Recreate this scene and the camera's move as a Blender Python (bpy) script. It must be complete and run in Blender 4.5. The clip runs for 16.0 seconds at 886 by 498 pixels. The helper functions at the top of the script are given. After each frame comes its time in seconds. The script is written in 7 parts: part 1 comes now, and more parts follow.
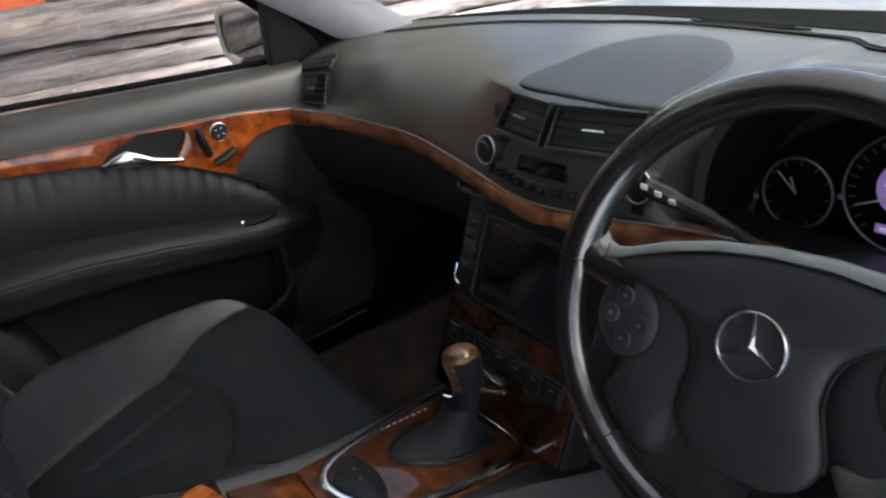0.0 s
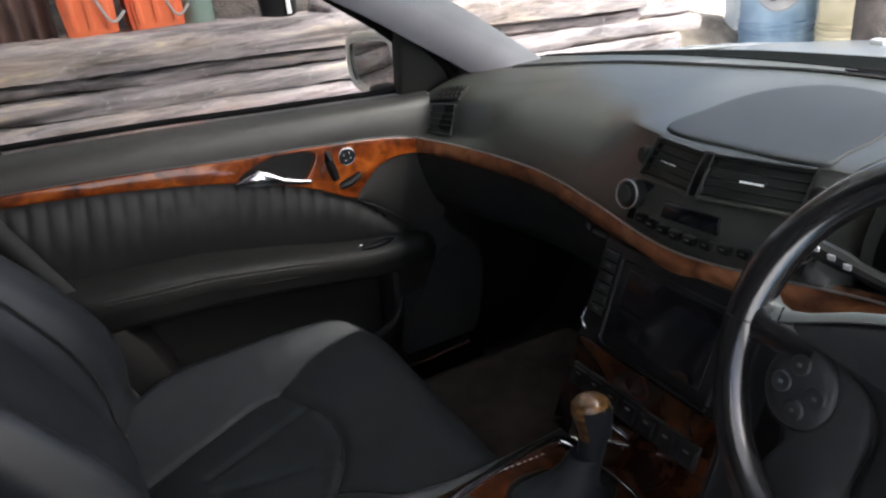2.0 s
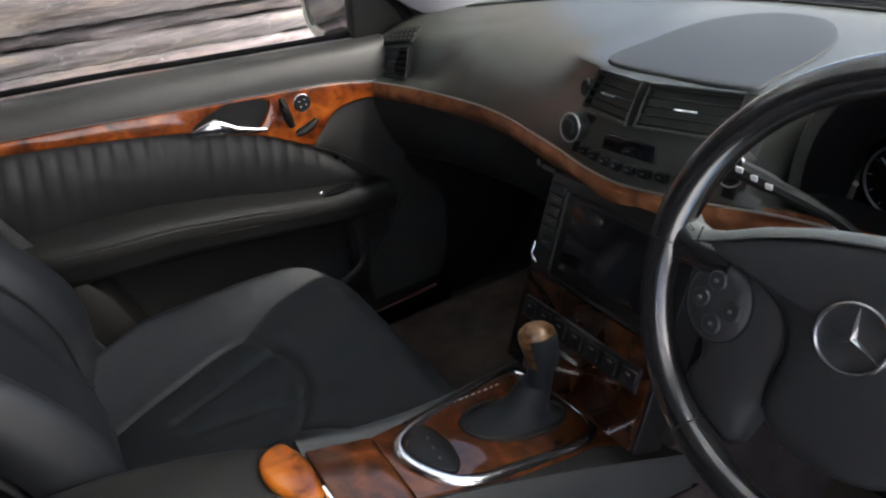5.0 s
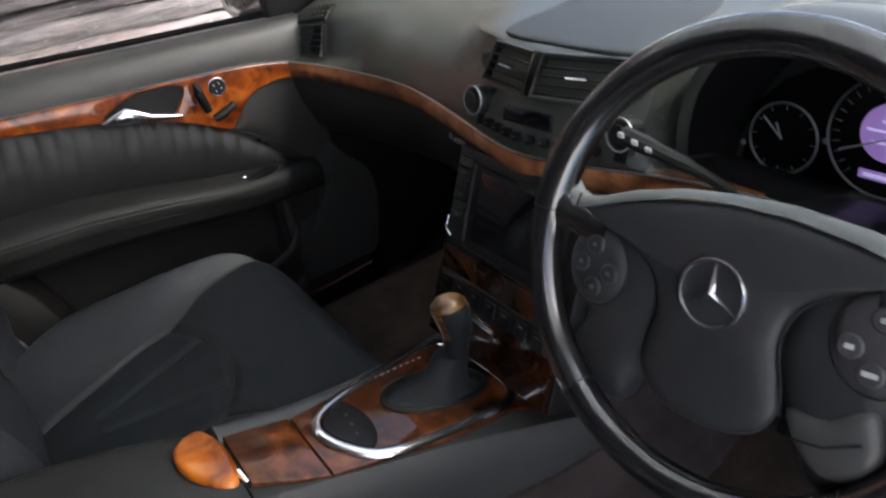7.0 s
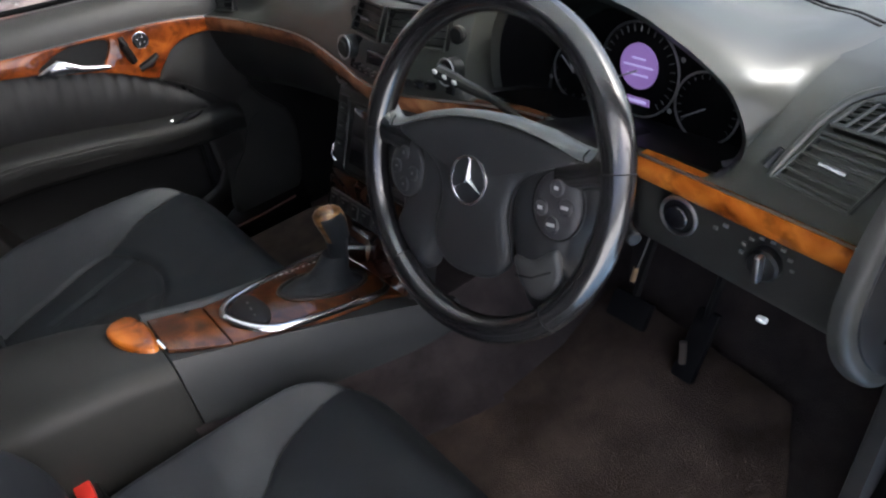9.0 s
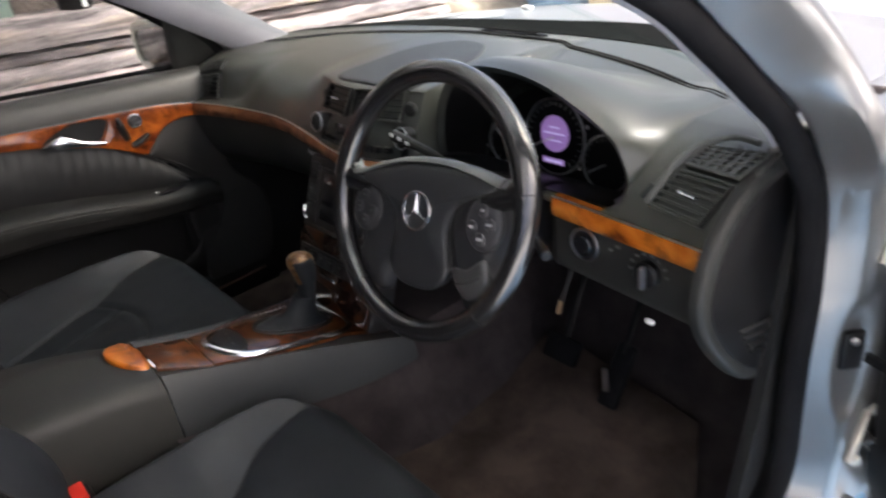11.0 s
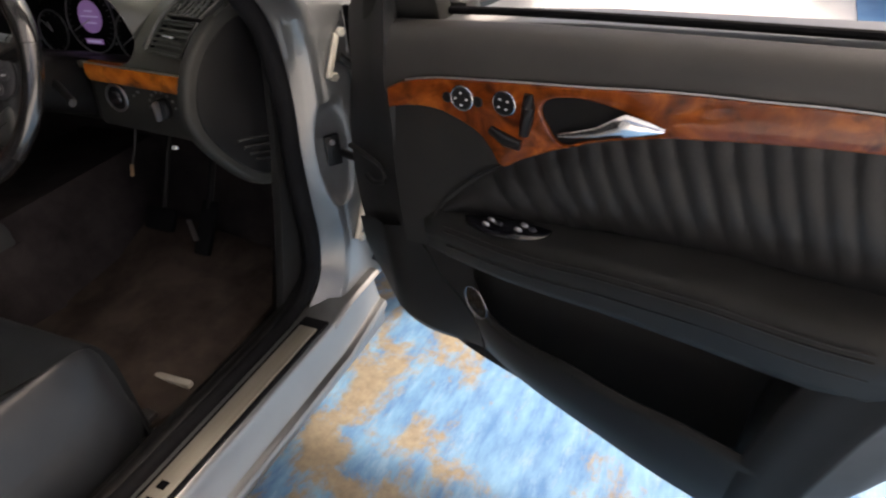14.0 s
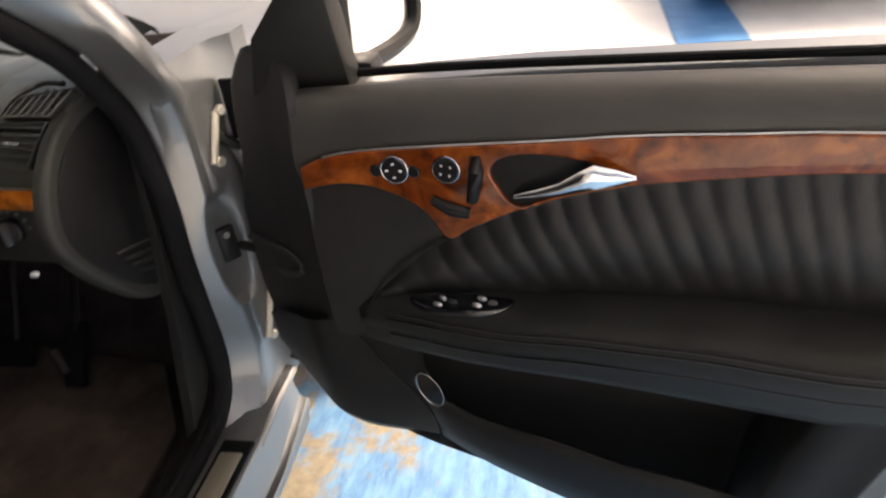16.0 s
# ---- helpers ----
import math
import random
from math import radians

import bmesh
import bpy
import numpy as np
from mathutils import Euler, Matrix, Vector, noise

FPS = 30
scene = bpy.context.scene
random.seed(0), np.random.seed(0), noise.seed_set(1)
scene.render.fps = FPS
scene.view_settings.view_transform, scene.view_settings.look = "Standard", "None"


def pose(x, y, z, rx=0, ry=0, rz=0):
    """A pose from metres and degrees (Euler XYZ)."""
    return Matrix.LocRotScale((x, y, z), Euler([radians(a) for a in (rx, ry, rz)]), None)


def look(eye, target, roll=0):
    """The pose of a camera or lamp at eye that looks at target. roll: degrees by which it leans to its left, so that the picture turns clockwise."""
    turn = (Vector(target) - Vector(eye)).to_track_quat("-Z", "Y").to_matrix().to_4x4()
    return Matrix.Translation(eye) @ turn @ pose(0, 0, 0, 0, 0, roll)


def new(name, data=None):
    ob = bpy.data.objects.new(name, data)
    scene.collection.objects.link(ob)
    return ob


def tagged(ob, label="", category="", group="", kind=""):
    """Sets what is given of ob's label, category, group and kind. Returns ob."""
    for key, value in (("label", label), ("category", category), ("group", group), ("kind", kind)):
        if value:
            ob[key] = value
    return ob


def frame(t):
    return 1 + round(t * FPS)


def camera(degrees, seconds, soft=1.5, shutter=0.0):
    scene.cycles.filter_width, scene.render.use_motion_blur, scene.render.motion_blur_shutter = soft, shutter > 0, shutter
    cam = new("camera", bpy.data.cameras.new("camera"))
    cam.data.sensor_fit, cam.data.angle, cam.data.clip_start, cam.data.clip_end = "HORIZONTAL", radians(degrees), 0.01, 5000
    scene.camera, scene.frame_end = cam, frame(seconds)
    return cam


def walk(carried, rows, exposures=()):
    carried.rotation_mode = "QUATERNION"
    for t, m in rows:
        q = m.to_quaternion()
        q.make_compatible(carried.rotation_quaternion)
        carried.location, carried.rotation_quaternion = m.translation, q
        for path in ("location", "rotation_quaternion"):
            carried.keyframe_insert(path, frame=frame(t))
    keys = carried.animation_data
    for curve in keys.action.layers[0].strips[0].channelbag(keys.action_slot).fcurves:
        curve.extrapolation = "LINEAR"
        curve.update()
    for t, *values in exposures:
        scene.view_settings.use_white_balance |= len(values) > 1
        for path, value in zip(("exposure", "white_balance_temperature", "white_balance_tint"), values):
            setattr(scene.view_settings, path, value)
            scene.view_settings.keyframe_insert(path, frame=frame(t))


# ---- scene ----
cam = camera(63.8, 16.0, soft=2.2, shutter=0.5)
EXPOSURE = 1.25
SKY, SUN, SUN_WIDE = 0.125, 1.6, 10.0
TONE = [(0.0, 0.90, 6150, 10), (2.5, 0.78, 6100, 10), (4.0, 1.0, 6150, 10), (6.5, 1.1, 6200, 10), (8.0, 1.15, 5900, 10), (10.5, 1.1, 6350, 12), (11.5, 0.8, 6500, 12), (12.0, 0.5, 6450, 12), (12.5, 0.25, 6750, 12), (13.5, 0.1, 7050, 13), (14.5, 0.1, 7400, 14), (16.0, 0.25, 7600, 13)]
PATH = [
    (0, (0.638, 0.028, 1.266), (-0.857, 0.99, 0.348), -7.8),
    (0.5, (0.623, 0.03, 1.267), (-0.92, 0.943, 0.381), -7.8),
    (1, (0.607, 0.014, 1.275), (-0.967, 0.894, 0.411), -7.1),
    (1.5, (0.591, -0.011, 1.284), (-1.01, 0.842, 0.442), -6.3),
    (2, (0.588, -0.021, 1.283), (-1.05, 0.775, 0.457), -6.5),
    (2.5, (0.582, -0.028, 1.281), (-1.067, 0.735, 0.445), -6.5),
    (3, (0.584, -0.03, 1.28), (-1.051, 0.724, 0.411), -6.7),
    (3.5, (0.603, -0.015, 1.277), (-1.025, 0.719, 0.377), -7.6),
    (4, (0.618, 0.0, 1.271), (-0.997, 0.735, 0.349), -8.3),
    (4.2, (0.622, 0.0, 1.27), (-0.984, 0.748, 0.343), -8.3),
    (6.5, (0.639, 0.047, 1.267), (-0.87, 0.905, 0.273), -8.9),
    (7, (0.671, 0.059, 1.266), (-0.813, 0.918, 0.237), -10.0),
    (7.5, (0.728, 0.06, 1.265), (-0.712, 0.926, 0.181), -10.6),
    (8, (0.797, 0.05, 1.28), (-0.56, 0.949, 0.119), -10.2),
    (8.2, (0.83, 0.05, 1.303), (-0.49, 0.954, 0.103), -10.0),
    (10.5, (1.085, -0.009, 1.33), (-0.448, 0.872, 0.396), -9.1),
    (11, (1.129, -0.08, 1.331), (-0.281, 0.998, 0.409), -7.9),
    (11.5, (1.229, -0.096, 1.326), (-0.058, 1.069, 0.332), -8.3),
    (12, (1.376, -0.046, 1.287), (0.133, 1.124, 0.246), -10.0),
    (12.5, (1.492, -0.085, 1.271), (0.368, 1.176, 0.201), -8.8),
    (13, (1.521, -0.159, 1.263), (0.582, 1.23, 0.174), -6.8),
    (13.5, (1.546, -0.19, 1.264), (0.725, 1.259, 0.155), -5.9),
    (14, (1.59, -0.207, 1.254), (0.82, 1.282, 0.164), -5.2),
    (14.5, (1.603, -0.202, 1.252), (0.879, 1.322, 0.178), -4.2),
    (15, (1.61, -0.155, 1.238), (0.882, 1.387, 0.193), -4.2),
    (15.5, (1.562, -0.126, 1.223), (0.901, 1.468, 0.213), -4.9),
    (16, (1.424, -0.111, 1.244), (1.028, 1.558, 0.215), -7.6),
]
walk(cam, [(t, look(eye, target, roll)) for t, eye, target, roll in PATH], [(t, EXPOSURE + e, k, g) for t, e, k, g in TONE])

# ---- light ----
world = bpy.data.worlds.new("world")
scene.world = world
world.use_nodes = True
wn = world.node_tree.nodes
sky = wn.new("ShaderNodeTexSky")
sky.sky_type = "NISHITA"
sky.sun_disc = False
sky.air_density, sky.dust_density, sky.ozone_density = 0.55, 8.0, 0.2
sky.sun_elevation, sky.sun_rotation = radians(50), radians(58)
wn["Background"].inputs["Strength"].default_value = SKY
world.node_tree.links.new(sky.outputs["Color"], wn["Background"].inputs["Color"])
sun_data = bpy.data.lights.new("sun", "SUN")
sun_data.energy, sun_data.angle, sun_data.color = SUN, radians(SUN_WIDE), (1.0, 0.985, 0.965)
sun = new("sun", sun_data)
sun.matrix_basis = look((6, 1, 6), (6 - 0.54, 1 - 0.34, 6 - 0.77))


# ---- materials ----
def noise_node(nt, scale, detail=4.0, rough=0.5, stretch=None, coords="Object"):
    tc = nt.nodes.new("ShaderNodeTexCoord")
    mp = nt.nodes.new("ShaderNodeMapping")
    mp.inputs["Scale"].default_value = stretch or (1, 1, 1)
    nz = nt.nodes.new("ShaderNodeTexNoise")
    nz.inputs["Scale"].default_value = scale
    nz.inputs["Detail"].default_value = detail
    nz.inputs["Roughness"].default_value = rough
    nt.links.new(tc.outputs[coords], mp.inputs["Vector"])
    nt.links.new(mp.outputs["Vector"], nz.inputs["Vector"])
    return nz


def ramp_node(nt, source, stops):
    rp = nt.nodes.new("ShaderNodeValToRGB")
    el = rp.color_ramp.elements
    while len(el) < len(stops):
        el.new(0.5)
    for e, (p, c) in zip(el, stops):
        e.position, e.color = p, (*c, 1)
    nt.links.new(source, rp.inputs["Fac"])
    return rp


def material(name, dark, light, rough=0.5, metal=0.0, scale=8.0, grain=900.0, bump=0.15, dist=0.0004, coat=0.0, spec=0.5,
             stretch=None, stops=(0.35, 0.65), rough_var=0.08):
    """A surface with broad blotches between two colours, fine grain relief and slightly uneven gloss."""
    mat = bpy.data.materials.new(name)
    mat.use_nodes = True
    nt = mat.node_tree
    b = nt.nodes["Principled BSDF"]
    broad = noise_node(nt, scale, 5, 0.6, stretch)
    cr_ = ramp_node(nt, broad.outputs["Fac"], [(stops[0], dark), (stops[1], light)])
    nt.links.new(cr_.outputs["Color"], b.inputs["Base Color"])
    b.inputs["Metallic"].default_value = metal
    b.inputs["Coat Weight"].default_value = coat
    b.inputs["Coat Roughness"].default_value = 0.06
    b.inputs["Specular IOR Level"].default_value = spec
    fine = noise_node(nt, grain, 3, 0.6)
    mr = nt.nodes.new("ShaderNodeMapRange")
    mr.inputs["To Min"].default_value, mr.inputs["To Max"].default_value = max(rough - rough_var, 0.02), min(rough + rough_var, 1)
    nt.links.new(broad.outputs["Fac"], mr.inputs["Value"])
    nt.links.new(mr.outputs["Result"], b.inputs["Roughness"])
    if bump:
        bp = nt.nodes.new("ShaderNodeBump")
        bp.inputs["Strength"].default_value, bp.inputs["Distance"].default_value = bump, dist
        nt.links.new(fine.outputs["Fac"], bp.inputs["Height"])
        nt.links.new(bp.outputs["Normal"], b.inputs["Normal"])
    return mat


def burl(name, dark, mid, light, scale=22.0, coat=0.9):
    """Lacquered burr walnut: swirling figure, dark knots, glossy clear coat."""
    mat = bpy.data.materials.new(name)
    mat.use_nodes = True
    nt = mat.node_tree
    b = nt.nodes["Principled BSDF"]
    warp = noise_node(nt, scale * 0.45, 3, 0.5)
    swirl = noise_node(nt, scale, 4, 0.52, (1.0, 1.0, 1.25))
    swirl.inputs["Distortion"].default_value = 1.3
    knots = noise_node(nt, scale * 2.2, 3, 0.5)
    base = ramp_node(nt, swirl.outputs["Fac"], [(0.28, dark), (0.5, mid), (0.72, light)])
    spots = ramp_node(nt, knots.outputs["Fac"], [(0.32, (0.25, 0.2, 0.2)), (0.42, (1, 1, 1))])
    broad = ramp_node(nt, warp.outputs["Fac"], [(0.3, (0.55, 0.5, 0.5)), (0.6, (1, 1, 1))])
    m1 = nt.nodes.new("ShaderNodeMix")
    m1.data_type, m1.blend_type = "RGBA", "MULTIPLY"
    m1.inputs["Factor"].default_value = 0.6
    nt.links.new(base.outputs["Color"], m1.inputs["A"])
    nt.links.new(spots.outputs["Color"], m1.inputs["B"])
    m2 = nt.nodes.new("ShaderNodeMix")
    m2.data_type, m2.blend_type = "RGBA", "MULTIPLY"
    m2.inputs["Factor"].default_value = 0.7
    nt.links.new(m1.outputs["Result"], m2.inputs["A"])
    nt.links.new(broad.outputs["Color"], m2.inputs["B"])
    nt.links.new(m2.outputs["Result"], b.inputs["Base Color"])
    b.inputs["Roughness"].default_value = 0.4
    b.inputs["Specular IOR Level"].default_value = 0.08
    b.inputs["Coat Weight"].default_value = coat
    b.inputs["Coat Roughness"].default_value = 0.035
    b.inputs["Coat IOR"].default_value = 1.5
    return mat


def plain(name, color, rough=0.5, metal=0.0, emit=0.0, coat=0.0, spec=0.5):
    mat = bpy.data.materials.new(name)
    mat.use_nodes = True
    b = mat.node_tree.nodes["Principled BSDF"]
    b.inputs["Base Color"].default_value = (*color, 1)
    b.inputs["Roughness"].default_value = rough
    b.inputs["Metallic"].default_value = metal
    b.inputs["Specular IOR Level"].default_value = spec
    b.inputs["Coat Weight"].default_value = coat
    if emit:
        b.inputs["Emission Color"].default_value = (*color, 1)
        b.inputs["Emission Strength"].default_value = emit
    return mat


def clear_glass(name, gloss=0.010, tint=(0.93, 0.96, 0.95)):
    mat = bpy.data.materials.new(name)
    mat.use_nodes = True
    nt = mat.node_tree
    out = nt.nodes["Material Output"]
    tr = nt.nodes.new("ShaderNodeBsdfTransparent")
    tr.inputs["Color"].default_value = (*tint, 1)
    gl = nt.nodes.new("ShaderNodeBsdfGlossy")
    gl.inputs["Roughness"].default_value = 0.02
    mx = nt.nodes.new("ShaderNodeMixShader")
    mx.inputs["Fac"].default_value = gloss
    nt.links.new(tr.outputs[0], mx.inputs[1])
    nt.links.new(gl.outputs[0], mx.inputs[2])
    nt.links.new(mx.outputs[0], out.inputs["Surface"])
    return mat


M = {
    "dash": material("dash_soft_plastic", (0.038, 0.0405, 0.0345), (0.047, 0.050, 0.0425), 0.32, scale=5, grain=700, bump=0.20, spec=0.74),
    "dash_low": material("dash_lower_plastic", (0.0185, 0.0190, 0.0180), (0.0260, 0.0265, 0.0250), 0.46, scale=6, grain=800, bump=0.2, spec=0.22),
    "cover": material("speaker_cover_plastic", (0.027, 0.0295, 0.0310), (0.033, 0.036, 0.0375), 0.5, scale=6, grain=1200, bump=0.35, spec=0.32),
    "black": material("black_plastic", (0.006, 0.006, 0.0065), (0.009, 0.009, 0.0095), 0.42, scale=9, grain=900, bump=0.1, spec=0.25),
    "gloss_black": plain("gloss_black", (0.006, 0.006, 0.008), 0.12, coat=0.4),
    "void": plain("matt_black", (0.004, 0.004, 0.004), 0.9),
    "leather": material("black_leather", (0.0118, 0.0133, 0.0158), (0.0175, 0.0196, 0.0228), 0.41, scale=7, grain=420, bump=0.35, dist=0.0006, spec=0.40),
    "leather_in": material("seat_insert_leather", (0.0072, 0.0088, 0.0106), (0.0114, 0.0135, 0.0160), 0.60, scale=9, grain=520, bump=0.45, dist=0.0006, spec=0.18),
    "wheel_leather": material("wheel_leather", (0.0085, 0.0082, 0.0088), (0.015, 0.0145, 0.0150), 0.20, scale=14, grain=520, bump=0.22, dist=0.0005, coat=0.6, spec=0.9),
    "wheel_pad": material("airbag_cover", (0.0155, 0.0160, 0.0176), (0.0215, 0.0222, 0.0240), 0.48, scale=7, grain=900, bump=0.25, spec=0.3),
    "door_top": material("door_upper_vinyl", (0.034, 0.0328, 0.0310), (0.044, 0.0425, 0.0402), 0.43, scale=5, grain=600, bump=0.3, dist=0.0005, spec=0.40),
    "door_low": material("door_lower_plastic", (0.0085, 0.0082, 0.0080), (0.0125, 0.0120, 0.0116), 0.5, scale=6, grain=800, bump=0.25, spec=0.2),
    "door_side": material("door_front_plastic", (0.015, 0.0147, 0.0145), (0.021, 0.0205, 0.020), 0.5, scale=6, grain=800, bump=0.25, spec=0.22),
    "edge": material("door_edge_plastic", (0.014, 0.014, 0.0145), (0.020, 0.020, 0.0205), 0.55, scale=8, grain=600, bump=0.2, spec=0.25),
    "hinge": material("hinge_metal", (0.52, 0.48, 0.40), (0.64, 0.60, 0.52), 0.38, metal=0.5, scale=20, grain=900, bump=0.15),
    "armrest": material("armrest_vinyl", (0.0105, 0.0107, 0.0105), (0.0155, 0.0157, 0.0153), 0.56, scale=8, grain=500, bump=0.4, dist=0.0005, spec=0.22),
    "pleat": material("pleated_leather", (0.0105, 0.0105, 0.0112), (0.0165, 0.0165, 0.0172), 0.44, scale=9, grain=500, bump=0.4, dist=0.0006, spec=0.34),
    "wood": burl("burr_walnut", (0.050, 0.009, 0.002), (0.190, 0.040, 0.006), (0.36, 0.098, 0.015), 15.0, 1.0),
    # Same walnut in a lighter copy: the doorway light is put into the colour.
    "wood_lit": burl("burr_walnut_lit", (0.10, 0.020, 0.003), (0.40, 0.105, 0.010), (0.62, 0.21, 0.028), 12.0, 1.0),
    # Walnut copied darker for the console; its shade is in the colour.
    "wood_shaded": burl("burr_walnut_shaded", (0.010, 0.003, 0.001), (0.058, 0.016, 0.004), (0.16, 0.050, 0.012), 16.0, 1.0),
    # Darkest walnut copy, with the lower fascia's shade put into the colours.
    "wood_deep_shade": burl("burr_walnut_deep_shade", (0.005, 0.0017, 0.001), (0.018, 0.0050, 0.0016), (0.054, 0.0155, 0.004), 16.0, 1.0),
    "wood_knob": burl("walnut_knob_wood", (0.030, 0.014, 0.005), (0.095, 0.048, 0.018), (0.20, 0.115, 0.05), 30.0),
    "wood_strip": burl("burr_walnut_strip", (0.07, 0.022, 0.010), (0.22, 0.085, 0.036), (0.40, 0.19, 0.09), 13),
    "scuff": material("scuff_plate_metal", (0.34, 0.30, 0.24), (0.46, 0.42, 0.35), 0.30, metal=0.6, scale=30, grain=1200, bump=0.1, stretch=(1, 0.05, 1)),
    "cowl": plain("cowl_plastic", (0.0035, 0.004, 0.0036), 0.9, spec=0.05),
    "chrome": plain("chrome", (0.86, 0.86, 0.88), 0.14, 1.0),
    "badge": plain("badge_metal", (0.55, 0.55, 0.57), 0.20, 1.0),
    "wire": plain("wire_sleeve", (0.22, 0.14, 0.075), 0.6),
    "satin": plain("satin_metal", (0.55, 0.55, 0.57), 0.3, 1.0),
    "silver": material("silver_paint", (0.190, 0.194, 0.196), (0.22, 0.225, 0.228), 0.33, metal=0.65, scale=3, grain=2500, bump=0.03, coat=0.4),
    "seal": material("rubber_seal", (0.006, 0.006, 0.007), (0.010, 0.010, 0.011), 0.8, scale=12, grain=500, bump=0.2, spec=0.08),
    "pillar": material("pillar_trim", (0.30, 0.30, 0.33), (0.36, 0.36, 0.39), 0.7, scale=6, grain=900, bump=0.2),
    "carpet": material("carpet", (0.028, 0.023, 0.024), (0.060, 0.050, 0.050), 0.95, scale=10, grain=420, bump=1.0, dist=0.004, spec=0.15),
    "mat": material("floor_mat_pile", (0.036, 0.026, 0.021), (0.088, 0.066, 0.055), 0.95, scale=9, grain=380, bump=1.0, dist=0.004, spec=0.15),
    "liner": material("headliner_cloth", (0.28, 0.275, 0.265), (0.33, 0.325, 0.31), 0.9, scale=8, grain=600, bump=0.3),
    "glass": clear_glass("window_glass"),
    "mirror": plain("mirror_glass", (0.9, 0.9, 0.9), 0.02, 1.0),
    "red": plain("red_plastic", (0.55, 0.03, 0.02), 0.35),
    "white": plain("white_marking", (0.75, 0.75, 0.75), 0.5),
    "mark_light": plain("pale_marking", (0.36, 0.36, 0.36), 0.5),
    "mark": plain("grey_marking", (0.085, 0.085, 0.085), 0.5),
    "beige": material("mirror_rim_paint", (0.50, 0.46, 0.40), (0.58, 0.53, 0.46), 0.35, scale=5, grain=900, bump=0.05, coat=0.4),
    "brown": plain("brown_reflection", (0.045, 0.014, 0.008), 0.4),
    "screen": plain("cluster_screen", (0.36, 0.21, 0.55), 0.4, emit=0.075),
    "screen_text": plain("cluster_screen_text", (0.60, 0.52, 0.82), 0.4, emit=0.12),
    "dial": plain("dial_face", (0.003, 0.003, 0.0035), 0.8, spec=0.08),
    "band_grey": material("satin_grey_band", (0.100, 0.108, 0.104), (0.128, 0.136, 0.130), 0.34, scale=8, grain=900, bump=0.12, spec=0.5),
    "pod": material("button_pod_plastic", (0.030, 0.029, 0.032), (0.040, 0.039, 0.042), 0.42, scale=8, grain=900, bump=0.15, spec=0.4),
    "grey_pad": material("grey_spoke_cover", (0.040, 0.040, 0.040), (0.055, 0.055, 0.054), 0.38, scale=8, grain=900, bump=0.15),
    "belt": material("belt_webbing", (0.004, 0.004, 0.0045), (0.007, 0.007, 0.0075), 0.7, scale=30, grain=1500, bump=0.5),
}


# ---- mesh helpers ----
def vec(p):
    return Vector((float(p[0]), float(p[1]), float(p[2])))


def spline(pts, n=8, closed=False):
    """Points of a Catmull-Rom curve through pts, n to a stretch."""
    p = [np.array(q, float) for q in pts]
    k = len(p)
    out = []
    for i in range(k if closed else k - 1):
        a, b, c, d = (p[(i + j) % k] if closed else p[min(max(i + j, 0), k - 1)] for j in (-1, 0, 1, 2))
        for s in range(n):
            t = s / n
            out.append(0.5 * (2 * b + (c - a) * t + (2 * a - 5 * b + 4 * c - d) * t * t + (3 * b - a - 3 * c + d) * t ** 3))
    if not closed:
        out.append(p[-1])
    return out


def curve_at(x, xs, ys):
    """Smooth value at x of a curve through the points xs, ys."""
    if x <= xs[0]:
        return ys[0]
    if x >= xs[-1]:
        return ys[-1]
    i = max(j for j in range(len(xs) - 1) if xs[j] <= x)
    h = xs[i + 1] - xs[i]
    t = (x - xs[i]) / h

    def slope(j):
        a, b = max(j - 1, 0), min(j + 1, len(xs) - 1)
        return (ys[b] - ys[a]) / (xs[b] - xs[a])
    m0, m1 = slope(i) * h, slope(i + 1) * h
    return (2 * t**3 - 3 * t**2 + 1) * ys[i] + (t**3 - 2 * t**2 + t) * m0 + (-2 * t**3 + 3 * t**2) * ys[i + 1] + (t**3 - t**2) * m1


def grid(rows, closed=False, caps=False, bm=None):
    """A skin over rows of points, all of one length; closed joins the last point of a row to its first."""
    bm = bm or bmesh.new()
    vs = [[bm.verts.new(vec(p)) for p in row] for row in rows]
    w = len(vs[0])
    for a, b in zip(vs, vs[1:]):
        for j in range(w if closed else w - 1):
            k = (j + 1) % w
            bm.faces.new((a[j], a[k], b[k], b[j]))
    if caps:
        bm.faces.new(vs[0][::-1])
        bm.faces.new(vs[-1])
    return bm


def tube(path, r, sides=10, closed=False, bm=None, flat=1.0, up=(0, 0, 1)):
    """A round or flattened bar along a path; r may be a list with one radius a point."""
    P = [vec(p) for p in path]
    n = len(P)
    rows = []
    for i, p in enumerate(P):
        d = (P[(i + 1) % n] - P[i - 1]) if closed else (P[min(i + 1, n - 1)] - P[max(i - 1, 0)])
        d.normalize()
        side = d.cross(Vector(up))
        if side.length < 1e-4:
            side = d.cross(Vector((0, 1, 0)))
        side.normalize()
        top = side.cross(d)
        rr = r[i] if isinstance(r, (list, tuple)) else r
        rows.append([p + side * rr * math.cos(a) + top * rr * flat * math.sin(a)
                     for a in (2 * math.pi * j / sides for j in range(sides))])
    if closed:
        rows.append(rows[0])
        bm = grid(rows, True, False, bm)
        bmesh.ops.remove_doubles(bm, verts=bm.verts, dist=1e-5)
        return bm
    return grid(rows, True, True, bm)


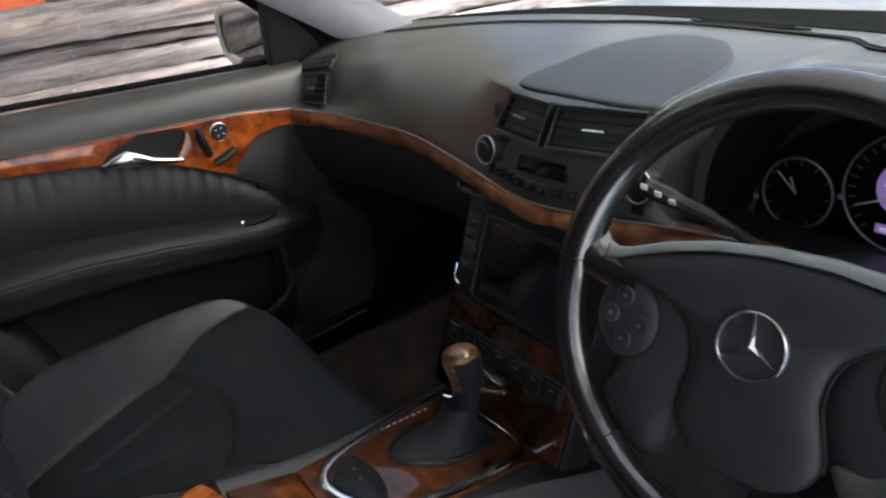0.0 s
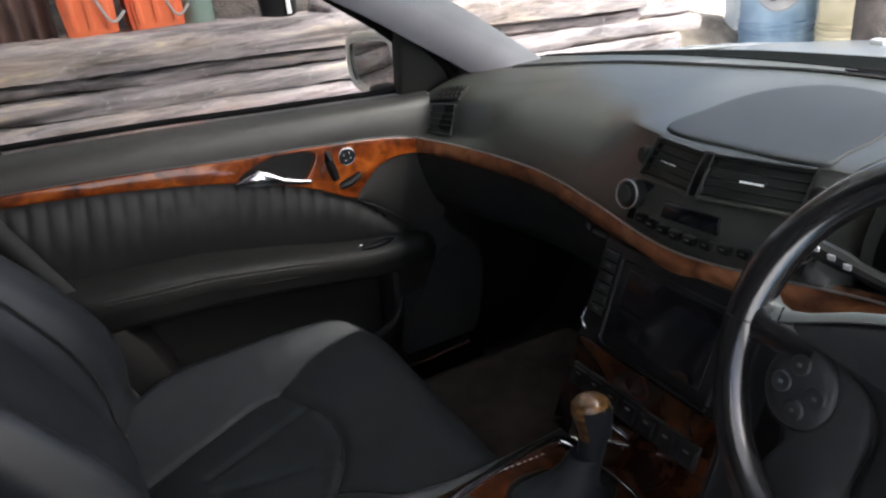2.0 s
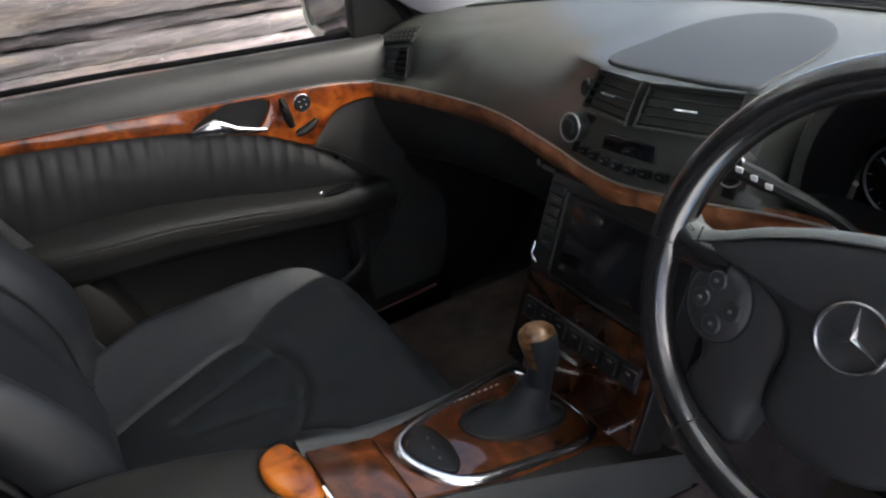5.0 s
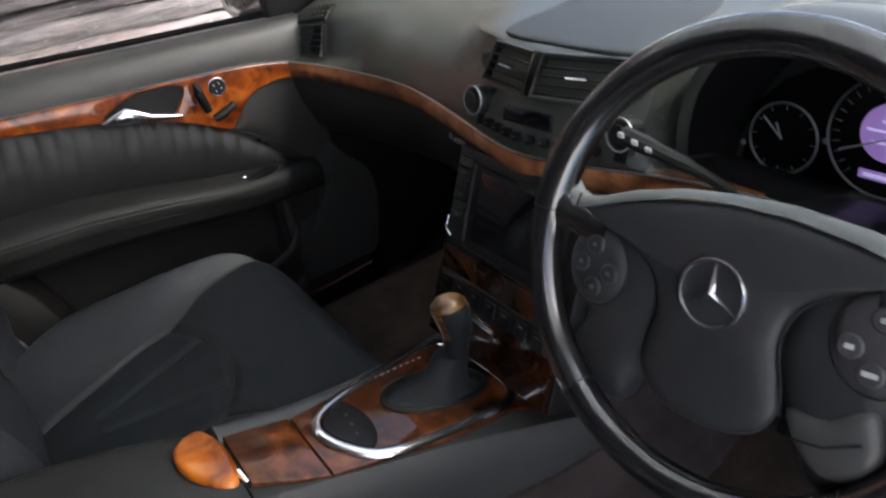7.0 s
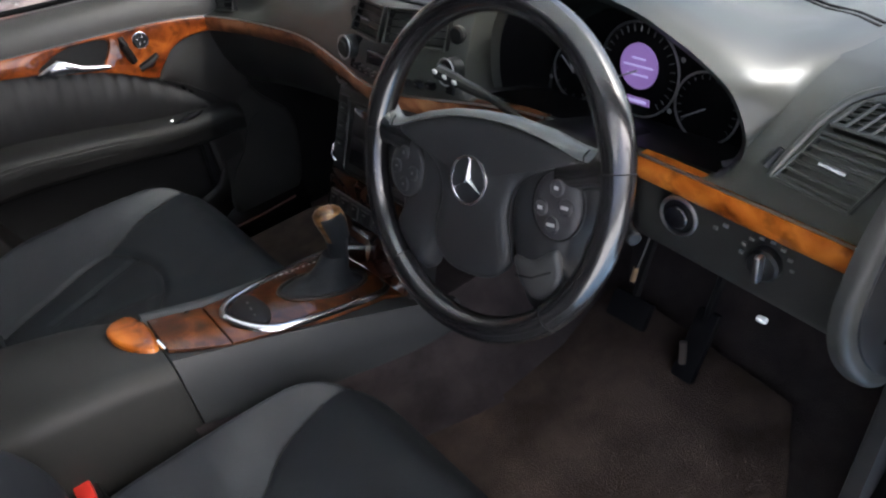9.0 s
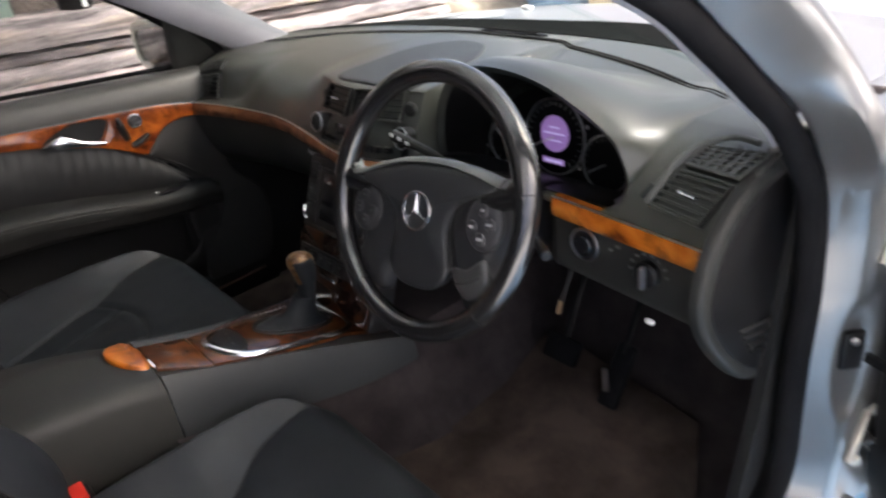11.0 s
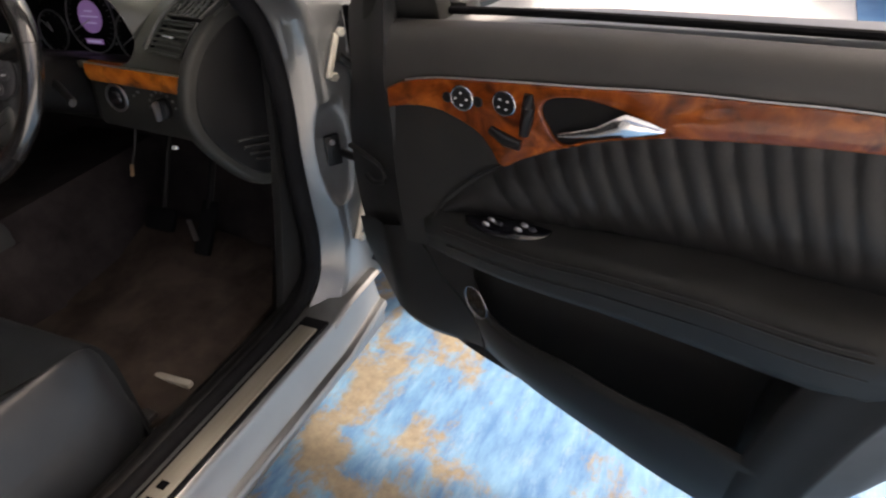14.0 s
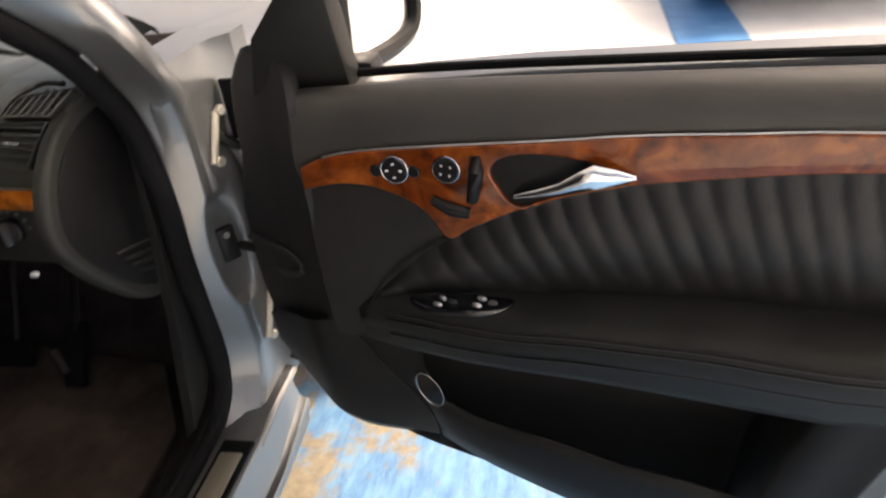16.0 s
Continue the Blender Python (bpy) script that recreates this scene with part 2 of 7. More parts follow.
def box(c, s, bevel=0.002, turn=None, bm=None, seg=2):
    """A block with rounded edges: centre, size, and a turn (Matrix) about its centre."""
    b2 = bmesh.new()
    bmesh.ops.create_cube(b2, size=1)
    for v in b2.verts:
        v.co = Vector((v.co.x * s[0], v.co.y * s[1], v.co.z * s[2]))
    if bevel:
        bmesh.ops.bevel(b2, geom=b2.edges[:], offset=min(bevel, min(s) * 0.45), segments=seg, affect="EDGES", profile=0.5)
    m = Matrix.Translation(c) @ (turn.to_4x4() if turn else Matrix.Identity(4))
    bmesh.ops.transform(b2, matrix=m, verts=b2.verts)
    return merge(bm, b2)


def merge(bm, b2):
    if bm is None:
        return b2
    me = bpy.data.meshes.new("tmp")
    b2.to_mesh(me)
    bm.from_mesh(me)
    bpy.data.meshes.remove(me)
    b2.free()
    return bm


def slab(outer, place, thick, bevel=0.003, holes=(), bm=None, seg=2):
    """A plate cut to an outline of (a, b) points, with holes; place(a, b, d) gives the world point at depth d."""
    b2 = bmesh.new()
    edges = []
    for loop in (outer, *holes):
        vs = [b2.verts.new((a, b, 0)) for a, b in loop]
        edges += [b2.edges.new((vs[i - 1], vs[i])) for i in range(len(vs))]
    if holes:
        bmesh.ops.triangle_fill(b2, edges=edges, use_beauty=True)
    else:
        b2.faces.new(b2.verts[:])
    got = bmesh.ops.extrude_face_region(b2, geom=b2.faces[:])
    top = [v for v in got["geom"] if isinstance(v, bmesh.types.BMVert)]
    for v in top:
        v.co.z = thick
    if bevel:
        ts = set(top)
        rim = [e for e in b2.edges if e.verts[0] in ts and e.verts[1] in ts and len(e.link_faces) == 2
               and abs(e.link_faces[0].normal.dot(e.link_faces[1].normal)) < 0.9]
        b2.normal_update()
        rim = [e for e in b2.edges if e.verts[0] in ts and e.verts[1] in ts and len(e.link_faces) == 2
               and abs(e.link_faces[0].normal.dot(e.link_faces[1].normal)) < 0.5]
        bmesh.ops.bevel(b2, geom=rim, offset=min(bevel, thick * 0.9), segments=seg, affect="EDGES", profile=0.5)
    for v in b2.verts:
        v.co = vec(place(*v.co))
    return merge(bm, b2)


def disc(c, axis, r, depth, bm=None, sides=28, bevel=0.0015, r2=None):
    """A short round button or dial standing on c along axis."""
    ax = vec(axis).normalized()
    e1 = ax.orthogonal().normalized()
    e2 = ax.cross(e1)
    r2 = r if r2 is None else r2
    prof = [(r, 0), (r2 + (r - r2) * 0.2, depth - bevel), (r2 - bevel, depth), (0.0005, depth)]
    rows = [[vec(c) + ax * h + (e1 * math.cos(a) + e2 * math.sin(a)) * q for a in (2 * math.pi * j / sides for j in range(sides))] for q, h in prof]
    return grid(rows, True, True, bm)


def ring(c, axis, r, tr, bm=None, sides=36, squash=1.0, e1=None):
    ax = vec(axis).normalized()
    e1 = vec(e1).normalized() if e1 is not None else ax.orthogonal().normalized()
    e2 = ax.cross(e1)
    pts = [vec(c) + e1 * r * math.cos(a) + e2 * r * squash * math.sin(a) for a in (2 * math.pi * j / sides for j in range(sides))]
    return tube(pts, tr, 8, True, bm, up=ax)


def base(name, at, label, category, group="", kind=""):
    """An empty at a thing's base, which parents its parts."""
    ob = new(name)
    ob.empty_display_size = 0.05
    ob.location = at
    return tagged(ob, label, category, group, kind)


def part(name, bm, mat, parent=None, label="", smooth=35, kind=""):
    bmesh.ops.recalc_face_normals(bm, faces=bm.faces)
    me = bpy.data.meshes.new(name)
    bm.to_mesh(me)
    bm.free()
    me.materials.append(M[mat] if isinstance(mat, str) else mat)
    for p in me.polygons:
        p.use_smooth = smooth > 0
    if smooth > 0:
        me.set_sharp_from_angle(angle=radians(smooth))
    ob = new(name, me)
    if parent is not None:
        ob.parent = parent
        ob.matrix_parent_inverse = Matrix.Translation(-parent.location)
    if label or kind:
        tagged(ob, label, kind=kind)
    return ob


def thick(ob, t, out=None):
    """Gives a skin thickness on the side away from out, the way in which it faces."""
    me = ob.data
    if out is not None:
        lean = sum((p.normal * p.area for p in me.polygons), Vector()).dot(Vector(out))
        if lean < 0:
            me.flip_normals()
    md = ob.modifiers.new("thickness", "SOLIDIFY")
    md.thickness, md.offset = t, -1.0 if out is not None else 0.0
    return ob


# ---- ground and surroundings ----
def floor_paint():
    mat = material("painted_concrete", (0.060, 0.165, 0.335), (0.16, 0.32, 0.48), 0.55, scale=11, stretch=(2.2, 0.7, 1), grain=300, bump=0.3, dist=0.001)
    nt = mat.node_tree
    b = nt.nodes["Principled BSDF"]
    blue = b.inputs["Base Color"].links[0].from_socket
    wear = noise_node(nt, 6.0, 10, 0.70, (1.0, 0.7, 1.0))
    wear.inputs["Distortion"].default_value = 0.25
    place = nt.nodes.new("ShaderNodeTexCoord")
    axes = nt.nodes.new("ShaderNodeSeparateXYZ")
    nt.links.new(place.outputs["Object"], axes.inputs["Vector"])
    near = nt.nodes.new("ShaderNodeMapRange")
    near.inputs["From Min"].default_value, near.inputs["From Max"].default_value = 0.94, 1.22
    near.inputs["To Min"].default_value, near.inputs["To Max"].default_value = 0.070, -0.065
    nt.links.new(axes.outputs["X"], near.inputs["Value"])
    total = nt.nodes.new("ShaderNodeMath")
    nt.links.new(wear.outputs["Fac"], total.inputs[0])
    nt.links.new(near.outputs["Result"], total.inputs[1])
    mask = ramp_node(nt, total.outputs["Value"], [(0.51, (0, 0, 0)), (0.59, (0.86, 0.86, 0.86))])
    sand = noise_node(nt, 40.0, 4, 0.6)
    ochre = ramp_node(nt, sand.outputs["Fac"], [(0.3, (0.20, 0.142, 0.066)), (0.7, (0.32, 0.245, 0.128))])
    pale = noise_node(nt, 9.0, 8, 0.75, (3.0, 0.8, 1.0))
    far = nt.nodes.new("ShaderNodeMapRange")
    far.inputs["From Min"].default_value, far.inputs["From Max"].default_value = 1.35, 2.6
    far.inputs["To Min"].default_value, far.inputs["To Max"].default_value = -0.03, 0.16
    nt.links.new(axes.outputs["X"], far.inputs["Value"])
    worn = nt.nodes.new("ShaderNodeMath")
    nt.links.new(pale.outputs["Fac"], worn.inputs[0])
    nt.links.new(far.outputs["Result"], worn.inputs[1])
    pmask = ramp_node(nt, worn.outputs["Value"], [(0.5, (0, 0, 0)), (0.70, (0.75, 0.75, 0.75))])
    m0 = nt.nodes.new("ShaderNodeMix")
    m0.data_type = "RGBA"
    nt.links.new(pmask.outputs["Color"], m0.inputs["Factor"])
    nt.links.new(blue, m0.inputs["A"])
    m0.inputs["B"].default_value = (0.27, 0.38, 0.50, 1)
    m1 = nt.nodes.new("ShaderNodeMix")
    m1.data_type = "RGBA"
    nt.links.new(mask.outputs["Color"], m1.inputs["Factor"])
    nt.links.new(m0.outputs["Result"], m1.inputs["A"])
    nt.links.new(ochre.outputs["Color"], m1.inputs["B"])
    nt.links.new(m1.outputs["Result"], b.inputs["Base Color"])
    return mat


M["floor_paint"] = floor_paint()
M["blue_paint"] = material("blue_floor_paint", (0.04, 0.18, 0.42), (0.10, 0.28, 0.52), 0.5, scale=4, grain=200, bump=0.2, dist=0.001)
M["pale_yard"] = material("pale_concrete_yard", (0.66, 0.66, 0.65), (0.80, 0.80, 0.79), 0.8, scale=1.2, grain=60, bump=0.3, dist=0.003)
M["plaster"] = material("white_plaster", (0.70, 0.71, 0.70), (0.80, 0.80, 0.79), 0.8, scale=2, grain=90, bump=0.2, dist=0.002)
M["log"] = None


def log_material():
    mat = bpy.data.materials.new("weathered_timber")
    mat.use_nodes = True
    nt = mat.node_tree
    b = nt.nodes["Principled BSDF"]
    streak = noise_node(nt, 6.0, 10, 0.72, (2.5, 0.45, 4.5))
    streak.inputs["Distortion"].default_value = 0.6
    tone = ramp_node(nt, streak.outputs["Fac"], [(0.26, (0.050, 0.045, 0.047)), (0.40, (0.125, 0.112, 0.116)), (0.50, (0.25, 0.222, 0.23)), (0.58, (0.34, 0.305, 0.305)), (0.66, (0.50, 0.42, 0.31)), (0.80, (0.66, 0.58, 0.48))])
    patch = noise_node(nt, 3.0, 6, 0.65, (1.2, 0.35, 3.2))
    tanm = ramp_node(nt, patch.outputs["Fac"], [(0.50, (0, 0, 0)), (0.66, (0.70, 0.70, 0.70))])
    tan = nt.nodes.new("ShaderNodeMix")
    tan.data_type, tan.blend_type = "RGBA", "MULTIPLY"
    nt.links.new(tanm.outputs["Color"], tan.inputs["Factor"])
    nt.links.new(tone.outputs["Color"], tan.inputs["A"])
    tan.inputs["B"].default_value = (1.32, 1.16, 0.90, 1)
    info = nt.nodes.new("ShaderNodeObjectInfo")
    shade = ramp_node(nt, info.outputs["Random"], [(0.0, (1.08, 1.05, 1.06)), (1.0, (1.30, 1.26, 1.23))])
    m = nt.nodes.new("ShaderNodeMix")
    m.data_type, m.blend_type = "RGBA", "MULTIPLY"
    m.inputs["Factor"].default_value = 1
    nt.links.new(tan.outputs["Result"], m.inputs["A"])
    nt.links.new(shade.outputs["Color"], m.inputs["B"])
    fleck = noise_node(nt, 30.0, 6, 0.75)
    fm = ramp_node(nt, fleck.outputs["Fac"], [(0.60, (0, 0, 0)), (0.68, (0.85, 0.85, 0.85))])
    m2 = nt.nodes.new("ShaderNodeMix")
    m2.data_type = "RGBA"
    nt.links.new(fm.outputs["Color"], m2.inputs["Factor"])
    nt.links.new(m.outputs["Result"], m2.inputs["A"])
    m2.inputs["B"].default_value = (0.62, 0.60, 0.58, 1)
    crack = noise_node(nt, 17.0, 5, 0.7, (1.0, 0.22, 2.4))
    cm = ramp_node(nt, crack.outputs["Fac"], [(0.61, (0, 0, 0)), (0.66, (0.8, 0.8, 0.8))])
    m3 = nt.nodes.new("ShaderNodeMix")
    m3.data_type = "RGBA"
    nt.links.new(cm.outputs["Color"], m3.inputs["Factor"])
    nt.links.new(m2.outputs["Result"], m3.inputs["A"])
    m3.inputs["B"].default_value = (0.055, 0.048, 0.050, 1)
    nt.links.new(m3.outputs["Result"], b.inputs["Base Color"])
    b.inputs["Roughness"].default_value = 0.85
    bp = nt.nodes.new("ShaderNodeBump")
    bp.inputs["Strength"].default_value, bp.inputs["Distance"].default_value = 0.9, 0.016
    rough_ = noise_node(nt, 26.0, 8, 0.75, (1.0, 0.5, 1.4))
    both = nt.nodes.new("ShaderNodeMath")
    nt.links.new(streak.outputs["Fac"], both.inputs[0])
    nt.links.new(rough_.outputs["Fac"], both.inputs[1])
    nt.links.new(both.outputs["Value"], bp.inputs["Height"])
    nt.links.new(bp.outputs["Normal"], b.inputs["Normal"])
    return mat


M["log"] = log_material()
bm = bmesh.new()
vs = [bm.verts.new(p) for p in ((-600, -600, -0.012), (600, -600, -0.012), (600, 600, -0.012), (-600, 600, -0.012))]
bm.faces.new(vs)
tagged(part("ground", bm, "pale_yard", None, smooth=0), "pale concrete yard reaching to the horizon", "ground", kind="structure")
tagged(part("pavement", box((0.9, 0.75, -0.005), (5.2, 3.1, 0.01), 0), M["floor_paint"], None, smooth=0),
       "worn sky-blue painted concrete with ochre bare patches", "floor", kind="structure")

# retaining wall of stacked timbers
wall = base("wall_west", (-1.9, 0.6, 0), "stacked weathered grey-brown timber retaining wall", "wall", kind="structure")
rng = random.Random(4)
courses = [(0.00, 0.16, 0.0), (0.16, 0.15, 0.01), (0.31, 0.155, 0.0), (0.465, 0.145, 0.015), (0.61, 0.16, 0.005), (0.77, 0.078, 0.03), (0.848, 0.064, 0.018), (0.912, 0.046, -0.035), (0.958, 0.112, 0.0)]
rows = [[(x, y, z - 0.05 * (y - 0.4) - 0.03) for x, z in ((-2.2, 0.0), (-1.93, 0.0), (-1.90, 0.5), (-1.90, 1.0), (-2.2, 1.0))] for y in (-2.6, 0.4, 2.35)]
part("wall_core", grid(rows, True, True), "void", wall)
for z0, h, prow in courses:
    y0 = -2.6 - rng.random() * 0.8
    while y0 < 2.4:
        y1 = 2.55 - 0.25 * rng.random()
        if y1 - y0 > 0.15:
            rows = []
            off = rng.uniform(-0.012, 0.012) + prow
            ph = rng.random() * 9
            for i in range(161):
                y = y0 + (y1 - y0) * i / 160
                zz = z0 + h / 2 - 0.05 * (y - 0.4)
                sec = [(-0.34, -0.42), (-0.05, -0.495), (-0.012, -0.42), (0.0, -0.1), (-0.003, 0.22), (-0.014, 0.44), (-0.05, 0.495), (-0.34, 0.44)]
                wob = [0.008 * noise.noise((y * 2.1, ph, k * 1.7)) + 0.005 * noise.noise((y * 12, ph, k * 3.1)) + 0.004 * noise.noise((y * 31, ph, k * 5.3)) for k in range(8)]
                rows.append([(-1.80 + off + sx + wob[k], y, zz + sz * h + wob[(k + 3) % 8]) for k, (sx, sz) in enumerate(sec)])
            part("timber", grid(rows, True, True), "log", wall, smooth=50)
        y0 = y1 + 0.5


# ---- car shell ----
car = base("saloon_car", (0, 0.3, 0.0), "silver saloon car shell with open driver's doorway", "car")
bm = grid([[(x, y, 0.30) for x in np.linspace(-0.80, 0.80, 9)] for y in np.linspace(-1.6, 0.80, 9)]
          + [[(x, y, z) for x in np.linspace(-0.80, 0.80, 9)] for y, z in ((0.92, 0.36), (1.02, 0.50), (1.06, 0.75), (1.08, 0.97))])
thick(part("floor_pan", bm, "carpet", car, "dark brown carpet"), 0.02, (0, -0.3, 1))
for s in (-1, 1):
    # sill: rounded painted beam with inner step
    rows = []
    for y in np.linspace(-0.45, 0.86, 8):
        e = max(0.0, (y - 0.70) / 0.16)
        rows.append([(s * (x - 0.022 * e * (x > 0.88)), y, z) for x, z in ((0.755, 0.285), (0.765, 0.375), (0.79, 0.390), (0.870, 0.389), (0.875, 0.386), (0.879, 0.379), (0.881, 0.368),
                                                (0.889, 0.317), (0.892, 0.311), (0.897, 0.3085), (0.904, 0.307), (0.907, 0.302), (0.907, 0.292), (0.898, 0.275), (0.875, 0.245), (0.84, 0.20), (0.76, 0.18))])
    part("sill", grid(rows, True, True), "silver", car)
    # rear side wall behind the front doorway
    rows = [[(s * x, y, z) for y in (-0.36, -0.5, -0.9, -1.6)] for x, z in ((0.80, 0.30), (0.84, 0.6), (0.83, 0.98), (0.72, 1.2), (0.60, 1.40))]
    thick(part("side_wall", grid(rows), "dash_low", car, "dark side trim"), 0.05)
rows = [[(x, y, z) for x in np.linspace(-0.66, 0.66, 9)] for y, z in ((0.14, 1.395), (0.0, 1.425), (-0.4, 1.45), (-1.0, 1.44), (-1.6, 1.36))]
thick(part("roof", grid(rows), "silver", car), 0.012)
rows = [[(x, y, z) for x in np.linspace(-0.62, 0.62, 9)] for y, z in ((0.13, 1.375), (0.0, 1.405), (-0.4, 1.43), (-1.0, 1.42), (-1.58, 1.34))]
thick(part("headliner", grid(rows), "liner", car, "pale cloth headliner"), 0.012)
rows = [[(x, y, z) for x in np.linspace(-0.84, 0.84, 7)] for y, z in ((-1.62, 1.36), (-1.5, 1.0), (-1.2, 0.95), (-1.15, 0.6), (-0.95, 0.5), (-0.9, 0.3))]
thick(part("rear_bench", grid(rows), "leather", car, "black leather rear bench"), 0.03)

# windscreen pillars: pale trim inside, painted outside
inner = spline([(0.735, 0.86, 0.985), (0.705, 0.70, 1.09), (0.66, 0.46, 1.235), (0.60, 0.13, 1.385)], 6)
rows = []
for x, y, z in inner:
    rows.append([(-(x - 0.035), y + 0.035, z + 0.012), (-(x - 0.03), y - 0.005, z - 0.004), (-(x - 0.008), y - 0.040, z - 0.03),
                 (-(x + 0.018), y - 0.058, z - 0.038), (-(x + 0.03), y - 0.04, z - 0.02), (-(x + 0.02), y + 0.03, z + 0.02)])
part("windscreen_pillar", grid(rows, True, True), "pillar", car, "pale grey pillar trim")
outer = spline([(0.836, 0.822, 0.90), (0.830, 0.792, 0.955), (0.803, 0.747, 1.045), (0.755, 0.60, 1.16), (0.70, 0.38, 1.285), (0.645, 0.12, 1.40), (0.63, -0.2, 1.435)], 6)
rows = []
for x, y, z in outer:
    sec = [(-0.045, 0.03, 0.0), (-0.05, -0.03, -0.03), (-0.02, -0.045, -0.028), (0.012, -0.03, -0.012), (0.022, 0.005, 0.008), (-0.005, 0.05, 0.03)]
    k = 0.35 + 0.65 * min(1, max(0, (z - 0.90) / 0.08))
    rows.append([(-(x + p[0] * k), y + p[1] * k, z + p[2] * k) for p in spline(sec, 4, True)])
part("pillar_skin", grid(rows, True, True), "silver", car, smooth=70)
# the open side: stations of flange, crease, ridge and outer side, from the hinge pillar up to the roof
LIP = spline([(0.808, 0.768, 0.87), (0.806, 0.757, 0.93), (0.799, 0.733, 0.992), (0.793, 0.693, 1.054), (0.785, 0.635, 1.106), (0.772, 0.565, 1.168), (0.756, 0.49, 1.230), (0.715, 0.35, 1.305), (0.66, 0.17, 1.370), (0.625, -0.05, 1.405), (0.62, -0.3, 1.42)], 5)
CREASE = spline([(0.822, 0.774, 0.88), (0.819, 0.760, 0.938), (0.815, 0.730, 1.0), (0.816, 0.682, 1.064), (0.815, 0.618, 1.120), (0.803, 0.545, 1.185), (0.788, 0.47, 1.246), (0.746, 0.33, 1.322), (0.690, 0.15, 1.387), (0.655, -0.06, 1.422), (0.65, -0.3, 1.437)], 5)
RIDGE = spline([(0.850, 0.784, 0.885), (0.856, 0.775, 0.945), (0.867, 0.722, 1.007), (0.868, 0.660, 1.070), (0.858, 0.595, 1.138), (0.845, 0.52, 1.203), (0.828, 0.45, 1.260), (0.785, 0.31, 1.336), (0.724, 0.13, 1.40), (0.69, -0.07, 1.435), (0.685, -0.3, 1.45)], 5)
def turned(p, k):
    f = min(1, max(0, (p[2] - 1.0) / 0.16))
    return p + np.array((-0.035, 0.088, -0.025)) * k * f * f * (3 - 2 * f)


rows = []
for a, b, c in zip(LIP, (turned(p, 0.4) for p in CREASE), (turned(p, 1.0) for p in RIDGE)):
    d = c + np.array((0.004, 0.022, 0.014))
    rows.append([a + np.array((-0.024, 0.05, 0.015)), a + np.array((-0.004, 0.008, 0.002)), a, a * 0.5 + b * 0.5 + np.array((0, -0.003, 0.001)), b, b * 0.5 + c * 0.5 + np.array((0.002, -0.004, 0.002)), c * 0.93 + b * 0.07, c,
                 c + np.array((0.004, 0.008, 0.005)), d, d + np.array((-0.03, 0.030, 0.02)), d + np.array((-0.09, 0.045, 0.03))])
part("pillar_skin", grid(rows, True, True), "silver", car, "silver painted windscreen pillar", smooth=60)
rows = [[a + np.array(o) for o in ((-0.024, 0.004, -0.006), (-0.033, 0.004, -0.022), (-0.041, 0.010, -0.033), (-0.048, 0.018, -0.036), (-0.060, 0.036, -0.032), (-0.076, 0.065, -0.008), (-0.075, 0.085, 0.03), (-0.03, 0.06, 0.02))] for a in LIP[13:]]
part("windscreen_pillar", grid(rows, True, True), "pillar", car, "pale grey pillar trim", smooth=60)
# hinge pillar of the open doorway, painted: flange, sharp crease, hinge face with an almond-shaped dish
FLANGE_IN = ([0.36, 0.388, 0.418, 0.458, 0.52, 0.60, 0.683, 0.786, 0.881, 0.947, 1.0], [0.62, 0.688, 0.738, 0.760, 0.766, 0.760, 0.756, 0.761, 0.768, 0.762, 0.750])
FLANGE_OUT = ([0.354, 0.426, 0.492, 0.558, 0.62, 0.76, 0.88, 0.95, 1.025], [0.718, 0.773, 0.793, 0.790, 0.786, 0.784, 0.786, 0.770, 0.745])
rows = []
for f in np.linspace(0, 1, 80):
    z = 0.36 + f * 0.64
    yi, yo = curve_at(z, *FLANGE_IN), curve_at(z, *FLANGE_OUT)
    eye = max(0.0, 1 - ((z - 0.684) / 0.104) ** 2) ** 0.75
    rx, ry = 0.852 - 0.015 * eye, yo - 0.012 * eye
    low = max(0.0, (0.45 - z) / 0.09)
    rows.append([(0.780, yi + 0.03, z), (0.802, yi + 0.004, z), (0.808, yi, z), (rx - 0.022, ry - 0.013, z), (rx - 0.003, ry - 0.003, z), (rx, ry, z), (rx + 0.0012, ry + 0.0035, z),
                 (0.8555 - 0.038 * eye, ry + 0.009, z), (0.857 - 0.040 * eye, ry + 0.016 - 0.01 * low, z), (0.857 - 0.018 * eye, 0.825 - 0.01 * low, z), (0.857 - 0.001 * eye, 0.848, z),
                 (0.859, 0.872, z), (0.866, 0.906, z), (0.885, 0.93, z), (0.885, 0.98, z), (0.78, 0.98, z)])
part("hinge_pillar", grid(rows, True, True), "silver", car, "silver painted hinge pillar", smooth=32)
rows = []
for z in np.linspace(0.36, 0.96, 6):
    rows.append([(-0.775, 0.72, z), (-0.85, 0.78, z), (-0.87, 0.95, z), (-0.78, 0.98, z)])
part("hinge_pillar", grid(rows, True, True), "silver", car)
LOW_SEAL = [(0.799, 0.757, 0.80), (0.799, 0.750, 0.70), (0.799, 0.750, 0.60), (0.799, 0.752, 0.52), (0.799, 0.738, 0.455), (0.799, 0.69, 0.412), (0.797, 0.60, 0.396), (0.797, 0.45, 0.394), (0.797, 0.1, 0.394), (0.797, -0.3, 0.40)]
